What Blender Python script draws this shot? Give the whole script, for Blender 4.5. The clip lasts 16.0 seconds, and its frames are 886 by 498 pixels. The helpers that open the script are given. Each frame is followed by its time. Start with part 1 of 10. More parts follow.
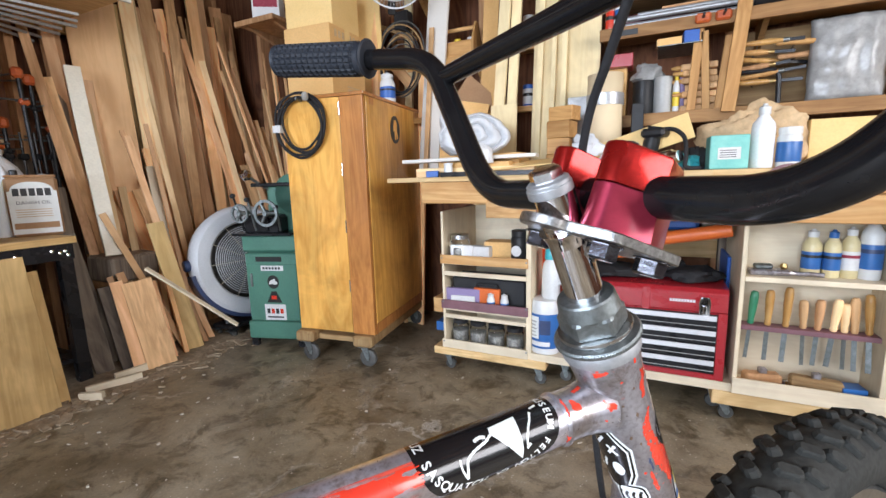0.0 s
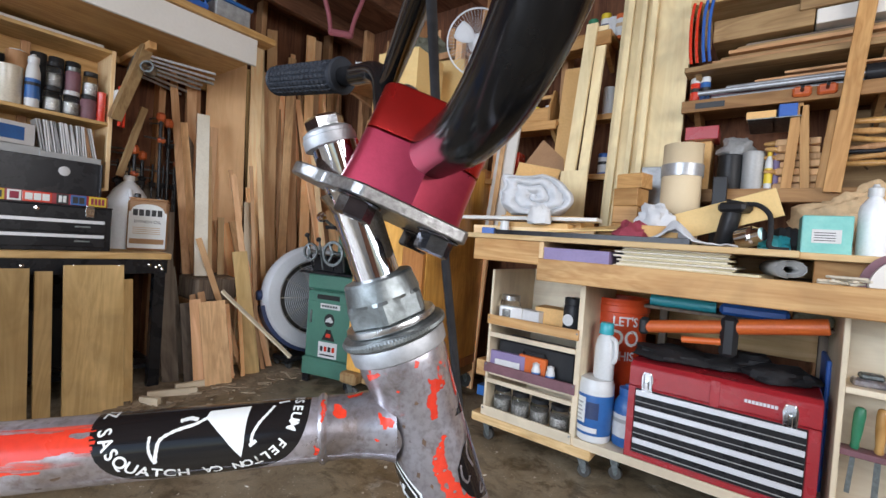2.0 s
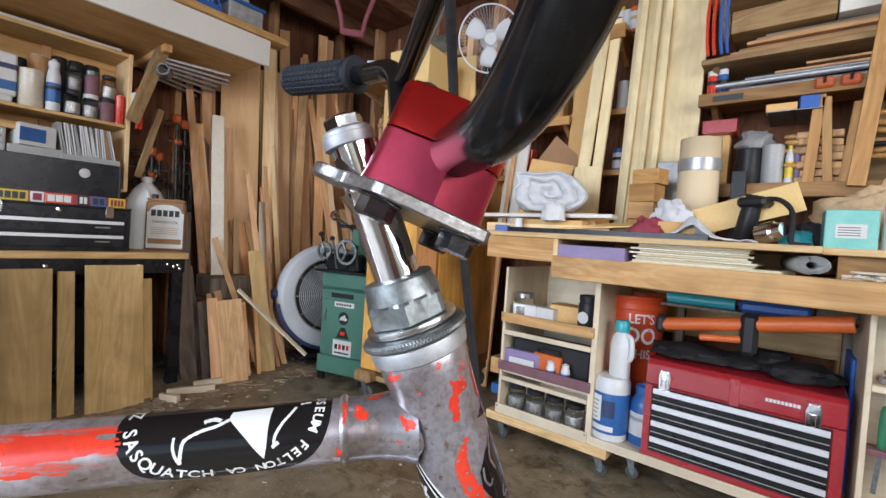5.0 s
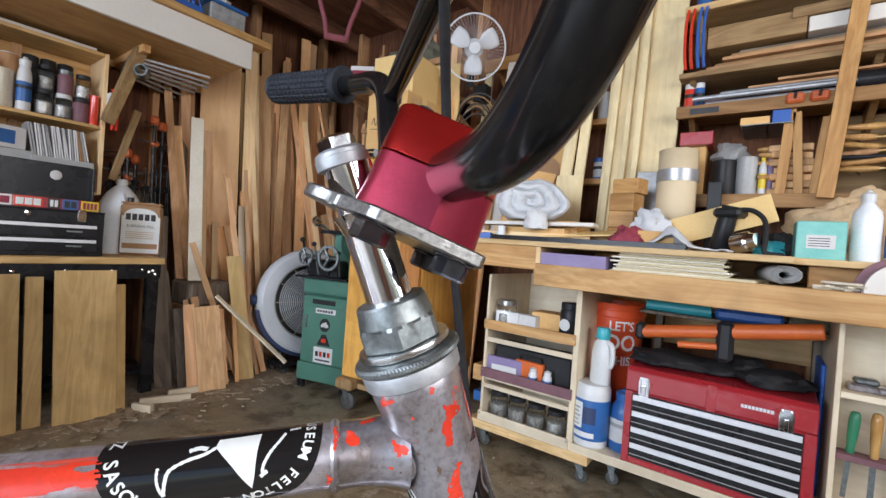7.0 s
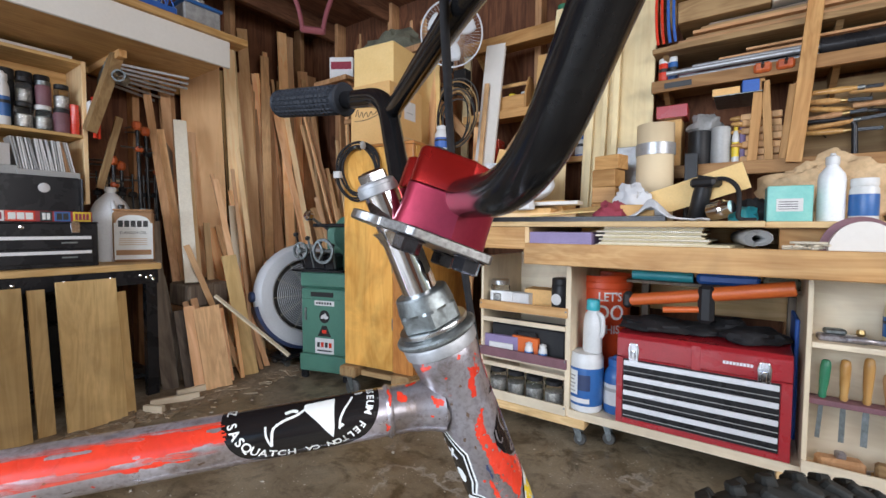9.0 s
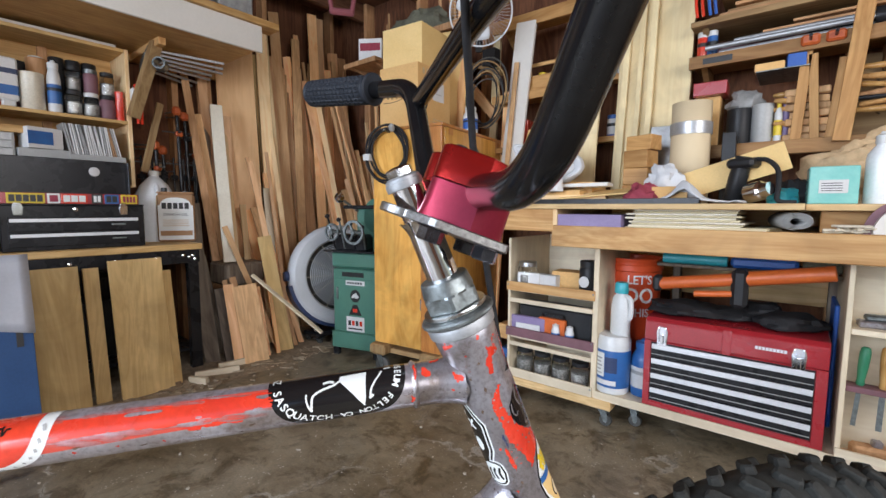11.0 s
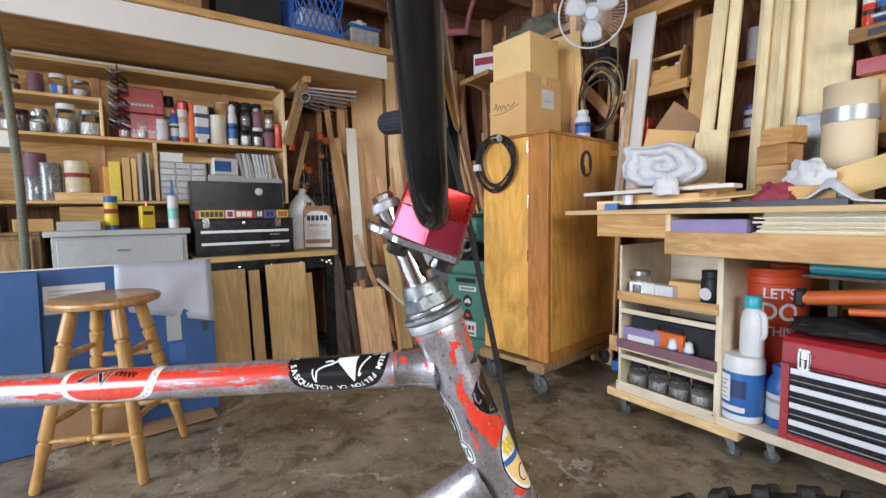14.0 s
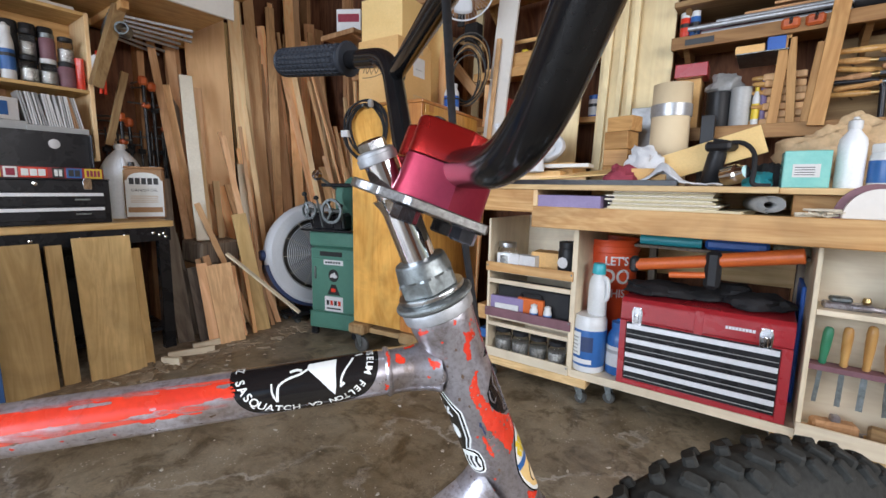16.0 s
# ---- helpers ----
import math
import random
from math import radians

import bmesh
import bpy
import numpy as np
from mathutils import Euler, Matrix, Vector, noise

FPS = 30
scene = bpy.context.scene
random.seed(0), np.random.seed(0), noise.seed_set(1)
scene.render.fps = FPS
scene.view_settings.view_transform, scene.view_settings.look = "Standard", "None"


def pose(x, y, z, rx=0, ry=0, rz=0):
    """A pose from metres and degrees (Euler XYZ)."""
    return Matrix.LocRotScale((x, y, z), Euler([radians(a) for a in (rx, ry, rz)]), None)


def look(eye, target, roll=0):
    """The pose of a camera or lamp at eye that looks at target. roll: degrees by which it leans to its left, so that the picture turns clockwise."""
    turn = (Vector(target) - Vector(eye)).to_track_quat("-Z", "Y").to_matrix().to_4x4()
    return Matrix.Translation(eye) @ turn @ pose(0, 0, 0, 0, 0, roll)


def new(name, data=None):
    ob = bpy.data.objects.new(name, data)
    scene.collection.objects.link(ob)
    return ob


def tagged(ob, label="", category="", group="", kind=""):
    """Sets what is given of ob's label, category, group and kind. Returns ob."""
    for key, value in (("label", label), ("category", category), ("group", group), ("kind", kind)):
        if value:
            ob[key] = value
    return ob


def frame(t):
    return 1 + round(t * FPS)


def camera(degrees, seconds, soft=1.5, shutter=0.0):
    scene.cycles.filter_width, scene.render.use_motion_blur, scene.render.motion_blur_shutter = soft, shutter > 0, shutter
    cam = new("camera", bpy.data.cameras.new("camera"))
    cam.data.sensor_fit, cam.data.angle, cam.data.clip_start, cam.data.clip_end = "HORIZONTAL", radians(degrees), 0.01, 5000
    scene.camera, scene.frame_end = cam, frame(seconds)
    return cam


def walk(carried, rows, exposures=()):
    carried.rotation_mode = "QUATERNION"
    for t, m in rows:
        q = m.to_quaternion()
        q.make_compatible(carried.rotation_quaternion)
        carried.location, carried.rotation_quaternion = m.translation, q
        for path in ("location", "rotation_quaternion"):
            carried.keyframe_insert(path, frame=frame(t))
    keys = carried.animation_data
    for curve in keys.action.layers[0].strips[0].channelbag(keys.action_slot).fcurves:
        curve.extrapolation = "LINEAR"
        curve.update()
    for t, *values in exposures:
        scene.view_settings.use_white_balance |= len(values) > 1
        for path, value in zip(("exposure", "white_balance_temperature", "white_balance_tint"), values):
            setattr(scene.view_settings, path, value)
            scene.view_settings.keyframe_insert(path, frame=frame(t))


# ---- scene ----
cam = camera(90.8, 16.0)
PATH = [
    (0, (0.0340, 0.0536, 0.9537), (-0.8327, 1.8254, 0.6230), -1.68),
    (0.5, (0.0490, 0.1262, 0.9102), (-0.8801, 1.8958, 0.8398), -1.15),
    (1, (0.0807, 0.1448, 0.8950), (-0.9070, 1.8833, 0.8508), 2.06),
    (1.5, (0.1264, 0.1614, 0.9013), (-0.9789, 1.8279, 0.8699), 2.93),
    (2, (0.1543, 0.1641, 0.9020), (-1.0633, 1.7502, 0.8642), 4.26),
    (2.5, (0.1656, 0.1608, 0.8943), (-1.1241, 1.6880, 0.8302), 5.96),
    (3, (0.1613, 0.1614, 0.9008), (-1.1392, 1.6795, 0.8366), 5.39),
    (3.5, (0.1644, 0.1578, 0.9068), (-1.1204, 1.6898, 0.8583), 4.84),
    (4, (0.1599, 0.1589, 0.9041), (-1.1162, 1.6983, 0.8602), 4.14),
    (4.2, (0.1566, 0.1598, 0.9052), (-1.1153, 1.7026, 0.8587), 3.98),
    (6.3, (0.1469, 0.1680, 0.8975), (-1.0832, 1.7441, 0.8453), 4.20),
    (6.5, (0.1484, 0.1656, 0.9021), (-1.0672, 1.7533, 0.8680), 4.21),
    (7, (0.1437, 0.1612, 0.9104), (-1.0544, 1.7625, 0.8871), 4.23),
    (7.5, (0.1425, 0.1619, 0.9126), (-1.0372, 1.7768, 0.9033), 4.04),
    (8, (0.1440, 0.1586, 0.9153), (-1.0134, 1.7897, 0.9127), 3.38),
    (8.5, (0.1563, 0.1311, 0.9258), (-0.9780, 1.7777, 0.8807), 2.26),
    (9, (0.1688, 0.0993, 0.9225), (-0.9852, 1.7298, 0.8241), 0.31),
    (9.5, (0.1843, 0.0963, 0.9250), (-1.0165, 1.6903, 0.7937), -0.26),
    (9.7, (0.1894, 0.0940, 0.9275), (-1.0336, 1.6686, 0.7686), -0.03),
    (11.8, (0.1848, 0.0606, 0.9296), (-1.0989, 1.5809, 0.7280), 0.63),
    (12, (0.1996, 0.0504, 0.9275), (-1.1215, 1.5389, 0.7297), 0.64),
    (12.5, (0.2630, 0.0875, 0.9413), (-1.1937, 1.4464, 0.7644), 0.43),
    (13, (0.3089, 0.1455, 0.9365), (-1.2343, 1.4071, 0.7723), 0.40),
    (13.5, (0.3207, 0.1465, 0.9384), (-1.3201, 1.2785, 0.7758), -0.46),
    (14, (0.3108, 0.1290, 0.9381), (-1.3433, 1.2426, 0.7836), -0.98),
    (14.5, (0.2590, 0.1108, 0.9454), (-1.2764, 1.3808, 0.7731), -2.46),
    (15, (0.2169, 0.0913, 0.9387), (-1.1940, 1.4922, 0.7225), -1.55),
    (15.5, (0.1879, 0.0949, 0.9344), (-1.0658, 1.6313, 0.6743), -0.27),
    (16, (0.1773, 0.0990, 0.9282), (-0.9980, 1.6931, 0.6501), 1.03),
]
walk(cam, [(t, look(eye, target, roll)) for t, eye, target, roll in PATH], [(0.0, 0.30), (0.5, 0.16), (1.2, -0.02), (12.0, -0.04), (13.5, 0.03), (14.5, 0.03), (16.0, -0.05)])

# ---- light: an open garage door behind the camera ----
world = bpy.data.worlds.new("sky")
scene.world = world
world.use_nodes = True
wn = world.node_tree
wn.nodes.clear()
sky = wn.nodes.new("ShaderNodeTexSky")
sky.sky_type = "NISHITA"
sky.sun_disc = False
sky.sun_elevation, sky.sun_rotation = radians(50), radians(200)
bgd = wn.nodes.new("ShaderNodeBackground")
bgd.inputs["Strength"].default_value = 0.12
wout = wn.nodes.new("ShaderNodeOutputWorld")
wn.links.new(sky.outputs[0], bgd.inputs["Color"])
wn.links.new(bgd.outputs[0], wout.inputs["Surface"])


def area_lamp(name, eye, target, sx, sy, watts, colour):
    d = bpy.data.lights.new(name, "AREA")
    d.shape, d.size, d.size_y, d.energy, d.color = "RECTANGLE", sx, sy, watts, colour
    o = new(name, d)
    o.matrix_world = look(eye, target)
    return o


# the sky's light outside the door opening; the unseen side lamp is added fill
area_lamp("door_daylight", (-1.35, -3.6, 1.55), (-1.6, 2.0, 1.15), 4.0, 1.9, 300, (0.80, 0.905, 1.09))
area_lamp("side_fill", (2.45, 0.1, 1.75), (-2.6, 0.9, 1.2), 2.4, 1.1, 80, (0.95, 0.928, 0.955))
sun = bpy.data.lights.new("sun", "SUN")
sun.energy, sun.angle, sun.color = 2.0, radians(0.6), (1.0, 0.95, 0.88)
sun_ob = new("sun", sun)
sun_ob.matrix_world = look((0, 0, 0), (0.35, -0.3, -1.0))
scene.view_settings.exposure = 0.18

# ---- materials ----


def nodes_of(name):
    m = bpy.data.materials.new(name)
    m.use_nodes = True
    return m, m.node_tree, m.node_tree.nodes["Principled BSDF"]


def ramp_node(nt, stops):
    r = nt.nodes.new("ShaderNodeValToRGB")
    while len(r.color_ramp.elements) < len(stops):
        r.color_ramp.elements.new(0.5)
    for e, (p, c) in zip(r.color_ramp.elements, stops):
        e.position, e.color = p, (*c, 1)
    return r


def coords(nt, stretch=(1, 1, 1), shift=True):
    tc = nt.nodes.new("ShaderNodeTexCoord")
    mp = nt.nodes.new("ShaderNodeMapping")
    mp.inputs["Scale"].default_value = stretch
    nt.links.new(tc.outputs["Object"], mp.inputs["Vector"])
    if shift:
        oi = nt.nodes.new("ShaderNodeObjectInfo")
        mu = nt.nodes.new("ShaderNodeMath")
        mu.operation = "MULTIPLY"
        mu.inputs[1].default_value = 37.0
        nt.links.new(oi.outputs["Random"], mu.inputs[0])
        nt.links.new(mu.outputs[0], mp.inputs["Location"])
    return mp


def noise_node(nt, vec, scale, detail=4.0, rough=0.55, dist=0.0):
    n = nt.nodes.new("ShaderNodeTexNoise")
    n.inputs["Scale"].default_value = scale
    n.inputs["Detail"].default_value = detail
    n.inputs["Roughness"].default_value = rough
    n.inputs["Distortion"].default_value = dist
    nt.links.new(vec.outputs[0], n.inputs["Vector"])
    return n


def mix_node(nt, fac, a, b, mode="MIX"):
    m = nt.nodes.new("ShaderNodeMix")
    m.data_type, m.blend_type = "RGBA", mode
    for sock, v in ((m.inputs[0], fac), (m.inputs[6], a), (m.inputs[7], b)):
        if isinstance(v, (int, float)):
            sock.default_value = v
        elif isinstance(v, tuple):
            sock.default_value = (*v, 1)
        else:
            nt.links.new(v, sock)
    return m


def bump_node(nt, height, strength, distance, bsdf):
    b = nt.nodes.new("ShaderNodeBump")
    b.inputs["Strength"].default_value = strength
    b.inputs["Distance"].default_value = distance
    nt.links.new(height, b.inputs["Height"])
    nt.links.new(b.outputs[0], bsdf.inputs["Normal"])


def surf(name, c1, c2=None, scale=8.0, rough=0.5, metal=0.0, bump=0.15, fine=90.0, coat=0.0, spread=0.0, dirt=0.25):
    """A surface of two mixed tones with fine grain, blotches of wear and roughness that varies."""
    m, nt, b = nodes_of(name)
    c2 = c2 or tuple(v * 0.78 for v in c1)
    vec = coords(nt)
    big = noise_node(nt, vec, scale, 5.0, 0.6, 0.3)
    small = noise_node(nt, vec, fine, 3.0, 0.6)
    r = ramp_node(nt, [(0.36, c1), (0.72, c2)])
    nt.links.new(big.outputs["Fac"], r.inputs[0])
    g = ramp_node(nt, [(0.3, (1 - dirt,) * 3), (0.62, (1.0, 1.0, 1.0))])
    nt.links.new(small.outputs["Fac"], g.inputs[0])
    mx = mix_node(nt, 1.0, r.outputs[0], g.outputs[0], "MULTIPLY")
    last = mx.outputs[2]
    if spread:
        oi = nt.nodes.new("ShaderNodeObjectInfo")
        hs = nt.nodes.new("ShaderNodeHueSaturation")
        mr = nt.nodes.new("ShaderNodeMapRange")
        mr.inputs[3].default_value, mr.inputs[4].default_value = 1 - spread, 1 + spread
        nt.links.new(oi.outputs["Random"], mr.inputs[0])
        nt.links.new(mr.outputs[0], hs.inputs["Value"])
        nt.links.new(last, hs.inputs["Color"])
        last = hs.outputs[0]
    nt.links.new(last, b.inputs["Base Color"])
    rr = nt.nodes.new("ShaderNodeMapRange")
    rr.inputs[3].default_value, rr.inputs[4].default_value = max(0.02, rough * 0.75), min(1.0, rough * 1.3)
    nt.links.new(big.outputs["Fac"], rr.inputs[0])
    nt.links.new(rr.outputs[0], b.inputs["Roughness"])
    b.inputs["Metallic"].default_value = metal
    b.inputs["Coat Weight"].default_value = coat
    b.inputs["Coat Roughness"].default_value = 0.08
    if bump:
        bump_node(nt, small.outputs["Fac"], bump, 0.002, b)
    return m


def wood(name, light, dark, axis=2, rough=0.55, spread=0.18, grain=1.0, coat=0.0, knots=0.35):
    """Sawn wood whose grain runs along one local axis; each piece has its own tone."""
    m, nt, b = nodes_of(name)
    st = [26.0 * grain] * 3
    st[axis] = 1.3 * grain
    vec = coords(nt, tuple(st))
    st2 = [5.0] * 3
    st2[axis] = 0.7
    vec2 = coords(nt, tuple(st2))
    rings = noise_node(nt, vec2, 1.5, 3.0, 0.6, 1.6)
    fib = noise_node(nt, vec, 2.6, 5.0, 0.65, 0.4)
    sep = nt.nodes.new("ShaderNodeMath")
    sep.operation = "PINGPONG"
    sep.inputs[1].default_value = 0.11
    nt.links.new(rings.outputs["Fac"], sep.inputs[0])
    mul = nt.nodes.new("ShaderNodeMath")
    mul.operation = "MULTIPLY_ADD"
    mul.inputs[1].default_value, mul.inputs[2].default_value = 4.2, 0.0
    nt.links.new(sep.outputs[0], mul.inputs[0])
    add = nt.nodes.new("ShaderNodeMath")
    add.operation = "MULTIPLY_ADD"
    add.inputs[1].default_value = 0.9
    nt.links.new(fib.outputs["Fac"], add.inputs[0])
    nt.links.new(mul.outputs[0], add.inputs[2])
    r = ramp_node(nt, [(0.36, dark), (0.95, light)])
    nt.links.new(add.outputs[0], r.inputs[0])
    vec3 = coords(nt)
    st = noise_node(nt, vec3, 3.2, 4.0, 0.6, 0.8)
    g = ramp_node(nt, [(0.3, (1 - knots,) * 3), (0.6, (1.0, 1.0, 1.0))])
    nt.links.new(st.outputs["Fac"], g.inputs[0])
    mx = mix_node(nt, 0.7, r.outputs[0], g.outputs[0], "MULTIPLY")
    oi = nt.nodes.new("ShaderNodeObjectInfo")
    hs = nt.nodes.new("ShaderNodeHueSaturation")
    mr = nt.nodes.new("ShaderNodeMapRange")
    mr.inputs[3].default_value, mr.inputs[4].default_value = 1 - spread, 1 + spread
    nt.links.new(oi.outputs["Random"], mr.inputs[0])
    nt.links.new(mr.outputs[0], hs.inputs["Value"])
    nt.links.new(mx.outputs[2], hs.inputs["Color"])
    nt.links.new(hs.outputs[0], b.inputs["Base Color"])
    b.inputs["Roughness"].default_value = rough
    b.inputs["Coat Weight"].default_value = coat
    b.inputs["Coat Roughness"].default_value = 0.15
    b.inputs["Specular IOR Level"].default_value = 0.22
    bump_node(nt, add.outputs[0], 0.18, 0.0015, b)
    return m


def glass(name, tint=(0.93, 0.96, 0.95), rough=0.05):
    m, nt, b = nodes_of(name)
    b.inputs["Base Color"].default_value = (*tint, 1)
    b.inputs["Roughness"].default_value = rough
    b.inputs["Transmission Weight"].default_value = 1.0
    b.inputs["IOR"].default_value = 1.3
    return m


M = {}
M["pine"] = wood("pine", (0.94, 0.70, 0.40), (0.84, 0.56, 0.28), 2, 0.55, 0.3, 1.0, 0.0, 0.2)
M["pine_x"] = wood("pine_x", (0.74, 0.53, 0.27), (0.58, 0.37, 0.16), 0)
M["pine_y"] = wood("pine_y", (0.78, 0.52, 0.23), (0.60, 0.36, 0.13), 1)
M["birch"] = wood("birch", (0.80, 0.69, 0.50), (0.72, 0.60, 0.42), 2, 0.5, 0.08, 0.6)
M["birch_x"] = wood("birch_x", (0.80, 0.70, 0.52), (0.72, 0.60, 0.43), 0, 0.5, 0.08, 0.6)
M["fir_x"] = wood("fir_x", (0.72, 0.44, 0.19), (0.54, 0.28, 0.10), 0, 0.5, 0.12)
M["fir_y"] = wood("fir_y", (0.68, 0.42, 0.17), (0.50, 0.27, 0.09), 1, 0.5, 0.12)
M["fir"] = wood("fir", (0.94, 0.58, 0.29), (0.80, 0.44, 0.19), 2, 0.55, 0.42, 1.0, 0.0, 0.2)
M["cedar"] = wood("cedar", (0.90, 0.55, 0.30), (0.74, 0.40, 0.19), 2, 0.55, 0.42, 1.0, 0.0, 0.2)
M["redwood"] = wood("redwood", (0.64, 0.36, 0.18), (0.45, 0.235, 0.105))
M["tan_ply"] = wood("tan_ply", (0.92, 0.59, 0.31), (0.84, 0.51, 0.25), 2, 0.55, 0.05, 0.5, 0.0, 0.12)
M["oak"] = wood("oak", (0.80, 0.50, 0.25), (0.58, 0.33, 0.15))
M["grey_wood"] = wood("grey_wood", (0.24, 0.19, 0.14), (0.12, 0.09, 0.07), 2, 0.8, 0.25)
M["poplar"] = wood("poplar", (0.70, 0.48, 0.21), (0.54, 0.35, 0.135), 2, 0.6, 0.1, 0.5)
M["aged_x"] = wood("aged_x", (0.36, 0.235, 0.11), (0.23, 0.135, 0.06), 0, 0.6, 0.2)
M["aged"] = wood("aged", (0.44, 0.29, 0.135), (0.29, 0.17, 0.075), 2, 0.6, 0.2)
M["amber_x"] = wood("amber_x", (0.58, 0.33, 0.125), (0.42, 0.21, 0.07), 0, 0.5, 0.1)
# amber_x darkened: the dimmer light at the right shelves, put into the colour
M["shaded_amber_x"] = wood("shaded_amber_x", (0.37, 0.205, 0.083), (0.25, 0.125, 0.047), 0, 0.55, 0.12)
M["amber"] = wood("amber", (0.58, 0.33, 0.125), (0.42, 0.21, 0.07), 2, 0.5, 0.1)
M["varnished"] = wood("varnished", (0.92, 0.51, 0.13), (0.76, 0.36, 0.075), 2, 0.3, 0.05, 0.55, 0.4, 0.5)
# redder plywood for the cabinet's right side, its shade mixed into the colour
M["varnished_shaded_side"] = wood("varnished_shaded_side", (0.80, 0.43, 0.10), (0.60, 0.28, 0.055), 2, 0.3, 0.05, 0.55, 0.4, 0.5)
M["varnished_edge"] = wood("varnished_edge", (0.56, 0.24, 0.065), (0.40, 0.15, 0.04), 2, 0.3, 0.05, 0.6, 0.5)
M["stool_wood"] = wood("stool_wood", (0.60, 0.35, 0.12), (0.42, 0.21, 0.06), 2, 0.35, 0.06, 0.8, 0.4)
M["dark_wall"] = wood("dark_wall", (0.22, 0.094, 0.047), (0.10, 0.040, 0.022), 2, 0.8, 0.1)
M["dark_ceiling"] = wood("dark_ceiling", (0.21, 0.098, 0.052), (0.10, 0.043, 0.024), 1, 0.8, 0.1)
M["white_paint"] = surf("white_paint", (0.74, 0.71, 0.65), (0.69, 0.655, 0.59), 3, 0.5, 0, 0.05, 60, 0, 0.04, 0.035)
M["grey_paint"] = surf("grey_paint", (0.50, 0.51, 0.49), (0.42, 0.42, 0.40), 3, 0.5, 0, 0.08, 60, 0, 0.04, 0.12)
M["cardboard"] = surf("cardboard", (0.78, 0.48, 0.19), (0.70, 0.41, 0.15), 5, 0.75, 0, 0.08, 120, 0, 0.1, 0.12)
M["manila"] = surf("manila", (0.86, 0.61, 0.26), (0.80, 0.54, 0.21), 4, 0.7, 0, 0.05, 120, 0, 0.06, 0.08)
M["ivory"] = surf("ivory", (0.86, 0.80, 0.66), (0.78, 0.71, 0.56), 6, 0.5, 0, 0.1, 90, 0, 0.04, 0.1)
M["maple"] = wood("maple", (0.86, 0.72, 0.43), (0.78, 0.62, 0.35), 2, 0.5, 0.08, 0.6)
M["tan_card"] = surf("tan_card", (0.80, 0.65, 0.42), (0.74, 0.59, 0.37), 5, 0.75, 0, 0.05, 300, 0, 0.06, 0.03)
M["newsprint"] = surf("newsprint", (0.74, 0.66, 0.44), (0.64, 0.55, 0.33), 14, 0.8, 0, 0.05, 120, 0, 0.12, 0.15)
M["brown_card"] = surf("brown_card", (0.42, 0.24, 0.12), (0.36, 0.20, 0.10), 5, 0.75, 0, 0.05, 120, 0, 0.06, 0.1)
M["paper"] = surf("paper", (0.72, 0.715, 0.70), (0.64, 0.635, 0.62), 8, 0.7, 0, 0.04, 120, 0, 0.06, 0.08)
M["kraft"] = surf("kraft", (0.66, 0.48, 0.28), (0.54, 0.37, 0.20), 14, 0.75, 0, 0.4, 60, 0, 0.06, 0.2)
M["black_bar"] = surf("black_bar", (0.006, 0.006, 0.007), (0.012, 0.012, 0.012), 26, 0.145, 0, 0.0, 220, 0.0, 0, 0.2)
M["black_rubber"] = surf("black_rubber", (0.022, 0.022, 0.024), (0.035, 0.034, 0.034), 30, 0.62, 0, 0.2, 200, 0, 0, 0.3)
M["grip_rubber"] = surf("grip_rubber", (0.017, 0.021, 0.029), (0.028, 0.032, 0.040), 30, 0.55, 0, 0.15, 220, 0, 0, 0.25)
M["tyre_rubber"] = surf("tyre_rubber", (0.030, 0.032, 0.030), (0.050, 0.049, 0.043), 14, 0.72, 0, 0.35, 140, 0, 0, 0.35)
M["black_plastic"] = surf("black_plastic", (0.02, 0.02, 0.022), (0.03, 0.03, 0.03), 12, 0.42, 0, 0.1, 160, 0, 0.1, 0.2)
M["black_steel"] = surf("black_steel", (0.018, 0.018, 0.02), (0.03, 0.03, 0.032), 9, 0.27, 0.2, 0.1, 120, 0, 0.05, 0.25)
M["chrome"] = surf("chrome", (0.82, 0.82, 0.83), (0.72, 0.72, 0.74), 30, 0.07, 1.0, 0.02, 200, 0, 0, 0.08)
M["alloy"] = surf("alloy", (0.62, 0.63, 0.63), (0.50, 0.51, 0.51), 22, 0.28, 1.0, 0.06, 160, 0, 0, 0.2)
M["cap_alloy"] = surf("cap_alloy", (0.52, 0.54, 0.555), (0.40, 0.41, 0.42), 90, 0.52, 0.8, 0.05, 260, 0, 0, 0.12)
M["plate_alloy"] = surf("plate_alloy", (0.46, 0.455, 0.44), (0.29, 0.285, 0.275), 330, 0.36, 1.0, 0.12, 420, 0, 0, 0.35)
M["black_oxide"] = surf("black_oxide", (0.13, 0.13, 0.145), (0.05, 0.05, 0.055), 60, 0.12, 0.85, 0.06, 240, 0.5, 0, 0.25)
M["bright_steel"] = surf("bright_steel", (0.62, 0.63, 0.65), (0.46, 0.47, 0.48), 60, 0.13, 1.0, 0.04, 240, 0, 0, 0.15)
M["zinc"] = surf("zinc", (0.29, 0.32, 0.32), (0.15, 0.165, 0.16), 60, 0.44, 0.9, 0.12, 240, 0, 0, 0.3)
M["red_paint"] = surf("red_paint", (0.78, 0.055, 0.022), (0.66, 0.04, 0.022), 30, 0.26, 0, 0.05, 160, 0.9, 0, 0.2)
M["red_anodised"] = surf("red_anodised", (0.40, 0.016, 0.012), (0.36, 0.013, 0.012), 18, 0.26, 0.75, 0.05, 260, 0.3, 0, 0.1)
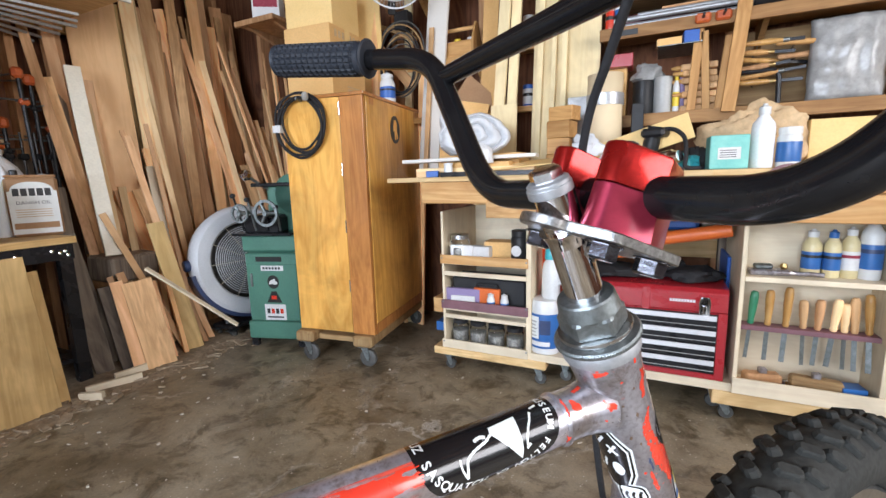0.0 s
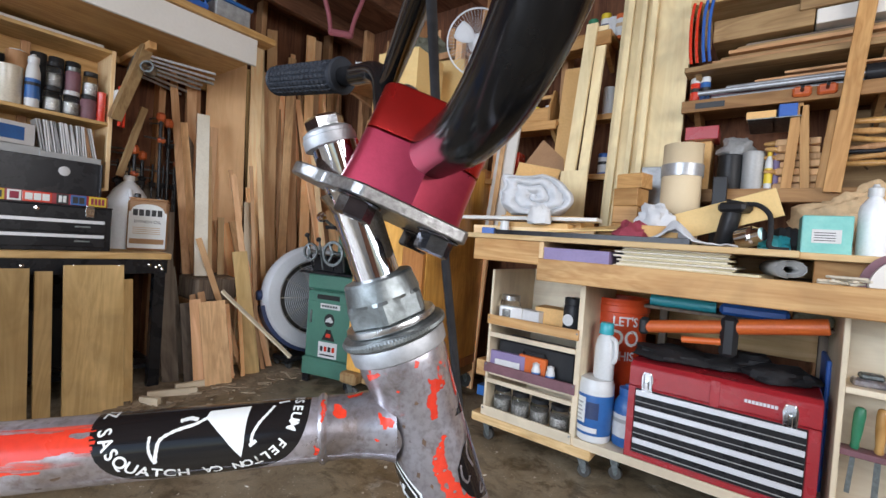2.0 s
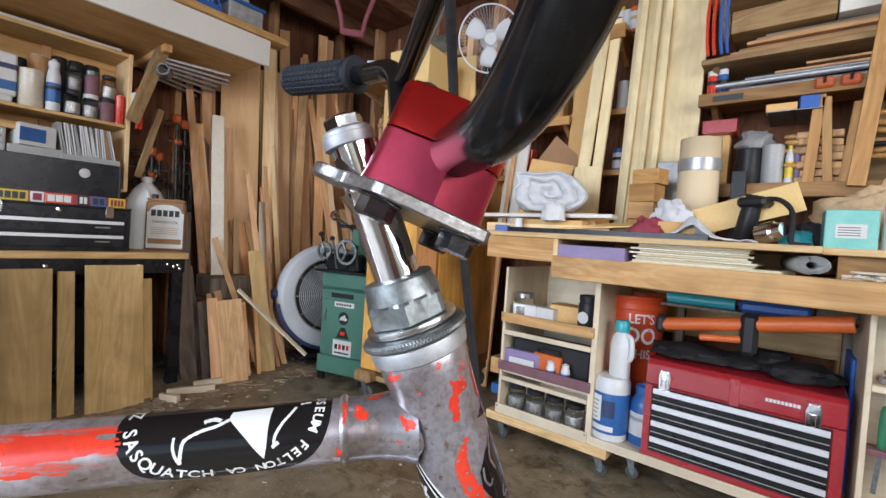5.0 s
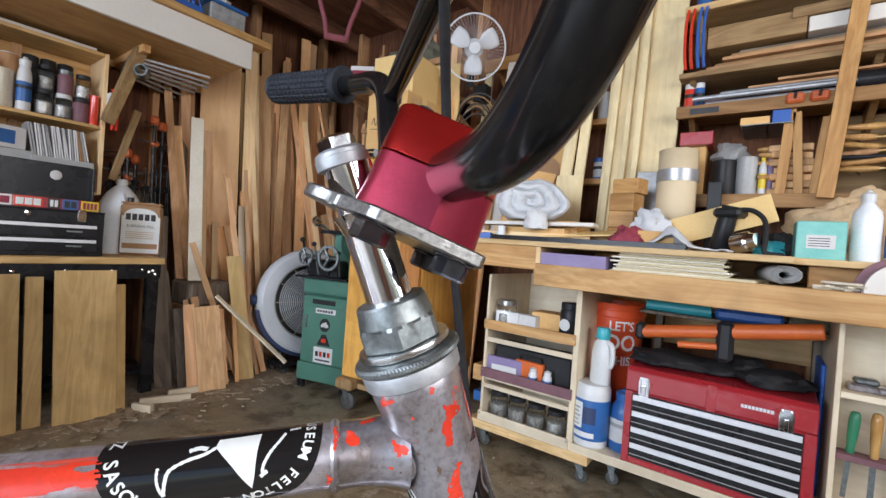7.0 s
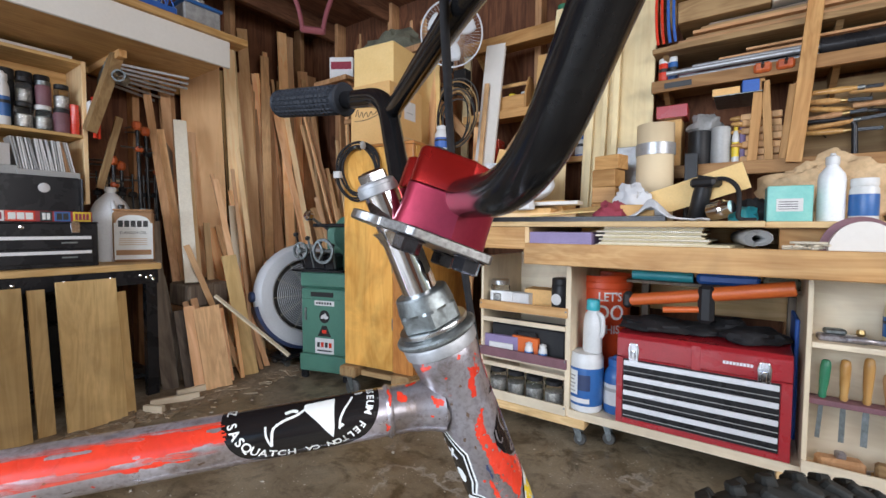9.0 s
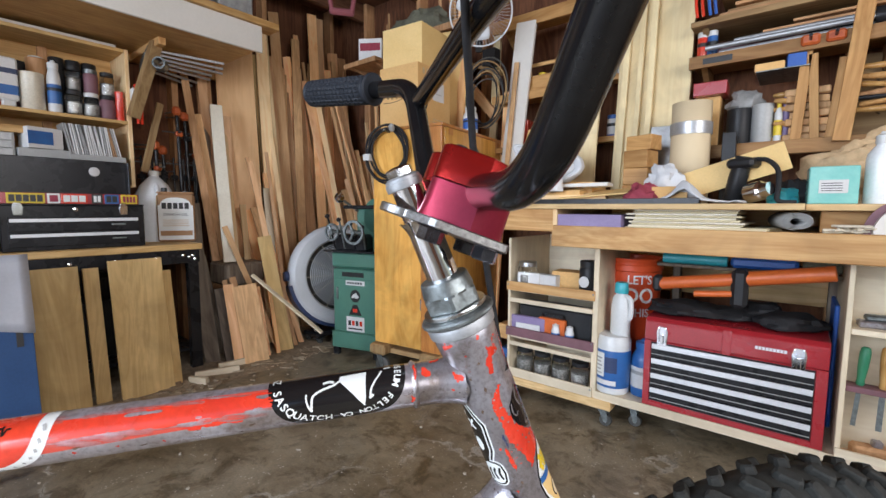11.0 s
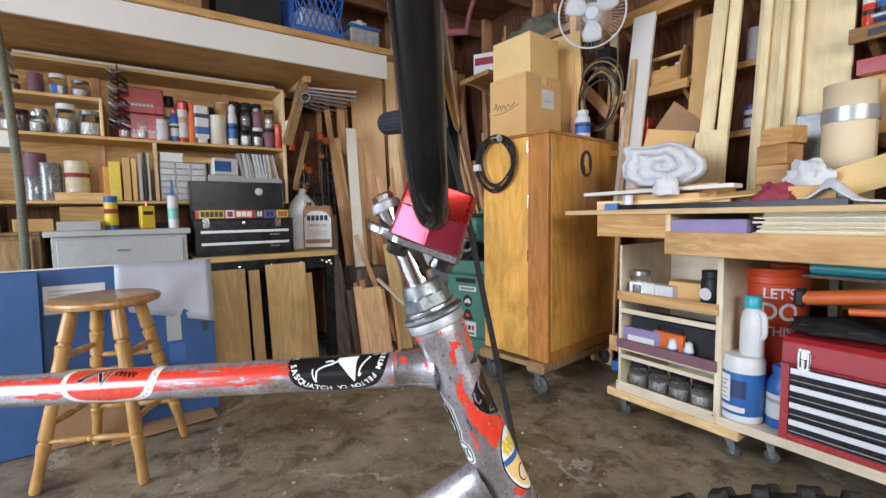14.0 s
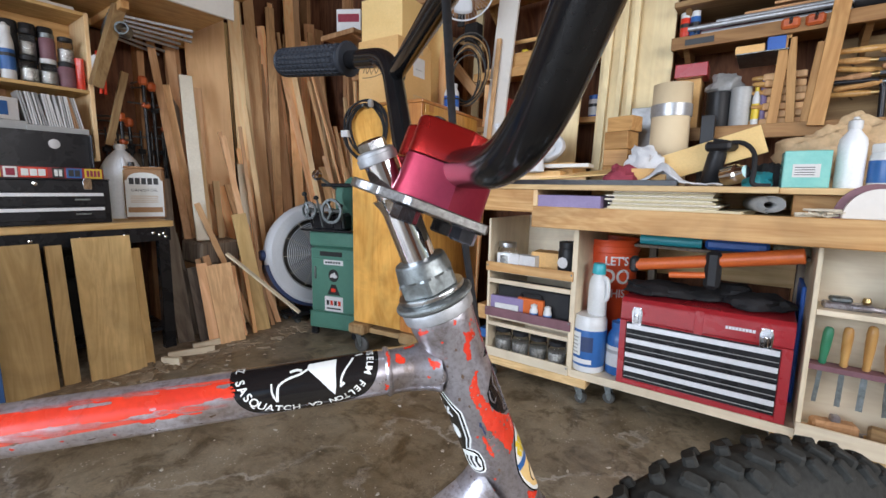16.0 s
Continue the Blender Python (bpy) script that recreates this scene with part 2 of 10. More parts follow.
# red anodising of the clamp bases, with the sky's pinkish reflection coloured in
M["sky_tinted_anodised"] = surf("sky_tinted_anodised", (0.42, 0.042, 0.080), (0.38, 0.036, 0.068), 18, 0.28, 0.75, 0.05, 260, 0.3, 0, 0.1)
M["toolbox_red"] = surf("toolbox_red", (0.40, 0.022, 0.03), (0.34, 0.02, 0.028), 6, 0.28, 0, 0.04, 160, 0.5, 0, 0.12)
M["bucket_orange"] = surf("bucket_orange", (0.72, 0.085, 0.02), (0.62, 0.07, 0.018), 6, 0.4, 0, 0.03, 120, 0, 0, 0.08)
M["orange_plastic"] = surf("orange_plastic", (0.75, 0.16, 0.03), (0.65, 0.13, 0.03), 10, 0.45, 0, 0.03, 120, 0, 0, 0.1)
M["clamp_orange"] = surf("clamp_orange", (0.60, 0.13, 0.03), (0.42, 0.07, 0.02), 20, 0.45, 0, 0.06, 120, 0, 0, 0.2)
M["saw_green"] = surf("saw_green", (0.090, 0.235, 0.170), (0.07, 0.19, 0.14), 5, 0.35, 0, 0.05, 140, 0.2, 0, 0.15)
M["navy"] = surf("navy", (0.035, 0.055, 0.13), (0.03, 0.045, 0.10), 8, 0.4, 0, 0.03, 120, 0, 0, 0.1)
M["blue"] = surf("blue", (0.03, 0.13, 0.46), (0.03, 0.10, 0.38), 8, 0.45, 0, 0.03, 120, 0, 0, 0.1)
M["poster_blue"] = surf("poster_blue", (0.028, 0.10, 0.27), (0.024, 0.08, 0.22), 4, 0.6, 0, 0.03, 120, 0, 0, 0.1)
M["label_blue"] = surf("label_blue", (0.03, 0.14, 0.40), (0.03, 0.11, 0.32), 20, 0.35, 0, 0, 120, 0, 0, 0.08)
M["teal"] = surf("teal", (0.05, 0.42, 0.48), (0.04, 0.36, 0.42), 14, 0.35, 0, 0.02, 120, 0, 0, 0.06)
M["mint"] = surf("mint", (0.27, 0.62, 0.55), (0.16, 0.50, 0.46), 14, 0.16, 0, 0.02, 120, 0, 0, 0.06)
M["yellow"] = surf("yellow", (0.78, 0.58, 0.03), (0.70, 0.50, 0.03), 12, 0.4, 0, 0.02, 120, 0, 0.05, 0.08)
M["purple"] = surf("purple", (0.27, 0.21, 0.38), (0.22, 0.17, 0.31), 12, 0.5, 0, 0.02, 120, 0, 0.05, 0.08)
M["maroon"] = surf("maroon", (0.22, 0.10, 0.12), (0.17, 0.08, 0.09), 12, 0.55, 0, 0.05, 120, 0, 0.05, 0.15)
M["rag_red"] = surf("rag_red", (0.36, 0.05, 0.08), (0.28, 0.04, 0.06), 30, 0.9, 0, 0.5, 300, 0, 0.05, 0.3)
M["cloth"] = surf("cloth", (0.70, 0.71, 0.72), (0.62, 0.635, 0.65), 20, 0.9, 0, 0.5, 320, 0, 0.04, 0.12)
M["plastic_white"] = surf("plastic_white", (0.72, 0.73, 0.72), (0.66, 0.67, 0.66), 6, 0.35, 0, 0.02, 120, 0, 0.05, 0.06)
M["plastic_grey"] = surf("plastic_grey", (0.42, 0.42, 0.40), (0.36, 0.36, 0.35), 6, 0.4, 0, 0.02, 120, 0, 0.1, 0.1)
M["caster_grey"] = surf("caster_grey", (0.085, 0.082, 0.075), (0.05, 0.05, 0.045), 30, 0.6, 0, 0.1, 160, 0, 0.1, 0.2)
M["cloudy"] = surf("cloudy", (0.88, 0.90, 0.91), (0.82, 0.85, 0.87), 7, 0.3, 0, 0.05, 120, 0.1, 0, 0.08)
M["fan_white"] = surf("fan_white", (0.66, 0.68, 0.70), (0.60, 0.62, 0.64), 5, 0.38, 0, 0.02, 120, 0, 0, 0.08)
M["tin_cream"] = surf("tin_cream", (0.72, 0.66, 0.52), (0.62, 0.55, 0.42), 12, 0.35, 0, 0.03, 120, 0.3, 0, 0.15)
M["ink"] = surf("ink", (0.012, 0.012, 0.012), (0.02, 0.02, 0.02), 20, 0.4, 0, 0, 120, 0, 0, 0.05)
M["decal_black"] = surf("decal_black", (0.008, 0.008, 0.009), (0.014, 0.014, 0.014), 20, 0.16, 0, 0.01, 120, 0.4, 0, 0.05)
M["decal_white"] = surf("decal_white", (0.82, 0.83, 0.80), (0.74, 0.76, 0.72), 20, 0.3, 0, 0.01, 120, 0.2, 0, 0.05)
M["brown_dirt"] = surf("brown_dirt", (0.16, 0.10, 0.06), (0.10, 0.06, 0.04), 20, 0.85, 0, 0.5, 80, 0, 0.2, 0.3)
M["rubble"] = surf("rubble", (0.46, 0.36, 0.24), (0.28, 0.205, 0.13), 16, 0.85, 0, 0.6, 70, 0, 0.2, 0.35)
M["screws"] = surf("screws", (0.62, 0.60, 0.56), (0.10, 0.09, 0.08), 130, 0.4, 0.6, 0.8, 220, 0, 0.3, 0.6)
M["thin_sheet"] = surf("thin_sheet", (0.46, 0.47, 0.51), (0.40, 0.41, 0.45), 6, 0.4, 0, 0.05, 90, 0, 0, 0.06)
M["plaster_crumbs"] = surf("plaster_crumbs", (0.62, 0.56, 0.46), (0.46, 0.40, 0.31), 30, 0.8, 0, 0.3, 120, 0, 0, 0.2)
M["brass"] = surf("brass", (0.55, 0.40, 0.18), (0.42, 0.29, 0.12), 30, 0.35, 1.0, 0.05, 200, 0, 0, 0.2)
M["tape"] = surf("tape", (0.50, 0.51, 0.52), (0.40, 0.41, 0.42), 24, 0.35, 0.5, 0.1, 120, 0, 0, 0.15)
M["silver_strip"] = surf("silver_strip", (0.82, 0.83, 0.85), (0.74, 0.75, 0.77), 10, 0.35, 0.3, 0.02, 200, 0, 0, 0.05)
M["jar_glass"] = surf("jar_glass", (0.36, 0.38, 0.38), (0.07, 0.07, 0.07), 90, 0.10, 0, 0.02, 200, 0.6, 0.3, 0.3)
M["glue"] = surf("glue", (0.70, 0.60, 0.34), (0.62, 0.52, 0.28), 8, 0.3, 0, 0.02, 120, 0, 0.05, 0.06)
M["green_plastic"] = surf("green_plastic", (0.03, 0.20, 0.10), (0.025, 0.15, 0.08), 8, 0.4, 0, 0.02, 120, 0, 0.05, 0.06)
M["bag_clear"] = surf("bag_clear", (0.40, 0.40, 0.39), (0.26, 0.26, 0.25), 18, 0.3, 0, 0.25, 45, 0.1, 0, 0.2)
M["olive"] = surf("olive", (0.20, 0.20, 0.14), (0.14, 0.13, 0.09), 10, 0.8, 0, 0.5, 120, 0, 0.1, 0.3)
M["clear_glass"] = glass("clear_glass")
M["pink_paint"] = surf("pink_paint", (0.33, 0.10, 0.12), (0.26, 0.08, 0.09), 12, 0.35, 0, 0.04, 120, 0.3, 0, 0.15)


def concrete():
    m, nt, b = nodes_of("old_concrete")
    vec = coords(nt, (1, 1, 1), False)
    n1 = noise_node(nt, vec, 1.6, 8.0, 0.62, 0.6)
    n2 = noise_node(nt, vec, 9.0, 8.0, 0.65, 0.4)
    n3 = noise_node(nt, vec, 140.0, 3.0, 0.6)
    base = ramp_node(nt, [(0.32, (0.145, 0.108, 0.062)), (0.47, (0.265, 0.213, 0.138)), (0.66, (0.36, 0.305, 0.215))])
    nt.links.new(n1.outputs["Fac"], base.inputs[0])
    r2 = ramp_node(nt, [(0.30, (0.62, 0.58, 0.52)), (0.50, (1.0, 1.0, 1.0)), (0.72, (1.22, 1.2, 1.16))])
    nt.links.new(n2.outputs["Fac"], r2.inputs[0])
    mx = mix_node(nt, 1.0, base.outputs[0], r2.outputs[0], "MULTIPLY")
    r3 = ramp_node(nt, [(0.35, (0.84, 0.84, 0.84)), (0.6, (1.0, 1.0, 1.0))])
    nt.links.new(n3.outputs["Fac"], r3.inputs[0])
    mx2 = mix_node(nt, 1.0, mx.outputs[2], r3.outputs[0], "MULTIPLY")
    # pale chips and specks of plaster
    vo = nt.nodes.new("ShaderNodeTexVoronoi")
    vo.inputs["Scale"].default_value = 22.0
    nt.links.new(vec.outputs[0], vo.inputs["Vector"])
    sp = ramp_node(nt, [(0.0, (1, 1, 1)), (0.09, (1, 1, 1)), (0.12, (0, 0, 0))])
    nt.links.new(vo.outputs["Distance"], sp.inputs[0])
    gate = ramp_node(nt, [(0.58, (0, 0, 0)), (0.66, (1, 1, 1))])
    nt.links.new(n2.outputs["Fac"], gate.inputs[0])
    spm = mix_node(nt, 1.0, sp.outputs[0], gate.outputs[0], "MULTIPLY")
    mx3 = mix_node(nt, spm.outputs[2], mx2.outputs[2], (0.58, 0.53, 0.45))
    # cracks: warped cell edges, pale rims
    warp = noise_node(nt, vec, 3.0, 5.0, 0.6)
    wv = nt.nodes.new("ShaderNodeVectorMath")
    wv.operation = "MULTIPLY_ADD"
    wv.inputs[1].default_value = (0.5, 0.5, 0.5)
    nt.links.new(warp.outputs["Color"], wv.inputs[0])
    nt.links.new(vec.outputs[0], wv.inputs[2])
    ce = nt.nodes.new("ShaderNodeTexVoronoi")
    ce.feature = "DISTANCE_TO_EDGE"
    ce.inputs["Scale"].default_value = 1.05
    nt.links.new(wv.outputs[0], ce.inputs["Vector"])
    pale = ramp_node(nt, [(0.0, (1, 1, 1)), (0.003, (0.9, 0.9, 0.9)), (0.016, (0, 0, 0))])
    nt.links.new(ce.outputs["Distance"], pale.inputs[0])
    veil = ramp_node(nt, [(0.46, (0, 0, 0)), (0.62, (1, 1, 1))])
    nt.links.new(noise_node(nt, vec, 2.3, 5.0, 0.7, 0.8).outputs["Fac"], veil.inputs[0])
    pg = mix_node(nt, 1.0, pale.outputs[0], veil.outputs[0], "MULTIPLY")
    # a finer web of pale scratches inside the worn patches
    wv2 = nt.nodes.new("ShaderNodeVectorMath")
    wv2.operation = "MULTIPLY_ADD"
    wv2.inputs[1].default_value = (0.22, 0.22, 0.22)
    nt.links.new(noise_node(nt, vec, 8.0, 5.0, 0.65).outputs["Color"], wv2.inputs[0])
    nt.links.new(vec.outputs[0], wv2.inputs[2])
    ce2 = nt.nodes.new("ShaderNodeTexVoronoi")
    ce2.feature = "DISTANCE_TO_EDGE"
    ce2.inputs["Scale"].default_value = 4.2
    nt.links.new(wv2.outputs[0], ce2.inputs["Vector"])
    fine = ramp_node(nt, [(0.0, (0.6, 0.6, 0.6)), (0.006, (0.45, 0.45, 0.45)), (0.022, (0, 0, 0))])
    nt.links.new(ce2.outputs["Distance"], fine.inputs[0])
    veil2 = ramp_node(nt, [(0.56, (0, 0, 0)), (0.70, (0.8, 0.8, 0.8))])
    nt.links.new(noise_node(nt, vec, 3.1, 6.0, 0.7, 0.6).outputs["Fac"], veil2.inputs[0])
    fg = mix_node(nt, 1.0, fine.outputs[0], veil2.outputs[0], "MULTIPLY")
    web = mix_node(nt, 1.0, pg.outputs[2], fg.outputs[2], "ADD")
    half = mix_node(nt, 1.0, web.outputs[2], (0.72, 0.72, 0.72), "MULTIPLY")
    chip = nt.nodes.new("ShaderNodeTexVoronoi")
    chip.inputs["Scale"].default_value = 75.0
    nt.links.new(vec.outputs[0], chip.inputs["Vector"])
    cr1 = ramp_node(nt, [(0.0, (1, 1, 1)), (0.16, (1, 1, 1)), (0.2, (0, 0, 0))])
    nt.links.new(chip.outputs["Distance"], cr1.inputs[0])
    n4 = noise_node(nt, vec, 7.0, 6.0, 0.72, 0.5)
    cg1 = ramp_node(nt, [(0.55, (0, 0, 0)), (0.60, (1, 1, 1))])
    nt.links.new(n4.outputs["Fac"], cg1.inputs[0])
    cm = mix_node(nt, 1.0, cr1.outputs[0], cg1.outputs[0], "MULTIPLY")
    stain = ramp_node(nt, [(0.38, (0.32, 0.28, 0.23)), (0.50, (1, 1, 1))])
    nt.links.new(n4.outputs["Fac"], stain.inputs[0])
    mxs = mix_node(nt, 0.8, mx3.outputs[2], stain.outputs[0], "MULTIPLY")
    mxc = mix_node(nt, cm.outputs[2], mxs.outputs[2], (0.60, 0.55, 0.46))
    mx4 = mix_node(nt, half.outputs[2], mxc.outputs[2], (0.72, 0.67, 0.57))
    line = ramp_node(nt, [(0.0, (0.6, 0.6, 0.6)), (0.002, (0.6, 0.6, 0.6)), (0.004, (0, 0, 0))])
    nt.links.new(ce.outputs["Distance"], line.inputs[0])
    mx5 = mix_node(nt, line.outputs[0], mx4.outputs[2], (0.07, 0.055, 0.04))
    nt.links.new(mx5.outputs[2], b.inputs["Base Color"])
    rr = nt.nodes.new("ShaderNodeMapRange")
    rr.inputs[3].default_value, rr.inputs[4].default_value = 0.26, 0.62
    nt.links.new(n2.outputs["Fac"], rr.inputs[0])
    nt.links.new(rr.outputs[0], b.inputs["Roughness"])
    bump_node(nt, mx5.outputs[2], 0.35, 0.01, b)
    return m


M["concrete"] = concrete()


def raw_steel(name, flecks, pale=1.0):
    """Bare lacquered steel: cloudy grey with rust-brown stains, pits, and flecks of old red paint."""
    m, nt, b = nodes_of(name)
    vec = coords(nt, (1, 1, 1), False)
    n1 = noise_node(nt, vec, 15.0, 5.0, 0.6, 0.8)
    n2 = noise_node(nt, vec, 70.0, 6.0, 0.7, 0.3)
    n3 = noise_node(nt, vec, 330.0, 3.0, 0.6)
    base = ramp_node(nt, [(0.32, (0.235 * pale, 0.195 * pale, 0.175 * pale)), (0.47, (0.365 * pale, 0.345 * pale, 0.365 * pale)), (0.66, (0.50 * pale, 0.495 * pale, 0.55 * pale))])
    nt.links.new(n1.outputs["Fac"], base.inputs[0])
    g = ramp_node(nt, [(0.32, (0.62, 0.53, 0.47)), (0.45, (1, 1, 1))])
    nt.links.new(n2.outputs["Fac"], g.inputs[0])
    mx = mix_node(nt, 1.0, base.outputs[0], g.outputs[0], "MULTIPLY")
    g3 = ramp_node(nt, [(0.34, (0.74, 0.73, 0.72)), (0.54, (1, 1, 1))])
    nt.links.new(n3.outputs["Fac"], g3.inputs[0])
    mx2 = mix_node(nt, 1.0, mx.outputs[2], g3.outputs[0], "MULTIPLY")
    pit = nt.nodes.new("ShaderNodeTexVoronoi")
    pit.inputs["Scale"].default_value = 190.0
    nt.links.new(vec.outputs[0], pit.inputs["Vector"])
    pr = ramp_node(nt, [(0.0, (1, 1, 1)), (0.13, (1, 1, 1)), (0.18, (0, 0, 0))])
    nt.links.new(pit.outputs["Distance"], pr.inputs[0])
    pg = ramp_node(nt, [(0.55, (0, 0, 0)), (0.6, (0.8, 0.8, 0.8))])
    nt.links.new(n2.outputs["Fac"], pg.inputs[0])
    pm = mix_node(nt, 1.0, pr.outputs[0], pg.outputs[0], "MULTIPLY")
    mx3 = mix_node(nt, pm.outputs[2], mx2.outputs[2], (0.07, 0.045, 0.035))
    out = mx3.outputs[2]
    metal = nt.nodes.new("ShaderNodeMath")
    metal.operation = "MULTIPLY_ADD"
    metal.inputs[1].default_value, metal.inputs[2].default_value = -0.75, 0.75
    if flecks:
        n5 = noise_node(nt, vec, 95.0, 5.0, 0.7, 0.6)
        n6 = noise_node(nt, vec, 30.0, 2.0, 0.5)
        f1 = ramp_node(nt, [(0.585, (0, 0, 0)), (0.60, (1, 1, 1))])
        nt.links.new(n5.outputs["Fac"], f1.inputs[0])
        f2 = ramp_node(nt, [(flecks, (0, 0, 0)), (flecks + 0.03, (1, 1, 1))])
        nt.links.new(n6.outputs["Fac"], f2.inputs[0])
        fm = mix_node(nt, 1.0, f1.outputs[0], f2.outputs[0], "MULTIPLY")
        fx = mix_node(nt, fm.outputs[2], out, (0.70, 0.06, 0.03))
        out = fx.outputs[2]
        nt.links.new(fm.outputs[2], metal.inputs[0])
    else:
        metal.inputs[0].default_value = 0.0
    nt.links.new(metal.outputs[0], b.inputs["Metallic"])
    nt.links.new(out, b.inputs["Base Color"])
    rr = nt.nodes.new("ShaderNodeMapRange")
    rr.inputs[1].default_value, rr.inputs[2].default_value = 0.3, 0.7
    rr.inputs[3].default_value, rr.inputs[4].default_value = 0.46, 0.25
    nt.links.new(n2.outputs["Fac"], rr.inputs[0])
    nt.links.new(rr.outputs[0], b.inputs["Roughness"])
    b.inputs["Coat Weight"].default_value = 0.8
    b.inputs["Coat Roughness"].default_value = 0.09
    bump_node(nt, n2.outputs["Fac"], 0.07, 0.001, b)
    return m


M["steel_worn"] = raw_steel("steel_worn", 0)


def paint_film():
    """A thin rubbed film of red paint, worn through in streaks along the tube."""
    m, nt, b = nodes_of("red_film")
    vec = coords(nt, (0.16, 1, 1), False)
    n1 = noise_node(nt, vec, 240.0, 4.0, 0.6, 0.4)
    n2 = noise_node(nt, vec, 60.0, 3.0, 0.5)
    b.inputs["Base Color"].default_value = (0.70, 0.085, 0.05, 1)
    b.inputs["Roughness"].default_value = 0.35
    mx = mix_node(nt, 0.5, n1.outputs["Fac"], n2.outputs["Fac"])
    r = ramp_node(nt, [(0.44, (0, 0, 0)), (0.60, (0.8, 0.8, 0.8))])
    nt.links.new(mx.outputs[2], r.inputs[0])
    nt.links.new(r.outputs[0], b.inputs["Alpha"])
    return m


M["red_film"] = paint_film()
# silvery steel for two tubes, with reflected floor and door light in its tone
M["steel_pale"] = raw_steel("steel_pale", 0, 1.45)
M["steel_flecked"] = raw_steel("steel_flecked", 0.585)
for key, value in (("black_steel", 0.25), ("black_plastic", 0.25), ("black_rubber", 0.2), ("black_bar", 0.32), ("tyre_rubber", 0.2), ("grip_rubber", 0.3)):
    M[key].node_tree.nodes["Principled BSDF"].inputs["Specular IOR Level"].default_value = value

# ---- building helpers ----


def thing(name, loc=(0, 0, 0), rz=0.0, label="", category="", group="", kind="", rx=0.0, ry=0.0):
    e = new(name)
    e.empty_display_size = 0.05
    e.matrix_world = pose(*loc, rx, ry, rz)
    return tagged(e, label, category, group, kind)


def part(name, bm, material, parent=None, label="", smooth=False, m=None):
    me = bpy.data.meshes.new(name)
    bm.to_mesh(me)
    bm.free()
    if smooth:
        me.polygons.foreach_set("use_smooth", [True] * len(me.polygons))
        me.set_sharp_from_angle(angle=radians(38))
    me.materials.append(M[material] if isinstance(material, str) else material)
    ob = new(name, me)
    if parent:
        ob.parent = parent
    if m is not None:
        ob.matrix_basis = m
    if label:
        ob["label"] = label
    return ob


def solo(name, bm, material, m, label, category, group="", kind="", smooth=False):
    return tagged(part(name, bm, material, None, "", smooth, m), label, category, group, kind)


def box(lo, hi, bevel=0.0, bm=None, m=None):
    """A box from corner to corner, with bevelled edges."""
    out = bm or bmesh.new()
    b = bmesh.new()
    bmesh.ops.create_cube(b, size=1.0)
    c = [(a + d) / 2 for a, d in zip(lo, hi)]
    s = [d - a for a, d in zip(lo, hi)]
    bmesh.ops.transform(b, matrix=Matrix.Translation(c) @ Matrix.Diagonal((*s, 1)), verts=b.verts)
    if bevel:
        bevel = min(bevel, 0.45 * min(abs(v) for v in s))
        bmesh.ops.bevel(b, geom=b.edges[:], offset=bevel, segments=1, affect="EDGES")
    if m is not None:
        bmesh.ops.transform(b, matrix=m, verts=b.verts)
    me = bpy.data.meshes.new("tmp")
    b.to_mesh(me)
    b.free()
    out.from_mesh(me)
    bpy.data.meshes.remove(me)
    return out


def lathe(profile, n=24, bm=None, m=None, cap=True):
    """A turned form from (radius, height) pairs, round the local z axis."""
    out = bm or bmesh.new()
    m = m or Matrix()
    rings = []
    for r, z in profile:
        rings.append([out.verts.new(m @ Vector((r * math.cos(2 * math.pi * k / n), r * math.sin(2 * math.pi * k / n), z))) for k in range(n)])
    for a, b in zip(rings, rings[1:]):
        for k in range(n):
            out.faces.new((a[k], a[(k + 1) % n], b[(k + 1) % n], b[k]))
    if cap:
        if profile[0][0] > 1e-5:
            out.faces.new(rings[0][::-1])
        if profile[-1][0] > 1e-5:
            out.faces.new(rings[-1])
    return out


def axis_to(a, b):
    """The pose that puts the local z axis on the line from a to b, with its origin at a."""
    a, b = Vector(a), Vector(b)
    return Matrix.Translation(a) @ (b - a).to_track_quat("Z", "Y").to_matrix().to_4x4()


def rod(a, b, r, n=16, bm=None, r2=None, bevel=0.0):
    L = (Vector(b) - Vector(a)).length
    r2 = r if r2 is None else r2
    prof = [(r - bevel, 0), (r, bevel), (r2, L - bevel), (r2 - bevel, L)] if bevel else [(r, 0), (r2, L)]
    return lathe(prof, n, bm, axis_to(a, b))


def smooth_path(pts, steps=8):
    """A curve through the given points."""
    P = [Vector(p) for p in pts]
    out = []
    for i in range(len(P) - 1):
        p0, p1, p2, p3 = P[max(i - 1, 0)], P[i], P[i + 1], P[min(i + 2, len(P) - 1)]
        for k in range(steps):
            t = k / steps
            out.append(0.5 * (2 * p1 + (p2 - p0) * t + (2 * p0 - 5 * p1 + 4 * p2 - p3) * t * t + (3 * p1 - p0 - 3 * p2 + p3) * t ** 3))
    return out + [P[-1]]


def filleted(pts, radius, steps=8):
    """Straight runs between the points, with round bends at the inner ones."""
    P = [Vector(p) for p in pts]
    out = [P[0]]
    for i in range(1, len(P) - 1):
        a, b = (P[i - 1] - P[i]).normalized(), (P[i + 1] - P[i]).normalized()
        half = a.angle(b) / 2
        d = min(radius / math.tan(half), 0.49 * (P[i - 1] - P[i]).length, 0.49 * (P[i + 1] - P[i]).length)
        s, e = P[i] + a * d, P[i] + b * d
        for k in range(steps + 1):
            t = k / steps
            out.append((1 - t) ** 2 * s + 2 * t * (1 - t) * P[i] + t * t * e)
    return out + [P[-1]]


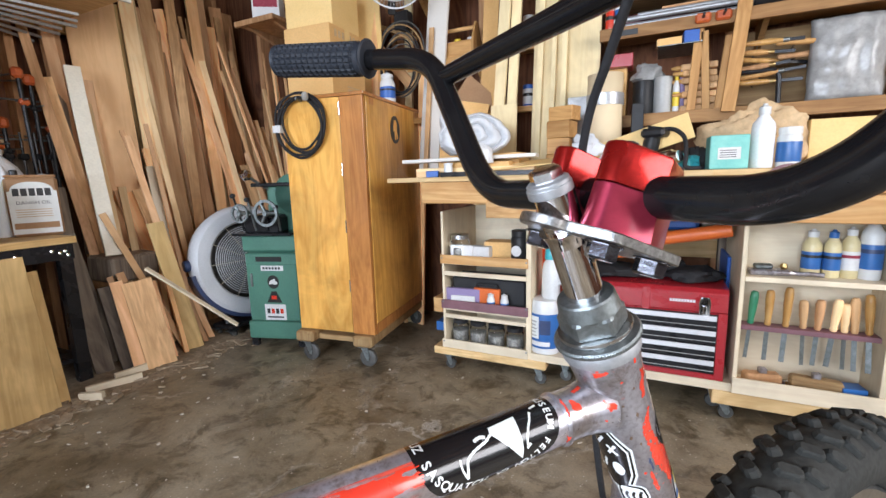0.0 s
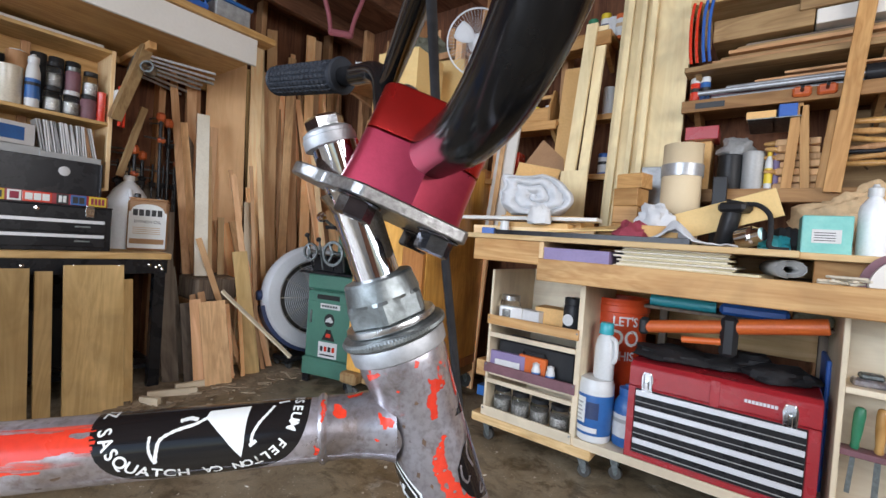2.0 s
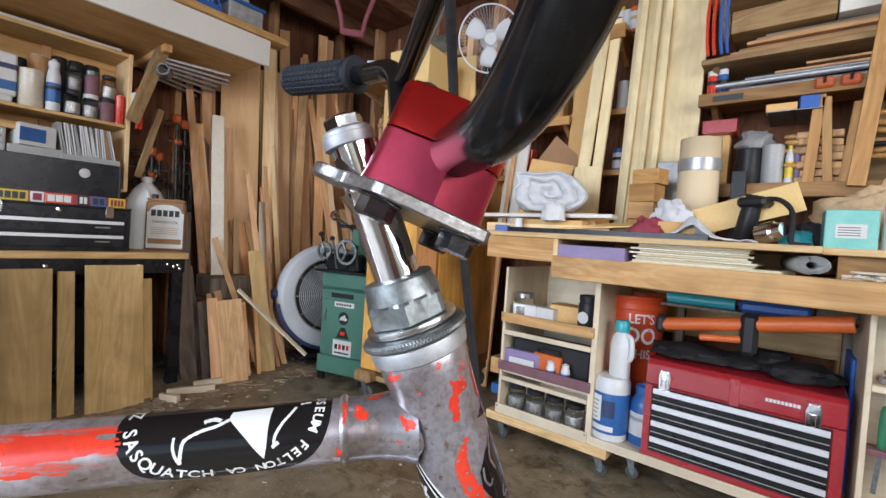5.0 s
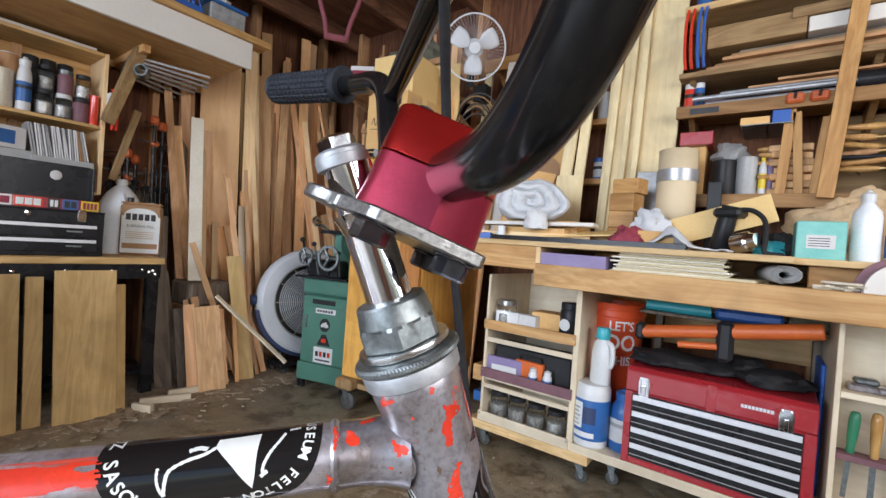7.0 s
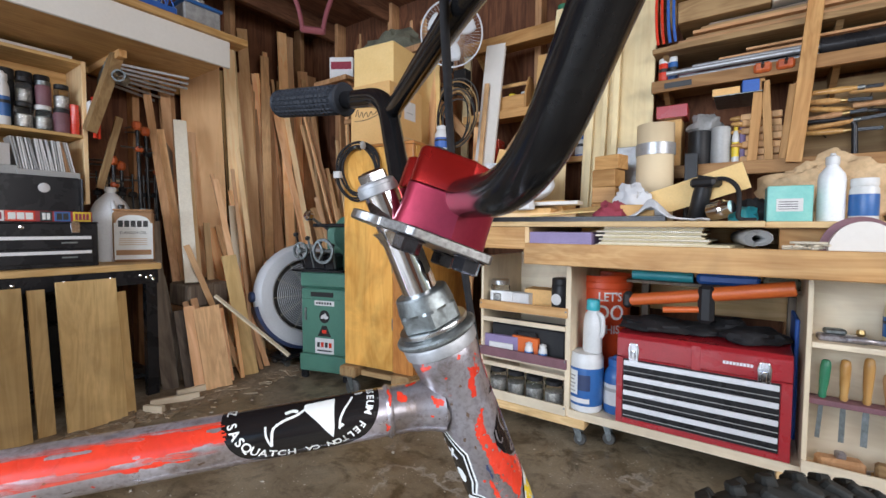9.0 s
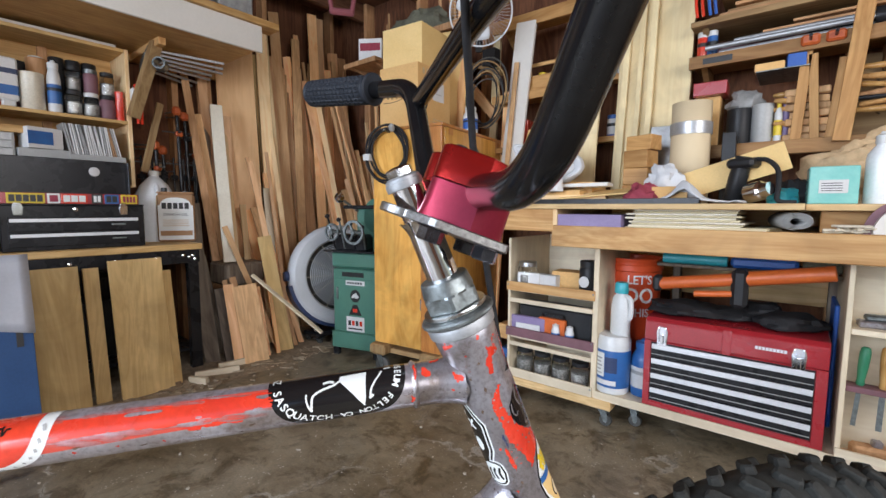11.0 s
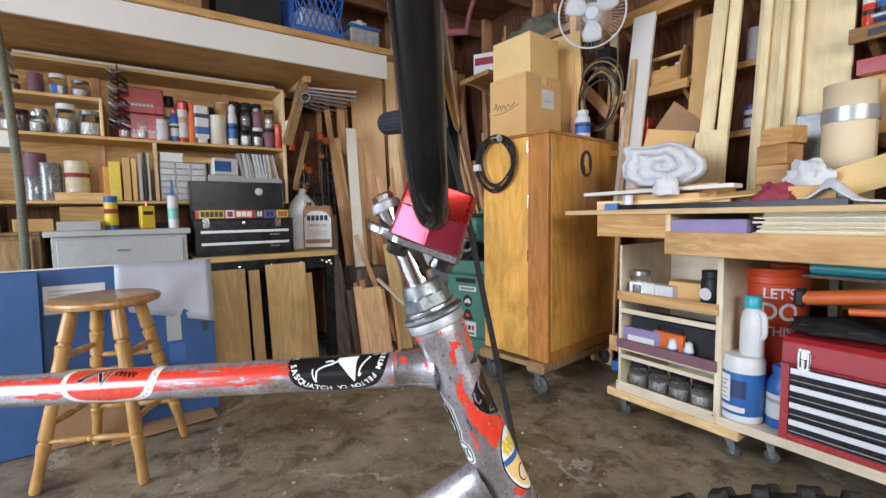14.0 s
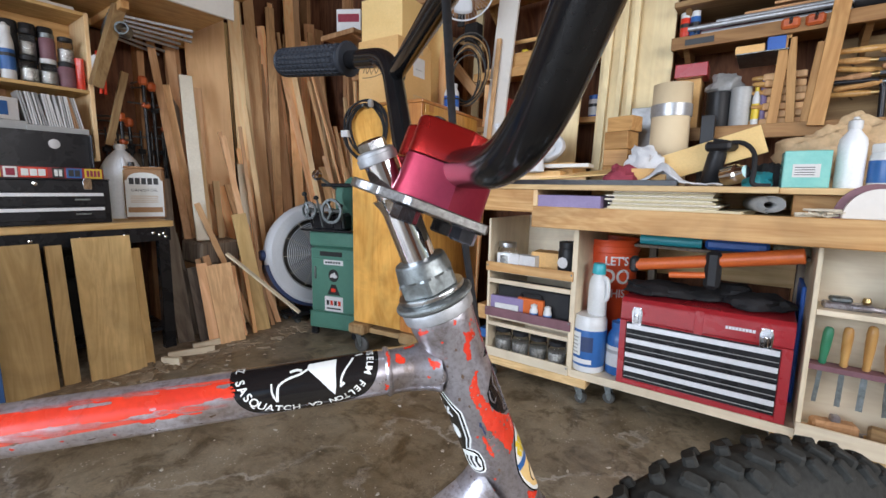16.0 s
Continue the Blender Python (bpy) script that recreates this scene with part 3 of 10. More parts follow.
def sweep(path, r, n=12, bm=None, closed=False):
    """A tube of radius r (or one radius per point) along a path."""
    out = bm or bmesh.new()
    P = [Vector(p) for p in path]
    rs = r if isinstance(r, (list, tuple)) else [r] * len(P)
    up = None
    rings = []
    for i, p in enumerate(P):
        if closed:
            t = (P[(i + 1) % len(P)] - P[i - 1]).normalized()
        else:
            t = (P[min(i + 1, len(P) - 1)] - P[max(i - 1, 0)]).normalized()
        if up is None:
            up = t.orthogonal().normalized()
        up = (up - t * up.dot(t)).normalized()
        side = t.cross(up)
        rings.append([out.verts.new(p + rs[i] * (math.cos(2 * math.pi * k / n) * up + math.sin(2 * math.pi * k / n) * side)) for k in range(n)])
    pairs = list(zip(rings, rings[1:])) + ([(rings[-1], rings[0])] if closed else [])
    for a, b in pairs:
        for k in range(n):
            out.faces.new((a[k], a[(k + 1) % n], b[(k + 1) % n], b[k]))
    if not closed:
        out.faces.new(rings[0][::-1])
        out.faces.new(rings[-1])
    return out


def prism(outline, lo, hi, bm=None, m=None, bevel=0.0):
    """An outline in the local xy plane, pushed up from z lo to z hi."""
    b = bmesh.new()
    bot = [b.verts.new((x, y, lo)) for x, y in outline]
    top = [b.verts.new((x, y, hi)) for x, y in outline]
    n = len(outline)
    b.faces.new(bot[::-1])
    b.faces.new(top)
    for k in range(n):
        b.faces.new((bot[k], bot[(k + 1) % n], top[(k + 1) % n], top[k]))
    if bevel:
        bmesh.ops.bevel(b, geom=b.edges[:], offset=bevel, segments=1, affect="EDGES")
    if m is not None:
        bmesh.ops.transform(b, matrix=m, verts=b.verts)
    if bm is None:
        return b
    me = bpy.data.meshes.new("tmp")
    b.to_mesh(me)
    b.free()
    bm.from_mesh(me)
    bpy.data.meshes.remove(me)
    return bm


def blob(rx, ry, seed, n=22, wob=0.25):
    """An uneven closed outline."""
    rnd = random.Random(seed)
    ph = [rnd.uniform(0, 6.28) for _ in range(4)]
    return [((1 + wob * (0.6 * math.sin(2 * a + ph[0]) + 0.5 * math.sin(3 * a + ph[1]) + 0.35 * math.sin(5 * a + ph[2]))) * rx * math.cos(a),
             (1 + wob * (0.6 * math.sin(2 * a + ph[0]) + 0.5 * math.sin(3 * a + ph[3]) + 0.35 * math.sin(5 * a + ph[2]))) * ry * math.sin(a))
            for a in (2 * math.pi * k / n for k in range(n))]


def lettering(words, size, bold=0.0):
    """The words as a flat bmesh in the xy plane, with their left end at the origin."""
    cu = bpy.data.curves.new("words", "FONT")
    cu.body, cu.size, cu.offset, cu.resolution_u = words, size, bold, 3
    ob = new("words", cu)
    bpy.context.view_layer.update()
    me = bpy.data.meshes.new_from_object(ob.evaluated_get(bpy.context.evaluated_depsgraph_get()))
    bm = bmesh.new()
    bm.from_mesh(me)
    bpy.data.objects.remove(ob)
    bpy.data.curves.remove(cu)
    bpy.data.meshes.remove(me)
    return bm


# ---- the garage ----
XW, XE, YN, YS, ZC = -3.15, 2.6, 2.72, -2.6, 2.62


def wall(name, lo, hi, material, label):
    return solo(name, box(lo, hi), material, Matrix(), label, "wall", "", "structure")


solo("ground", box((-30, -40, -0.2), (30, 30, -0.02)), "concrete", Matrix(), "pale grey driveway ground outside the garage", "ground", "", "structure")
bm = bmesh.new()
bmesh.ops.create_grid(bm, x_segments=120, y_segments=110, size=0.5)
for v in bm.verts:
    x, y = (v.co.x + 0.5) * (XE - XW + 0.2) + XW - 0.1, (v.co.y + 0.5) * (YN - YS + 0.2) + YS - 0.1
    d = noise.noise((x * 2.2, y * 2.2, 0.3)) * 0.0025 + noise.noise((x * 9, y * 9, 1.3)) * 0.001
    v.co = (x, y, min(0.0, d - 0.001))
solo("floor", bm, "concrete", Matrix(), "worn brown concrete floor with pale cracks and stains", "floor", "", "structure", True)
wall("wall_west", (XW - 0.12, YS, 0), (XW, YN + 0.12, ZC), "dark_wall", "dark unfinished redwood board wall")
wall("wall_north", (XW, YN, 0), (XE + 0.12, YN + 0.12, ZC), "dark_wall", "dark redwood board wall behind the workbench")
# the east wall, unseen, with a wide opening added for the side fill
wall("wall_east", (XE, YS, 0), (XE + 0.12, -1.15, ZC), "dark_wall", "dark unfinished board wall")
wall("wall_east_2", (XE, 1.55, 0), (XE + 0.12, YN, ZC), "dark_wall", "dark unfinished board wall")
wall("wall_east_3", (XE, -1.15, 0), (XE + 0.12, 1.55, 0.42), "dark_wall", "dark unfinished board wall below the added side opening")
wall("wall_east_4", (XE, -1.15, 2.36), (XE + 0.12, 1.55, ZC), "dark_wall", "dark unfinished board wall above the added side opening")
# the wall round the garage door
wall("wall_south", (XW, YS - 0.12, 0), (-2.2, YS, ZC), "dark_wall", "dark board wall beside the garage door")
wall("wall_south_2", (2.5, YS - 0.12, 0), (XE + 0.12, YS, ZC), "dark_wall", "dark board wall beside the garage door")
wall("wall_south_3", (-2.2, YS - 0.12, 2.38), (2.5, YS, ZC), "dark_wall", "dark board header over the garage door")
bm = box((XW - 0.12, YS - 0.12, ZC), (XE + 0.12, YN + 0.12, ZC + 0.03))
for k in range(9):
    x = XW + 0.35 + k * 0.62
    box((x, YS, ZC - 0.14), (x + 0.045, YN, ZC), 0.003, bm)
solo("ceiling", bm, "dark_ceiling", Matrix(), "dark board ceiling with bare joists", "ceiling", "", "structure")
# wall studs with their horizontal blocking
for k, y in enumerate((2.52, 1.9, 1.25, 0.6, -0.1, -0.8, -1.5)):
    solo("wall_stud", box((0, 0, 0), (0.09, 0.04, ZC - 0.001), 0.003), "redwood", pose(XW, y, 0), "rough redwood wall stud", "stud", "west wall studs", "structure")
for k, x in enumerate((-2.75, -2.15, -1.55, -0.95, -0.32, 0.3, 0.92, 1.5, 2.1)):
    solo("wall_stud", box((0, 0, 0), (0.04, 0.09, ZC - 0.001), 0.003), "redwood", pose(x, YN - 0.09, 0), "rough redwood wall stud", "stud", "north wall studs", "structure")

# ---- the bicycle ----
# its own frame: x along the bicycle to the front, y to its far side, z up; the origin lies under the steering axis on the floor
HEAD = 50.7
bike = thing("bicycle", (-0.1555, 0.1273, 0), HEAD, "raw steel bicycle with worn red paint and black cruiser handlebar", "bicycle")


def axis_u(z):
    return 0.2137 + (0.9565 - z) * 0.398


AX = Vector((0.3698, 0, -0.9291))  # down the steering axis


def on_axis(z0, z1):
    return axis_to((axis_u(z0), 0, z0), (axis_u(z1), 0, z1))


def axis_len(z0, z1):
    return (z0 - z1) / 0.9291


# head tube, flared at both ends
L = axis_len(0.846, 0.690)
head_tube = part("head_tube", lathe([(0.0216, 0), (0.0222, 0.004), (0.0212, 0.012), (0.0204, 0.03), (0.0200, 0.07), (0.0200, L - 0.025), (0.0212, L - 0.012), (0.0220, L - 0.003), (0.0214, L)], 48, None, on_axis(0.846, 0.690)), "steel_flecked", bike, "bare worn steel head tube with red paint remnants", True)
# bearing cup, knurled ring, lock nut
part("bearing_cup", lathe([(0.0222, 0), (0.0238, -0.001), (0.0242, -0.0060), (0.0236, -0.0082), (0.0222, -0.0090)], 48, None, on_axis(0.846, 0.690)), "cap_alloy", bike, "polished headset cup", True)
bm = bmesh.new()
n = 200
pro = [(0.0205, -0.0135), (0.0254, -0.0140), (0.0263, -0.0150), (0.0263, -0.0166), (0.0252, -0.0178), (0.0205, -0.0192)]
mm = on_axis(0.846, 0.690) @ Matrix.Translation((0, 0, 0.0046))
rings = []
for i, (r, z) in enumerate(pro):
    rings.append([bm.verts.new(mm @ Vector(((r - (0.0003 if k % 2 and 1 < i < 4 else 0)) * math.cos(2 * math.pi * k / n), (r - (0.0003 if k % 2 and 1 < i < 4 else 0)) * math.sin(2 * math.pi * k / n), z))) for k in range(n)])
for a, b in zip(rings, rings[1:]):
    for k in range(n):
        bm.faces.new((a[k], a[(k + 1) % n], b[(k + 1) % n], b[k]))
part("knurled_ring", bm, "zinc", bike, "knurled steel bearing ring")
part("washer", lathe([(0.0150, -0.0192), (0.0222, -0.0194), (0.0226, -0.0205), (0.0222, -0.0222), (0.016, -0.0224)], 48, None, mm), "alloy", bike, "", True)
# the nut: hexagonal below, round and domed above
bm = bmesh.new()
rr = []
for f, z in ((0.965, -0.0224), (1.0, -0.0230), (1.0, -0.0322), (0.97, -0.0338), (0.93, -0.0385), (0.90, -0.0425), (0.86, -0.0436), (0.62, -0.0438)):
    row = []
    for k in range(48):
        a = 2 * math.pi * k / 48
        hexr = min(0.0178 / math.cos((a + math.pi / 6 + 0.35) % (math.pi / 3) - math.pi / 6), 0.0202)
        rad = hexr * f if z > -0.0335 else 0.0190 * f
        row.append(bm.verts.new(mm @ Vector((rad * math.cos(a), rad * math.sin(a), z))))
    rr.append(row)
for a, b in zip(rr, rr[1:]):
    for k in range(48):
        bm.faces.new((a[k], a[(k + 1) % 48], b[(k + 1) % 48], b[k]))
bm.faces.new(rr[-1])
nut = part("lock_nut", bm, "zinc", bike, "dull zinc headset lock nut", True)
nut.data.set_sharp_from_angle(angle=radians(14))
# quill, cap and bolt
q0, q1 = 0.880, 0.9435
part("quill", lathe([(0.0113, 0), (0.0113, axis_len(q1, q0))], 40, None, on_axis(q1, q0)), "chrome", bike, "chromed stem quill", True)
TOPM = Matrix.Translation((axis_u(q1) - 0.0016, 0, q1)) @ on_axis(q1, q0).to_3x3().to_4x4()
part("quill_cap", lathe([(0.0116, 0.0012), (0.0125, 0.0008), (0.0126, 0.0), (0.0126, -0.0038), (0.0124, -0.0041), (0.0119, -0.0042), (0.0119, -0.0058), (0.0117, -0.0062), (0.0100, -0.0074)], 44, None, TOPM), "cap_alloy", bike, "dull alloy collar on the quill", True).data.set_sharp_from_angle(angle=radians(20))
bolt = part("quill_bolt", lathe([(0.0084, -0.0066), (0.0092, -0.0074), (0.0092, -0.0122), (0.0084, -0.0132), (0.0062, -0.0134)], 6, None, TOPM @ Matrix.Rotation(0.35, 4, "Z")), "bright_steel", bike, "bright hexagon bolt")
part("bolt_face", lathe([(0.0066, -0.0133), (0.0060, -0.0138), (0.0, -0.0139)], 28, None, TOPM), "bright_steel", bolt, "", True)
# weld under the plate
part("fillet", lathe([(0.0146, 0.0010), (0.0132, 0.0034), (0.0121, 0.0068), (0.0113, 0.0105)], 40, None, on_axis(0.9240, q0)), "chrome", bike, "chromed weld fillet", True)
# plate: its own frame, x down its slope to the front, z normal
PL = Matrix.Translation((0.2337, 0, 0.9195)) @ Matrix(((0.939, 0, 0.344, 0), (0, 1, 0, 0), (-0.344, 0, 0.939, 0), (0, 0, 0, 1)))
outline = []
for k in range(13):
    a = math.pi / 2 + math.pi * k / 12
    outline.append((-0.0195 + 0.0155 * math.cos(a), 0.0155 * math.sin(a)))
outline += [(-0.006, -0.0345), (-0.002, -0.0365), (0.0450, -0.0365), (0.0470, -0.034), (0.0470, 0.034), (0.0450, 0.0365), (-0.002, 0.0365), (-0.006, 0.0345)]
plate = part("stem_plate", prism(outline, -0.0030, 0.0028, None, PL, 0.0007), "plate_alloy", bike, "scuffed flat alloy stem plate")
for sx, sy in ((-0.0015, -0.026), (-0.0015, 0.026), (0.036, -0.026), (0.036, 0.026)):
    bm = lathe([(0.0, -0.0122), (0.0070, -0.0122), (0.0084, -0.0112), (0.0084, -0.0040), (0.0090, -0.0042), (0.0090, -0.0031)], 6, None, PL @ Matrix.Translation((sx, sy, 0)))
    part("plate_bolt", bm, "black_oxide", bike, "black hexagon bolt")
    part("bolt_washer", lathe([(0.0098, -0.0042), (0.0102, -0.0038), (0.0098, -0.0031)], 20, None, PL @ Matrix.Translation((sx, sy, 0))), "black_oxide", bike)
# handlebar clamps: block with a round bore, in two halves, on the plate
BAR = Vector((0.01725, 0, 0.0276))  # the bar's axis in the plate's frame


def clamp_plan():
    """The clamp from above, in the plate's frame: widest beside the bar, tapered to a round nose at both screws."""
    pts = []
    for cx, a0, a1 in ((-0.0036, 270, 118), (0.0354, 62, -90)):
        for k in range(9):
            a = radians(a0 + (a1 - a0) * k / 8)
            pts.append((cx + 0.0082 * math.cos(a), 0.0202 + 0.0082 * math.sin(a)))
        if cx < 0:
            pts += [(0.0170, 0.0350), (0.0184, 0.0355), (0.0198, 0.0350)]
    return pts


for side in (-1, 1):
    plan = clamp_plan()
    for upper in (True, False):
        lo, hi = (BAR.z + 0.0004, 0.0498) if upper else (0.0029, BAR.z - 0.0004)
        bm = bmesh.new()
        rows = []
        # the base widens a little towards the plate; the cap's upper edge is rounded
        rings = ((lo, 0.0), (hi - 0.0022, 0.0), (hi - 0.0008, 0.0007), (hi, 0.0022)) if upper else ((lo, -0.0012), (lo + 0.010, -0.0004), (hi - 0.0004, 0.0), (hi, 0.0004))
        for z, inset in rings:
            row = []
            for x, y in plan:
                dx, dy = x - 0.0159, y - 0.0225
                ln = math.hypot(dx, dy)
                row.append(bm.verts.new(PL @ Vector((x - inset * dx / ln, side * (y - inset * dy / ln), z))))
            rows.append(row)
        for a, b in zip(rows, rows[1:]):
            for k in range(len(plan)):
                bm.faces.new((a[k], a[(k + 1) % len(plan)], b[(k + 1) % len(plan)], b[k]))
        bm.faces.new(rows[0])
        bm.faces.new(rows[-1][::-1])
        bmesh.ops.recalc_face_normals(bm, faces=bm.faces[:])
        clamp = part("clamp_cap" if upper else "clamp_base", bm, "red_anodised" if upper else "sky_tinted_anodised", bike, "red anodised clamp cap" if upper else "red anodised clamp base with the sky's pink reflection in its colour", True)
        clamp.data.set_sharp_from_angle(angle=radians(24))
    for sx in (-0.001, 0.037):
        part("clamp_screw", lathe([(0.0036, 0), (0.0036, 0.0012), (0.0018, 0.0012), (0.0018, -0.001), (0, -0.001)], 14, None, PL @ Matrix.Translation((sx, side * 0.024, 0.0496)), False), "black_steel", bike)
# handlebar
BU, BZ = 0.2594, 0.9395
right = filleted([(BU, 0, BZ), (BU + 0.001, 0.142, BZ - 0.003), (0.2545, 0.2385, 1.0720), (0.2190, 0.3180, 1.0870), (0.1279, 0.423, 1.1027)], 0.080, 14)
left = filleted([(BU, 0, BZ), (BU + 0.006, -0.104, BZ - 0.001), (BU + 0.012, -0.2095, 1.0655), (0.226, -0.294, 1.0905), (0.145, -0.397, 1.1094)], 0.080, 16)[::-1]
part("handlebar", sweep(left[:-1] + right, 0.0112, 24), "black_bar", bike, "glossy black steel cruiser handlebar", True)
part("crossbar", sweep([(BU + 0.0095, -0.182, 1.050), (BU + 0.004, 0, 1.053), (BU - 0.001, 0.218, 1.050)], 0.0092, 20), "black_bar", bike, "glossy black handlebar crossbar", True)
for s in (-1, 1):
    shift = Vector((0.0, 0.0, 0.0)) if s > 0 else Vector((0.0115, 0.038, 0.0))
    w0, w1 = Vector((BU - 0.001, s * 0.226, 1.050)) + shift, Vector((BU - 0.001, s * 0.19, 1.050)) + shift
    part("weld", lathe([(0.0105, 0), (0.0118, 0.003), (0.0108, 0.006), (0.0095, 0.008)], 20, None, axis_to(w0, w1)), "black_bar", bike, "", True)
    a = Vector((0.2140, 0.3242, 1.0890)) if s > 0 else Vector((0.2125, -0.3105, 1.0935))
    b = Vector((0.1279, 0.4230, 1.1027)) if s > 0 else Vector((0.1449, -0.397, 1.1094))
    d = (b - a)
    Lg = d.length + 0.004
    bm = bmesh.new()
    NN, RR = 72, 80
    G = axis_to(a, b)
    prof = []
    for i in range(RR + 1):
        h = Lg * i / RR
        prof.append(h)
    ring = []
    for i, h in enumerate(prof):
        row = []
        flange = 0.0040 * math.exp(-((h - 0.002) / 0.0022) ** 2) + 0.0016 * math.exp(-((h - Lg) / 0.004) ** 2)
        for k in range(NN):
            body = 0.0135 < h < Lg - 0.006
            rib = 0.0018 if body and k % 4 < 3 else 0.0
            if body and i % 5 == 4:
                rib = 0.0
            r = 0.0178 + flange + rib
            if i == RR:
                r -= 0.003
            ang = 2 * math.pi * k / NN
            row.append(bm.verts.new(G @ Vector((r * math.cos(ang), r * math.sin(ang), h))))
        ring.append(row)
    for p, q in zip(ring, ring[1:]):
        for k in range(NN):
            bm.faces.new((p[k], p[(k + 1) % NN], q[(k + 1) % NN], q[k]))
    bm.faces.new(ring[0][::-1])
    bm.faces.new(ring[-1])
    part("grip", bm, "grip_rubber", bike, "ribbed dark rubber grip")
# brake cable
part("cable", sweep(smooth_path([(0.225, -0.110, 1.22), (0.236, -0.068, 1.12), (0.2470, -0.036, 1.066), (0.2537, -0.0159, 1.0429), (0.2624, 0.0075, 1.0155), (0.2700, 0.0281, 0.9913), (0.2770, 0.0430, 0.9600), (0.2840, 0.0520, 0.9250), (0.2911, 0.0557, 0.8861), (0.3030, 0.0603, 0.8241), (0.3154, 0.0650, 0.7600), (0.335, 0.068, 0.66), (0.36, 0.06, 0.55)]), 0.0029, 10), "black_rubber", bike, "black brake cable housing", True)
# top tube with its brazed sleeve
TT0, TT1 = Vector((0.262, 0, 0.8101)), Vector((-0.36, 0, 0.7644))
top_tube = part("top_tube", rod(TT0, TT1, 0.0146, 40), "steel_pale", bike, "bare steel top tube with worn red stripe", True)
TD = (TT1 - TT0).normalized()
SL = axis_to(TT0, TT1)
part("brazed_sleeve", lathe([(0.0160, -0.012), (0.0158, 0.0), (0.0152, 0.012), (0.0149, 0.030), (0.0150, 0.0375), (0.0162, 0.0388), (0.0162, 0.0400), (0.0150, 0.0415)], 40, None, SL), "steel_flecked", bike, "", True)
bm = bmesh.new()
# fillet between sleeve and head tube
lathe([(0.0190, 0.006), (0.0172, 0.011), (0.0160, 0.017), (0.0152, 0.024)], 40, bm, SL, False)
part("fillet", bm, "steel_worn", bike, "", True)
# down tube, seat tube and bottom bracket
BB = Vector((-0.30, 0, 0.30))
DT0 = Vector((axis_u(0.722) + 0.002, 0, 0.722))
down_tube = part("down_tube", rod(DT0, BB, 0.0165, 32), "steel_pale", bike, "bare steel down tube", True)
part("seat_tube", rod(BB, TT1 + Vector((-0.015, 0, 0.03)), 0.0145, 24), "steel_worn", bike, "", True)
part("bottom_bracket", rod(BB + Vector((0, -0.036, 0)), BB + Vector((0, 0.036, 0)), 0.021, 28), "steel_worn", bike, "", True)
bm = lathe([(0.0235, 0), (0.0195, 0.006), (0.0175, 0.014), (0.0168, 0.02)], 36, None, axis_to(DT0 + (BB - DT0).normalized() * 0.012, BB), False)
part("fillet", bm, "steel_worn", bike, "", True)
# lower cup and fork
part("bearing_cup", lathe([(0.0225, 0), (0.0236, 0.002), (0.0236, 0.010), (0.0205, 0.016), (0.018, 0.018)], 40, None, on_axis(0.690, 0.5)), "alloy", bike, "", True)
WU, WZ, WR = 0.555, 0.351, 0.351
CR = Vector((axis_u(0.668), 0, 0.668))
for s in (-1, 1):
    part("fork_blade", sweep(smooth_path([CR + Vector((0, s * 0.012, 0.004)), CR + Vector((0.006, s * 0.045, -0.012)), CR + Vector((0.05, s * 0.056, -0.12)), (WU - 0.06, s * 0.055, WZ + 0.05), (WU - 0.02, s * 0.052, WZ + 0.005), (WU, s * 0.052, WZ)]), 0.0125, 20), "steel_worn", bike, "bare steel fork blade", True)
# front wheel
wheel = part("front_wheel", rod((WU, -0.05, WZ), (WU, 0.05, WZ), 0.018, 24), "alloy", bike, "front wheel with alloy hub", True)
bm = bmesh.new()
nT, nS = 96, 14
TR = 0.0355
rings = []
for i in range(nT):
    a = 2 * math.pi * i / nT
    row = []
    for k in range(nS):
        b2 = 2 * math.pi * k / nS
        rad = WR - 0.006 - TR + TR * math.cos(b2)
        row.append(bm.verts.new((WU + rad * math.cos(a), (TR * 1.02) * math.sin(b2), WZ + rad * math.sin(a))))
    rings.append(row)
for i in range(nT):
    for k in range(nS):
        bm.faces.new((rings[i][k], rings[i][(k + 1) % nS], rings[(i + 1) % nT][(k + 1) % nS], rings[(i + 1) % nT][k]))
tyre = part("tyre", bm, "tyre_rubber", wheel, "muddy black knobbly tyre", True)
# knobs: a staggered row of blocks on the tread and on both shoulders
bm = bmesh.new()
rnd = random.Random(5)
R0 = WR - 0.006 - TR
for i in range(58):
    a = 2 * math.pi * i / 58
    for yy, off, turn, ln in ((-0.0265, 0.1, 0.35, 0.0095), (-0.0115, 0.55, 0.62, 0.0105), (0.0115, 0.05, -0.62, 0.0105), (0.0265, 0.6, -0.35, 0.0095)):
        aa = a + off * 2 * math.pi / 58 + rnd.uniform(-0.004, 0.004)
        tilt = yy / TR
        m = Matrix.Translation((WU, 0, WZ)) @ Matrix.Rotation(-aa, 4, "Y") @ Matrix.Translation((R0, 0, 0)) @ Matrix.Rotation(tilt, 4, "Z") @ Matrix.Translation((TR, 0, 0)) @ Matrix.Rotation(turn + rnd.uniform(-0.08, 0.08), 4, "X")
        # a low block with sloping flanks and a rounded crown
        prev = None
        for h, f in ((-0.003, 1.12), (0.0042, 1.0), (0.0060, 0.82)):
            row = [bm.verts.new(m @ Vector((h, sy * ln * f, sz * 0.0058 * f))) for sy, sz in ((-1, -0.55), (-0.7, -1), (0.7, -1), (1, -0.55), (1, 0.55), (0.7, 1), (-0.7, 1), (-1, 0.55))]
            if prev:
                for k in range(8):
                    bm.faces.new((prev[k], prev[(k + 1) % 8], row[(k + 1) % 8], row[k]))
            prev = row
        bm.faces.new(prev)
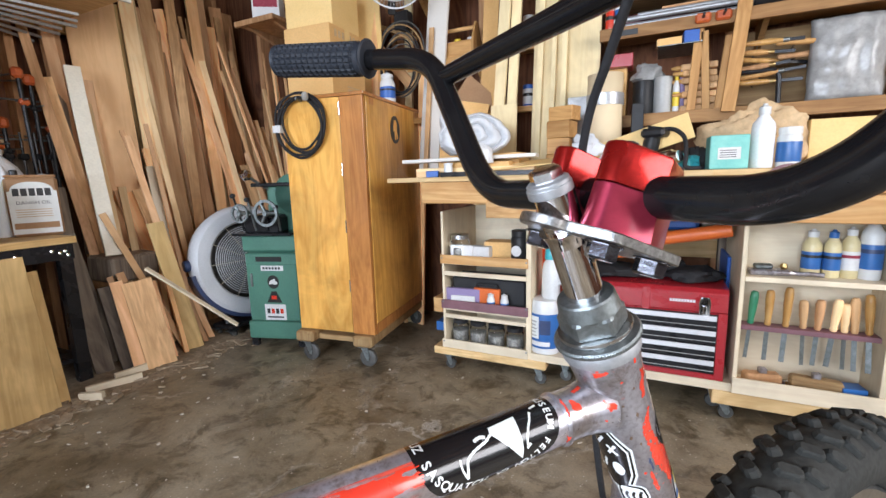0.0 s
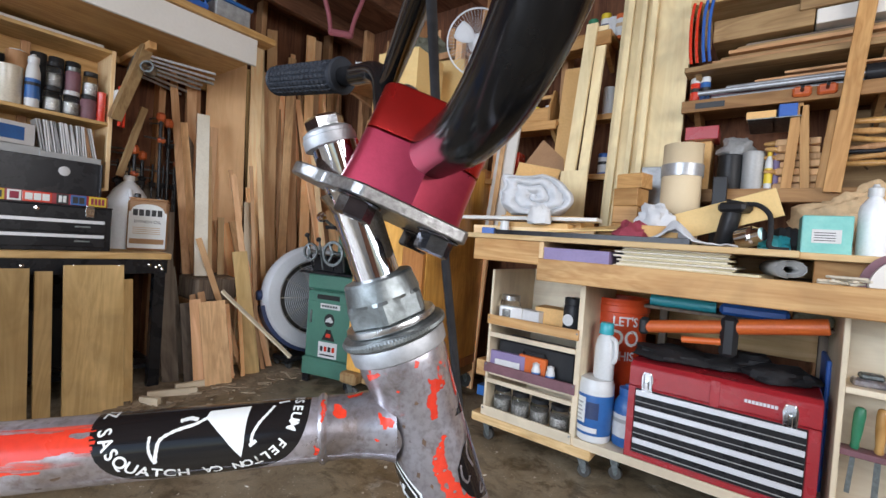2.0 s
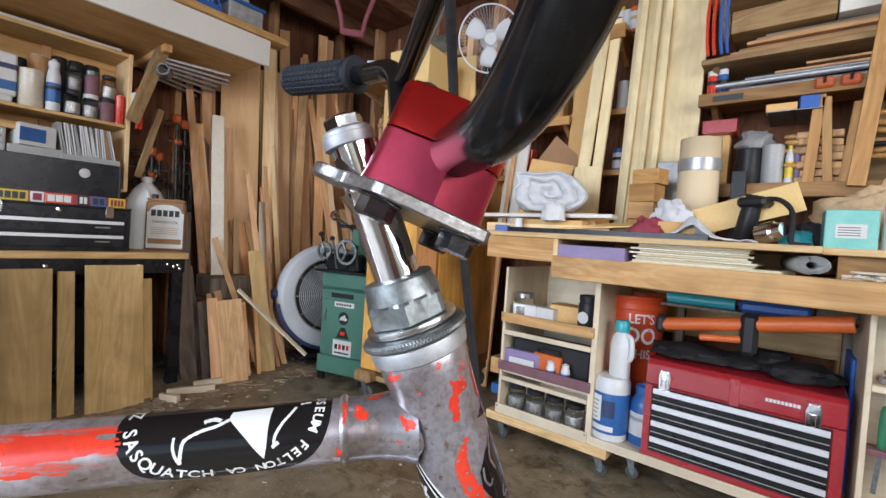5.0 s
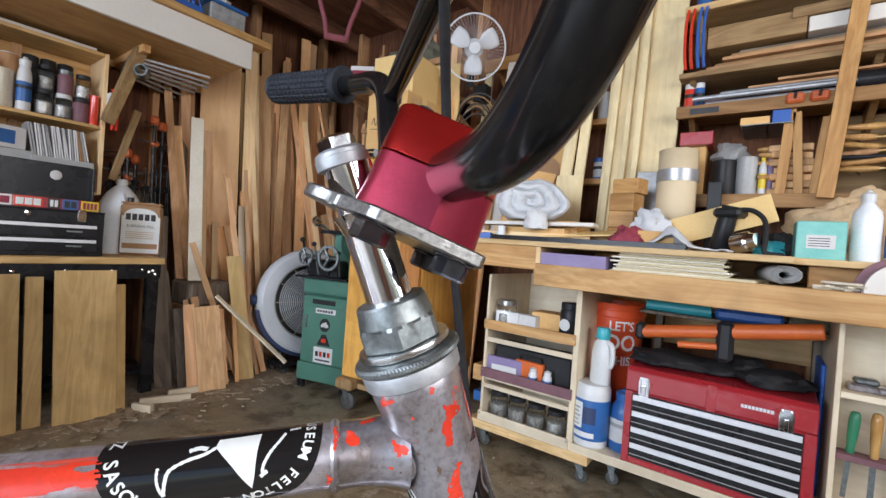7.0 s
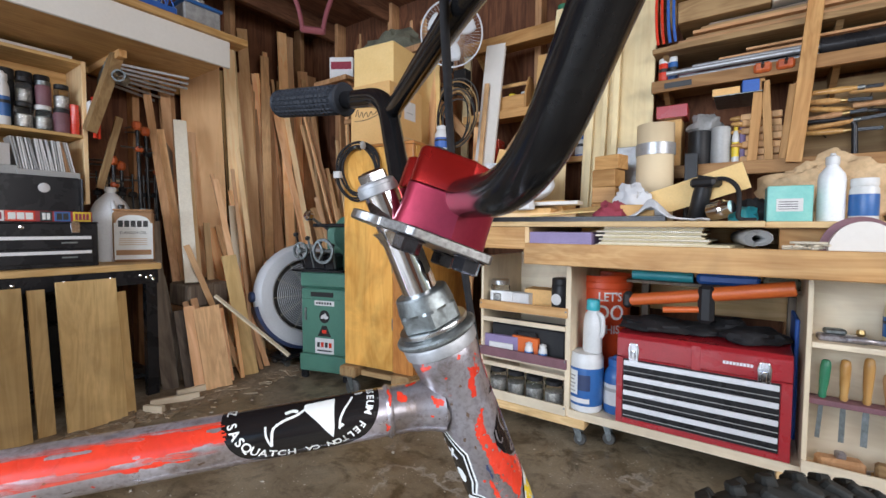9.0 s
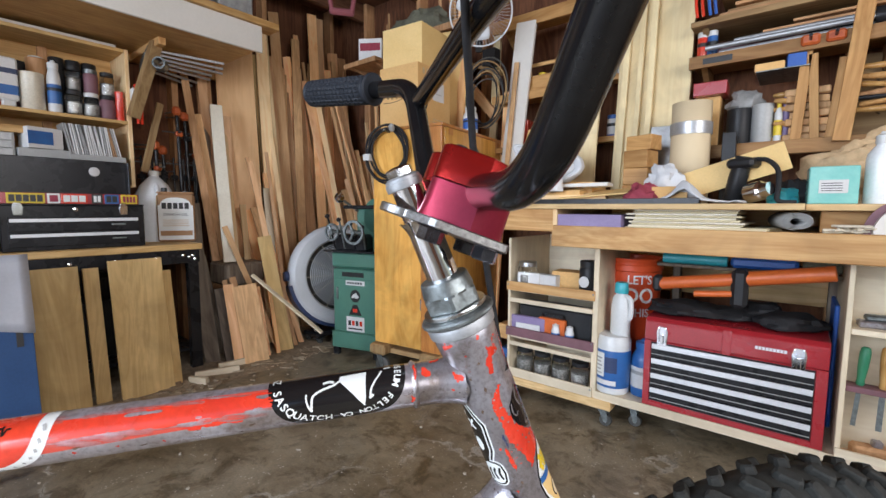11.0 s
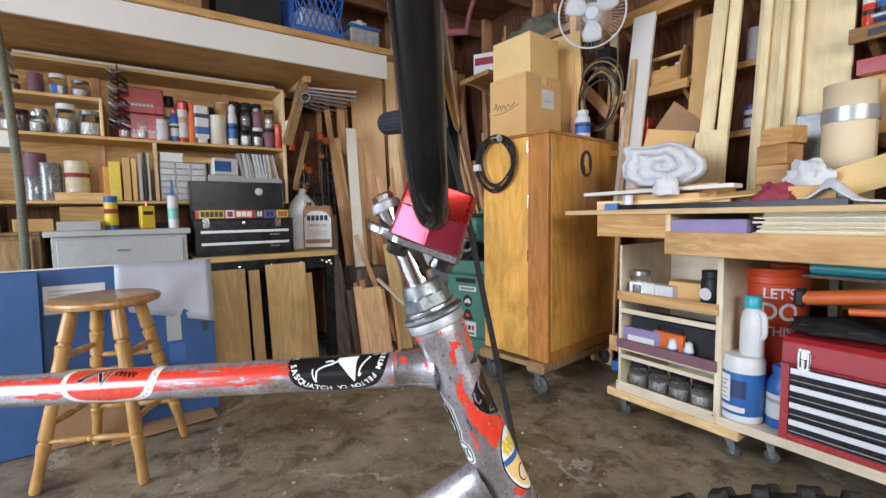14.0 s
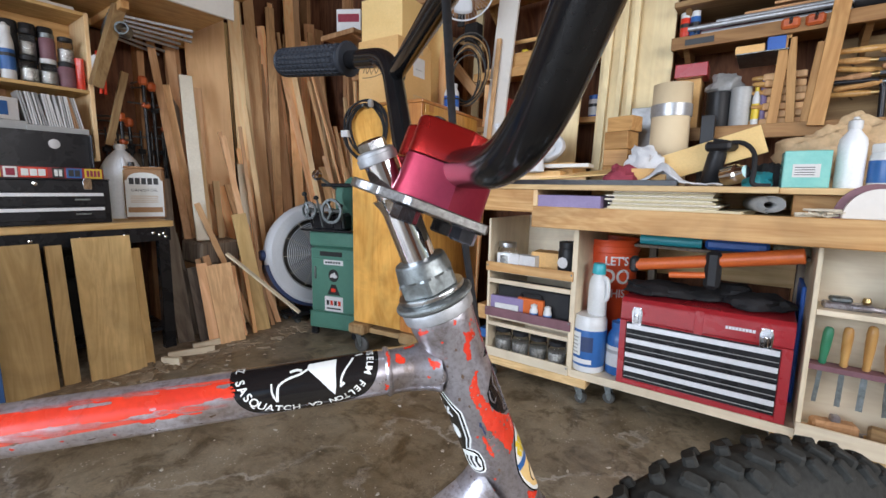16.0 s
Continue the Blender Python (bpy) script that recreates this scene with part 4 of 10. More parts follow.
bmesh.ops.recalc_face_normals(bm, faces=bm.faces[:])
part("tread", bm, "tyre_rubber", tyre)
part("rim", lathe([(0.250, -0.016), (0.272, -0.016), (0.276, -0.012), (0.270, 0), (0.276, 0.012), (0.272, 0.016), (0.246, 0.016), (0.242, 0), (0.246, -0.016)], 80, None, pose(WU, 0, WZ, 90), False), "alloy", wheel, "polished alloy rim", True)
for i in range(32):
    a = 2 * math.pi * i / 32
    s = 1 if i % 2 else -1
    h = a + (0.5 if (i // 2) % 2 else -0.5)
    part("spoke", rod((WU + 0.017 * math.cos(h), s * 0.03, WZ + 0.017 * math.sin(h)), (WU + 0.246 * math.cos(a), s * 0.004, WZ + 0.246 * math.sin(a)), 0.001, 5), "alloy", wheel)


# the wheel is steered a few degrees
foot = Vector((axis_u(0.66), 0, 0.66))
wheel.matrix_basis = Matrix.Translation(foot) @ Matrix.Rotation(radians(3.4), 4, -AX) @ Matrix.Translation(-foot)


# decals, wrapped round the tubes: a is along the tube, b the arc from its top towards the camera's side
def wrap(bm, frame_m, radius, sign=1.0, flip=1.0):
    """Bends a flat bmesh (x along the tube, y round it) on to a tube whose axis is frame_m's z axis."""
    for v in bm.verts:
        a, b2, lift = v.co.x, v.co.y, v.co.z
        r, ang = (radius(a), b2 / HR if radius is head_radius else b2 / 0.0153) if callable(radius) else (radius, b2 / radius)
        v.co = frame_m @ Vector((math.cos(ang) * (r + lift), math.sin(ang) * (r + lift), a))
    return bm


HR = 0.0204


def head_radius(a):
    """The head tube's radius at a distance below its upper end."""
    return float(np.interp(a, [0, 0.004, 0.012, 0.03, 0.07, 0.143, 0.156, 0.165], [0.0216, 0.0222, 0.0212, 0.0204, 0.0200, 0.0200, 0.0212, 0.0220]))


def sleeve_radius(a):
    """The radius of the brazed sleeve with its fillets, from the head tube on."""
    return float(np.interp(a, [0.006, 0.011, 0.017, 0.024, 0.030, 0.0375, 0.0388, 0.0400, 0.0415], [0.0190, 0.0172, 0.0160, 0.0152, 0.0149, 0.0150, 0.0162, 0.0162, 0.0150]))


def dense(outline, lift, step=0.0022):
    """A flat patch with an even mesh, so that it can bend."""
    xs, ys = [p[0] for p in outline], [p[1] for p in outline]
    b = bmesh.new()
    nx, ny = max(2, int((max(xs) - min(xs)) / step)), max(2, int((max(ys) - min(ys)) / step))

    def span(y):
        hits = []
        for (x0, y0), (x1, y1) in zip(outline, outline[1:] + outline[:1]):
            if (y0 > y) != (y1 > y):
                hits.append(x0 + (y - y0) / (y1 - y0) * (x1 - x0))
        return (min(hits), max(hits)) if len(hits) >= 2 else None

    prev = None
    e = 1e-5
    for j in range(ny + 1):
        y = min(ys) + e + (max(ys) - min(ys) - 2 * e) * j / ny
        s = span(y)
        if not s:
            continue
        row = [b.verts.new((s[0] + (s[1] - s[0]) * i / nx, y, lift)) for i in range(nx + 1)]
        if prev:
            for i in range(nx):
                b.faces.new((prev[i], prev[i + 1], row[i + 1], row[i]))
        prev = row
    return b


def flake(outline, lift=0.0001, cell=0.0008, rag=0.0013, seed=1.0, along=1.0):
    """A thin patch of old paint with a chipped, ragged edge and small losses."""
    xs, ys = [p[0] for p in outline], [p[1] for p in outline]
    b = bmesh.new()
    made = {}

    def inside(x, y):
        n2 = False
        for (x0, y0), (x1, y1) in zip(outline, outline[1:] + outline[:1]):
            if (y0 > y) != (y1 > y) and x < x0 + (y - y0) / (y1 - y0) * (x1 - x0):
                n2 = not n2
        return n2

    def vert(i, j):
        if (i, j) not in made:
            x, y = min(xs) - 0.002 + i * cell, min(ys) - 0.002 + j * cell
            jit = Vector((noise.noise((i * 0.7, j * 0.7, seed)), noise.noise((i * 0.7, j * 0.7, seed + 9)), 0)) * cell * 0.8
            made[(i, j)] = b.verts.new((x + jit.x, y + jit.y, lift))
        return made[(i, j)]

    for i in range(int((max(xs) - min(xs) + 0.004) / cell)):
        for j in range(int((max(ys) - min(ys) + 0.004) / cell)):
            x, y = min(xs) - 0.002 + (i + 0.5) * cell, min(ys) - 0.002 + (j + 0.5) * cell
            ox = rag * noise.noise((x * 380 * along, y * 380, seed)) + 0.6 * rag * noise.noise((x * 900 * along, y * 900, seed))
            oy = rag * noise.noise((x * 380 * along, y * 380, seed + 5)) + 0.6 * rag * noise.noise((x * 900 * along, y * 900, seed + 5))
            if inside(x + ox, y + oy) and noise.noise((x * 420 * along, y * 420, seed + 3)) < 0.52:
                b.faces.new((vert(i, j), vert(i + 1, j), vert(i + 1, j + 1), vert(i, j + 1)))
    loose = [f for f in b.faces if sum(len(e.link_faces) > 1 for e in f.edges) < 2]
    bmesh.ops.delete(b, geom=loose, context="FACES")
    for _ in range(3):
        rim = [v for v in b.verts if v.is_boundary]
        bmesh.ops.smooth_vert(b, verts=rim, factor=0.5, use_axis_x=True, use_axis_y=True, use_axis_z=False)
    return b


def tube_frame(p0, p1):
    """z along the tube from p0, x up, y towards the camera's side."""
    z = (Vector(p1) - Vector(p0)).normalized()
    y = Vector((0, -1, 0))
    x = y.cross(z)
    y = z.cross(x)
    m = Matrix((x, y, z)).transposed().to_4x4()
    m.translation = p0
    return m


# x runs from the tail towards the head on the top tube
TF = tube_frame(TT1, TT0)
TL = (TT1 - TT0).length
TRAD = 0.0146


def at_u(u):
    return TL - (0.262 - u) / abs(TD.x)


def superoval(cx, cy, rx, ry, p=2.6, n=48):
    return [(cx + rx * math.copysign(abs(math.cos(t)) ** (2 / p), math.cos(t)), cy + ry * math.copysign(abs(math.sin(t)) ** (2 / p), math.sin(t))) for t in (2 * math.pi * k / n for k in range(n))]


CA = at_u(0.1732)
decal = part("museum_decal", wrap(dense(superoval(CA, 0.0, 0.0442, 0.0375), 0.00012), TF, TRAD), "decal_black", top_tube, "glossy black oval decal with white lettering", True)
part("white_patch", wrap(dense([(CA + 0.001, 0.004), (CA + 0.018, 0.003), (CA + 0.017, 0.012), (CA + 0.0165, 0.021), (CA + 0.0155, 0.0262), (CA + 0.012, 0.022), (CA + 0.008, 0.017), (CA + 0.003, 0.0115), (CA, 0.008)], 0.0003, 0.0012), TF, TRAD), "decal_white", decal, "white emblem patch")


def stroke(pts, w, lift=0.0003):
    b = bmesh.new()
    P = smooth_path([(x, y, 0) for x, y in pts], 5)
    prev = None
    for i, p in enumerate(P):
        t = (P[min(i + 1, len(P) - 1)] - P[max(i - 1, 0)]).normalized()
        s = Vector((-t.y, t.x, 0)) * w * (0.6 + 0.5 * abs(math.sin(i * 1.7)))
        row = (b.verts.new((p.x + s.x, p.y + s.y, lift)), b.verts.new((p.x - s.x, p.y - s.y, lift)))
        if prev:
            b.faces.new((prev[0], prev[1], row[1], row[0]))
        prev = row
    return b


for pts, w in (([(-0.028, 0.029), (-0.0275, 0.024), (-0.026, 0.0195), (-0.019, 0.0165), (-0.010, 0.0145), (-0.003, 0.0115), (0.004, 0.0105)], 0.0009),
               ([(-0.028, 0.029), (-0.030, 0.026), (-0.0315, 0.022), (-0.0315, 0.018)], 0.0007),
               ([(-0.018, 0.0125), (-0.013, 0.0115), (-0.009, 0.0125)], 0.0012),
               ([(0.020, 0.0255), (0.0205, 0.021), (0.024, 0.016), (0.028, 0.012), (0.031, 0.008)], 0.0008),
               ([(0.019, 0.0255), (0.0225, 0.0235)], 0.0010), ([(0.033, 0.006), (0.039, 0.005)], 0.0009)):
    part("white_line", wrap(stroke([(CA + x * 0.78 + 0.004, y - 0.004) for x, y in pts], w * 0.85), TF, TRAD), "decal_white", decal)


RING = superoval(0.0, 0.0, 0.0390, 0.0318, 2.5, 360)


def ring_letters(words, start, step, size, tail_side):
    """Letters set one by one along the decal's edge, by the length from its tail (or head) end at the tube's top."""
    pts = [RING[k] for k in range(0, 360)]
    # k = 0 is the head end, 180 the tail end; y grows towards the camera's side
    k0 = 180 if tail_side else 0
    sgn = -1 if tail_side else 1
    order = [pts[(k0 + sgn * k) % 360] for k in range(-60, 150)]
    acc = [0.0]
    for p, q in zip(order, order[1:]):
        acc.append(acc[-1] + math.hypot(q[0] - p[0], q[1] - p[1]))
    zero = acc[60]
    for i, ch in enumerate(words):
        if ch == " ":
            continue
        want = zero + start + step * i
        k = min(range(1, len(acc) - 1), key=lambda n2: abs(acc[n2] - want))
        (x0, y0), (x1, y1) = order[k - 1], order[k + 1]
        tx, ty = x1 - x0, y1 - y0
        ln = math.hypot(tx, ty)
        tx, ty = tx / ln, ty / ln
        # seen from outside, x to the right and y downwards: the letter's own up is to the left of its reading way
        ux, uy = ty, -tx
        b = lettering(ch, size, 0.00015)
        wd = max((v.co.x for v in b.verts), default=0)
        for v in b.verts:
            x, y = v.co.x - wd / 2, v.co.y - size * 0.35
            v.co = (CA + order[k][0] + x * tx + y * ux, order[k][1] + x * ty + y * uy, 0.0003)
        part("letter", wrap(b, TF, TRAD), "decal_white", decal)


ring_letters("UZ SASQUATCH", -0.0040, 0.0049, 0.0070, True)
ring_letters("MUSEUM FELTON CA", -0.0060, 0.0042, 0.0060, False)


# red paint left on the top tube, rubbed thin at its edges, and the badge further back
for u0, u1, y0, y1, seed in ((0.005, 0.132, 0.0078, 0.0185, 3.0), (-0.34, -0.08, 0.0078, 0.0182, 4.0)):
    part("red_stripe", wrap(flake([(at_u(u0), y0), (at_u(u1), y0 + 0.0008), (at_u(u1), y1 - 0.0003), (at_u((u0 + u1) / 2), y1 + 0.0016), (at_u(u0), y1)], 0.0001, 0.0009, 0.0026, seed, 0.10), TF, TRAD), "red_paint", top_tube, "worn red paint stripe", True)
    part("paint_film", wrap(dense([(at_u(u0), y1 - 0.003), (at_u(u1), y1 - 0.003), (at_u(u1), y1 + 0.0042), (at_u(u0), y1 + 0.0072)], 0.00006, 0.0015), TF, TRAD), "red_film", top_tube, "streaky rubbed red paint", True)
    part("paint_film", wrap(dense([(at_u(u0), y0 - 0.0034), (at_u(u1), y0 - 0.003), (at_u(u1), y0 + 0.002), (at_u(u0), y0 + 0.002)], 0.00006, 0.0015), TF, TRAD), "red_film", top_tube, "streaky rubbed red paint", True)
part("red_patch", wrap(flake([(at_u(0.075), 0.0225), (at_u(0.118), 0.0215), (at_u(0.115), 0.0243), (at_u(0.085), 0.0252)], 0.0001, 0.0009, 0.0022, 5.0, 0.12), TF, TRAD), "red_paint", top_tube, "", True)
part("red_patch", wrap(flake([(at_u(-0.13), 0.0230), (at_u(-0.075), 0.0225), (at_u(-0.078), 0.0275), (at_u(-0.12), 0.0265)], 0.0001, 0.0009, 0.0024, 6.0, 0.12), TF, TRAD), "red_paint", top_tube, "", True)
CB = at_u(-0.035)
badge = part("maker_badge", wrap(dense(superoval(CB, 0.004, 0.047, 0.033, 3.0), 0.0002), TF, TRAD), "decal_white", top_tube, "red badge with a white border", True)
part("badge_field", wrap(dense(superoval(CB - 0.0015, 0.004, 0.0405, 0.0290, 3.0), 0.0004), TF, TRAD), "red_paint", badge, "", True)
# a star drawn in black with a white outline, and black script beside it
STAR = (([(-0.030, 0.0135), (-0.018, 0.0062), (-0.004, 0.0022), (0.004, 0.0005)], 0.0011), ([(-0.028, 0.0140), (-0.016, 0.0080), (-0.009, 0.0085)], 0.0007), ([(-0.012, 0.0060), (-0.008, 0.0120), (-0.0065, 0.0180)], 0.0015), ([(0.000, 0.0020), (-0.002, 0.0090), (-0.0062, 0.0178)], 0.0009))
for pts, w in STAR:
    part("emblem_outline", wrap(stroke([(CB + x, y) for x, y in pts], w + 0.0006, 0.0005), TF, TRAD), "decal_white", badge)
for pts, w in STAR:
    part("emblem_line", wrap(stroke([(CB + x, y) for x, y in pts], w, 0.0007), TF, TRAD), "decal_black", badge)
for k in range(5):
    x = CB + 0.004 + 0.0044 * k
    part("illegible_bar", wrap(stroke([(x, 0.0045 + 0.0005 * k), (x + 0.0012, 0.0095 + 0.0007 * k), (x + 0.0026, 0.0060 + 0.0007 * k), (x + 0.0044, 0.0072 + 0.0005 * k)], 0.0006, 0.0007), TF, TRAD), "decal_black", badge)
for k in range(8):
    a = radians(-8 + 11 * k)
    part("illegible_bar", wrap(stroke([(CB + 0.0432 * math.cos(a) ** 0.66 - 0.0008, 0.004 + 0.031 * abs(math.sin(a)) ** 0.66 * (1 if a > 0 else -1)), (CB + 0.0432 * math.cos(a + 0.09) ** 0.66 + 0.0010, 0.004 + 0.031 * abs(math.sin(a + 0.09)) ** 0.66 * (1 if a > -0.09 else -1))], 0.0009, 0.0005), TF, TRAD), "plastic_grey", badge)

# patches on the head tube: x down the tube, y round it; 0 faces the front, a quarter turn faces the camera
HF_P = Vector((axis_u(0.846), 0, 0.846))
HF = tube_frame(HF_P, HF_P + AX)


def head_patch(name, outline, material, lift, label="", parent=None):
    return part(name, wrap(dense(outline, lift, 0.0011), HF, head_radius), material, parent or head_tube, label, True)


def offs(outline, dx, dy):
    return [(x + dx, y + dy) for x, y in outline]


for k, outline in enumerate((
        [(0.0085, 0.0258), (0.0136, 0.0226), (0.0163, 0.0172), (0.0195, 0.0160), (0.0203, 0.0231), (0.0292, 0.0255), (0.0320, 0.0273), (0.0307, 0.0306), (0.0277, 0.0299), (0.0203, 0.0293), (0.0169, 0.0259)],
        [(0.0015, 0.0454), (0.0044, 0.0456), (0.0063, 0.0528), (0.0023, 0.0549)],
        [(0.0, 0.0051), (0.008, 0.0075), (0.0167, 0.0104), (0.0284, 0.0108), (0.0305, -0.0009), (0.018, -0.002), (0.006, -0.004), (0.0, -0.003)],
        [(0.0385, 0.0262), (0.0418, 0.0251), (0.0449, 0.0275), (0.0553, 0.0289), (0.0632, 0.0268), (0.0718, 0.0240), (0.0800, 0.0185), (0.0850, 0.0100), (0.0900, 0.0030), (0.0960, 0.0010), (0.0985, 0.0100), (0.1014, 0.0159), (0.1088, 0.0248), (0.0997, 0.0268), (0.0889, 0.0303), (0.0805, 0.0348), (0.0691, 0.0346), (0.0595, 0.0364), (0.0500, 0.0358), (0.0440, 0.0320)],
        [(0.0839, 0.0395), (0.0986, 0.0385), (0.1081, 0.0360), (0.0994, 0.0350), (0.0871, 0.0362)],
        [(0.0400, 0.0505), (0.0440, 0.0525), (0.0425, 0.0560), (0.0390, 0.0540)],
        [(0.1260, 0.0450), (0.1294, 0.0440), (0.1360, 0.0462), (0.1330, 0.0480)],
        [(0.1400, 0.0220), (0.1450, 0.0190), (0.1516, 0.0110), (0.1530, 0.0190), (0.1480, 0.0240)])):
    part("red_patch", wrap(flake(outline, 0.00012, 0.0008, 0.0013, 2.0 + k), HF, head_radius), "red_paint", head_tube, "patch of chipped red paint", True)
part("blue_scratch", wrap(flake(offs(blob(0.006, 0.0011, 9, 18, 0.6), 0.080, 0.0362), 0.00016, 0.0006, 0.0012, 31.0), HF, head_radius), "navy", head_tube, "", True)
for k, (sx, sy, r) in enumerate(((0.003, 0.0288, 0.0013), (0.040, 0.036, 0.0012), (0.055, 0.044, 0.0012), (0.086, 0.042, 0.0010), (0.020, 0.034, 0.0009), (0.062, 0.039, 0.0008), (0.012, 0.040, 0.0007), (0.030, 0.043, 0.0008), (0.115, 0.036, 0.0010), (0.121, 0.041, 0.0008))):
    head_patch("paint_chip", offs(blob(r * 1.6, r, 20 + k, 10, 0.4), sx, sy), "red_paint" if k % 3 == 0 else "brown_dirt", 0.0001)
fl = head_patch("flame_sticker", [(0.0440, 0.0040), (0.0494, 0.0097), (0.0518, 0.0178), (0.0594, 0.0250), (0.0670, 0.0258), (0.0741, 0.0230), (0.0798, 0.0179), (0.0850, 0.0060), (0.0840, -0.0060), (0.0700, -0.0090), (0.0550, -0.0040)], "decal_black", 0.00025, "black drop-shaped sticker")
for pts, w in (([(0.048, 0.0120), (0.056, 0.0165), (0.064, 0.0145)], 0.0007), ([(0.058, 0.0225), (0.064, 0.0235), (0.068, 0.0215), (0.066, 0.0190)], 0.0006), ([(0.074, 0.0120), (0.078, 0.0150), (0.079, 0.0100)], 0.0007)):
    part("sticker_line", wrap(stroke(pts, w, 0.0004), HF, head_radius), "steel_worn", fl)
head_patch("black_chip", [(0.0359, 0.0168), (0.0330, 0.0080), (0.0290, 0.0020), (0.0340, 0.0000), (0.0390, 0.0060)], "decal_black", 0.0002)
# dark sticker with a white border on the tail side
def hexagon(cx, cy, rx, ry):
    return [(cx + rx * x, cy + ry * y) for x, y in ((-1, 0.45), (-0.93, 0.62), (-0.35, 1.0), (0.45, 1.0), (0.95, 0.5), (1, 0.3), (0.95, -0.45), (0.4, -0.95), (-0.3, -1.0), (-0.92, -0.2))]


sk = head_patch("club_sticker", hexagon(0.0740, 0.0605, 0.0300, 0.0150), "decal_white", 0.0002, "black and white club sticker")
head_patch("sticker_border", hexagon(0.0740, 0.0605, 0.0284, 0.0136), "decal_black", 0.0004, "", sk)
head_patch("sticker_line", hexagon(0.0740, 0.0607, 0.0268, 0.0124), "decal_white", 0.0006, "", sk)
head_patch("sticker_field", hexagon(0.0740, 0.0609, 0.0256, 0.0114), "decal_black", 0.0008, "", sk)
head_patch("white_shape", superoval(0.0815, 0.0575, 0.0056, 0.0040, 2.0, 24), "decal_white", 0.0010, "", sk)
for pts in ([(0.0610, 0.0550), (0.0690, 0.0610)], [(0.0620, 0.0610), (0.0690, 0.0550)], [(0.0560, 0.0620), (0.0640, 0.0680)], [(0.0760, 0.0650), (0.0850, 0.0680)]):
    part("white_line", wrap(stroke(pts, 0.0011, 0.0010), HF, head_radius), "decal_white", sk)
head_patch("sticker_tail", superoval(0.1050, 0.0535, 0.0105, 0.0105, 3.0, 28), "decal_white", 0.0005, "", sk)
head_patch("sticker_tail_border", superoval(0.1050, 0.0535, 0.0094, 0.0094, 3.0, 28), "decal_black", 0.0007, "", sk)
head_patch("sticker_tail_field", superoval(0.1050, 0.0535, 0.0082, 0.0082, 3.0, 28), "decal_white", 0.0009, "", sk)
for k in range(4):
    part("illegible_bar", wrap(stroke([(0.1000 + 0.0006 * k, 0.0475 + 0.0042 * k), (0.1045, 0.0490 + 0.0042 * k), (0.1095 + 0.0004 * k, 0.0475 + 0.0042 * k)], 0.0010, 0.0011), HF, head_radius), "decal_black", sk)
# round picture sticker, yellow, blue and sand coloured, on the front
PY = 0.0058
rs = head_patch("picture_sticker", superoval(0.1255, PY, 0.0290, 0.0182, 1.75, 40), "decal_black", 0.0002, "oval picture sticker in yellow and blue")
head_patch("sticker_sky", superoval(0.1254, PY, 0.0278, 0.0171, 1.75, 40), "decal_white", 0.0004, "", rs)
head_patch("sticker_sand", [(0.1240, PY + 0.0165), (0.1330, PY + 0.0148), (0.1450, PY + 0.0085), (0.1520, PY), (0.1450, PY - 0.0085), (0.1330, PY - 0.0148), (0.1240, PY - 0.0165)], "manila", 0.0006, "", rs)
head_patch("sticker_band", [(0.1195, PY + 0.0166), (0.1245, PY + 0.0166), (0.1245, PY - 0.0166), (0.1195, PY - 0.0166)], "label_blue", 0.0007, "", rs)
for k in range(4):
    part("yellow_bar", wrap(stroke([(0.1055, PY + 0.0110 - 0.0050 * k), (0.1095, PY + 0.0085 - 0.0050 * k), (0.1130, PY + 0.0112 - 0.0050 * k), (0.1175, PY + 0.0082 - 0.0050 * k)], 0.0019, 0.0007), HF, head_radius), "yellow", rs)
head_patch("sticker_ring", superoval(0.1385, PY + 0.0010, 0.0068, 0.0068, 2.0, 28), "decal_black", 0.0008, "", rs)
head_patch("sticker_ring_field", superoval(0.1385, PY + 0.0010, 0.0058, 0.0058, 2.0, 28), "tan_card", 0.0010, "", rs)
# red flecks on the brazed sleeve: x from the head tube to the tail
SF = tube_frame(TT0, TT1)
for k, outline in enumerate((
        [(0.0150, 0.0355), (0.0104, 0.0325), (0.0060, 0.0305), (0.0110, 0.0262), (0.0140, 0.0300)],
        [(0.0166, 0.0238), (0.0128, 0.0245), (0.0138, 0.0212)],
        [(0.0340, 0.0425), (0.0298, 0.0390), (0.0275, 0.0344), (0.0324, 0.0326), (0.0350, 0.0363)],
        [(0.0405, 0.0440), (0.0378, 0.0440), (0.0381, 0.0335), (0.0404, 0.0305)],
        [(0.0200, 0.0490), (0.0290, 0.0472), (0.0280, 0.0440), (0.0215, 0.0455)],
        [(0.0430, 0.0230), (0.0400, 0.0220), (0.0410, 0.0160), (0.0440, 0.0180)])):
    part("red_fleck", wrap(flake(outline, 0.0001, 0.0007, 0.0013, 50.0 + k), SF, sleeve_radius), "red_paint", top_tube, "fleck of red paint", True)
DF = tube_frame(DT0, BB)
for k, (a, y, rx, ry) in enumerate(((0.050, 0.030, 0.004, 0.0014), (0.056, 0.026, 0.003, 0.0012), (0.044, 0.038, 0.003, 0.0012), (0.075, 0.018, 0.005, 0.0016), (0.070, 0.040, 0.004, 0.0014), (0.040, 0.012, 0.004, 0.0014))):
    part("red_fleck", wrap(flake(offs(blob(rx, ry, 130 + k, 14, 0.5), a, y), 0.0001, 0.0007, 0.0012, 80.0 + k), DF, 0.0166), "red_paint", down_tube, "fleck of red paint", True)
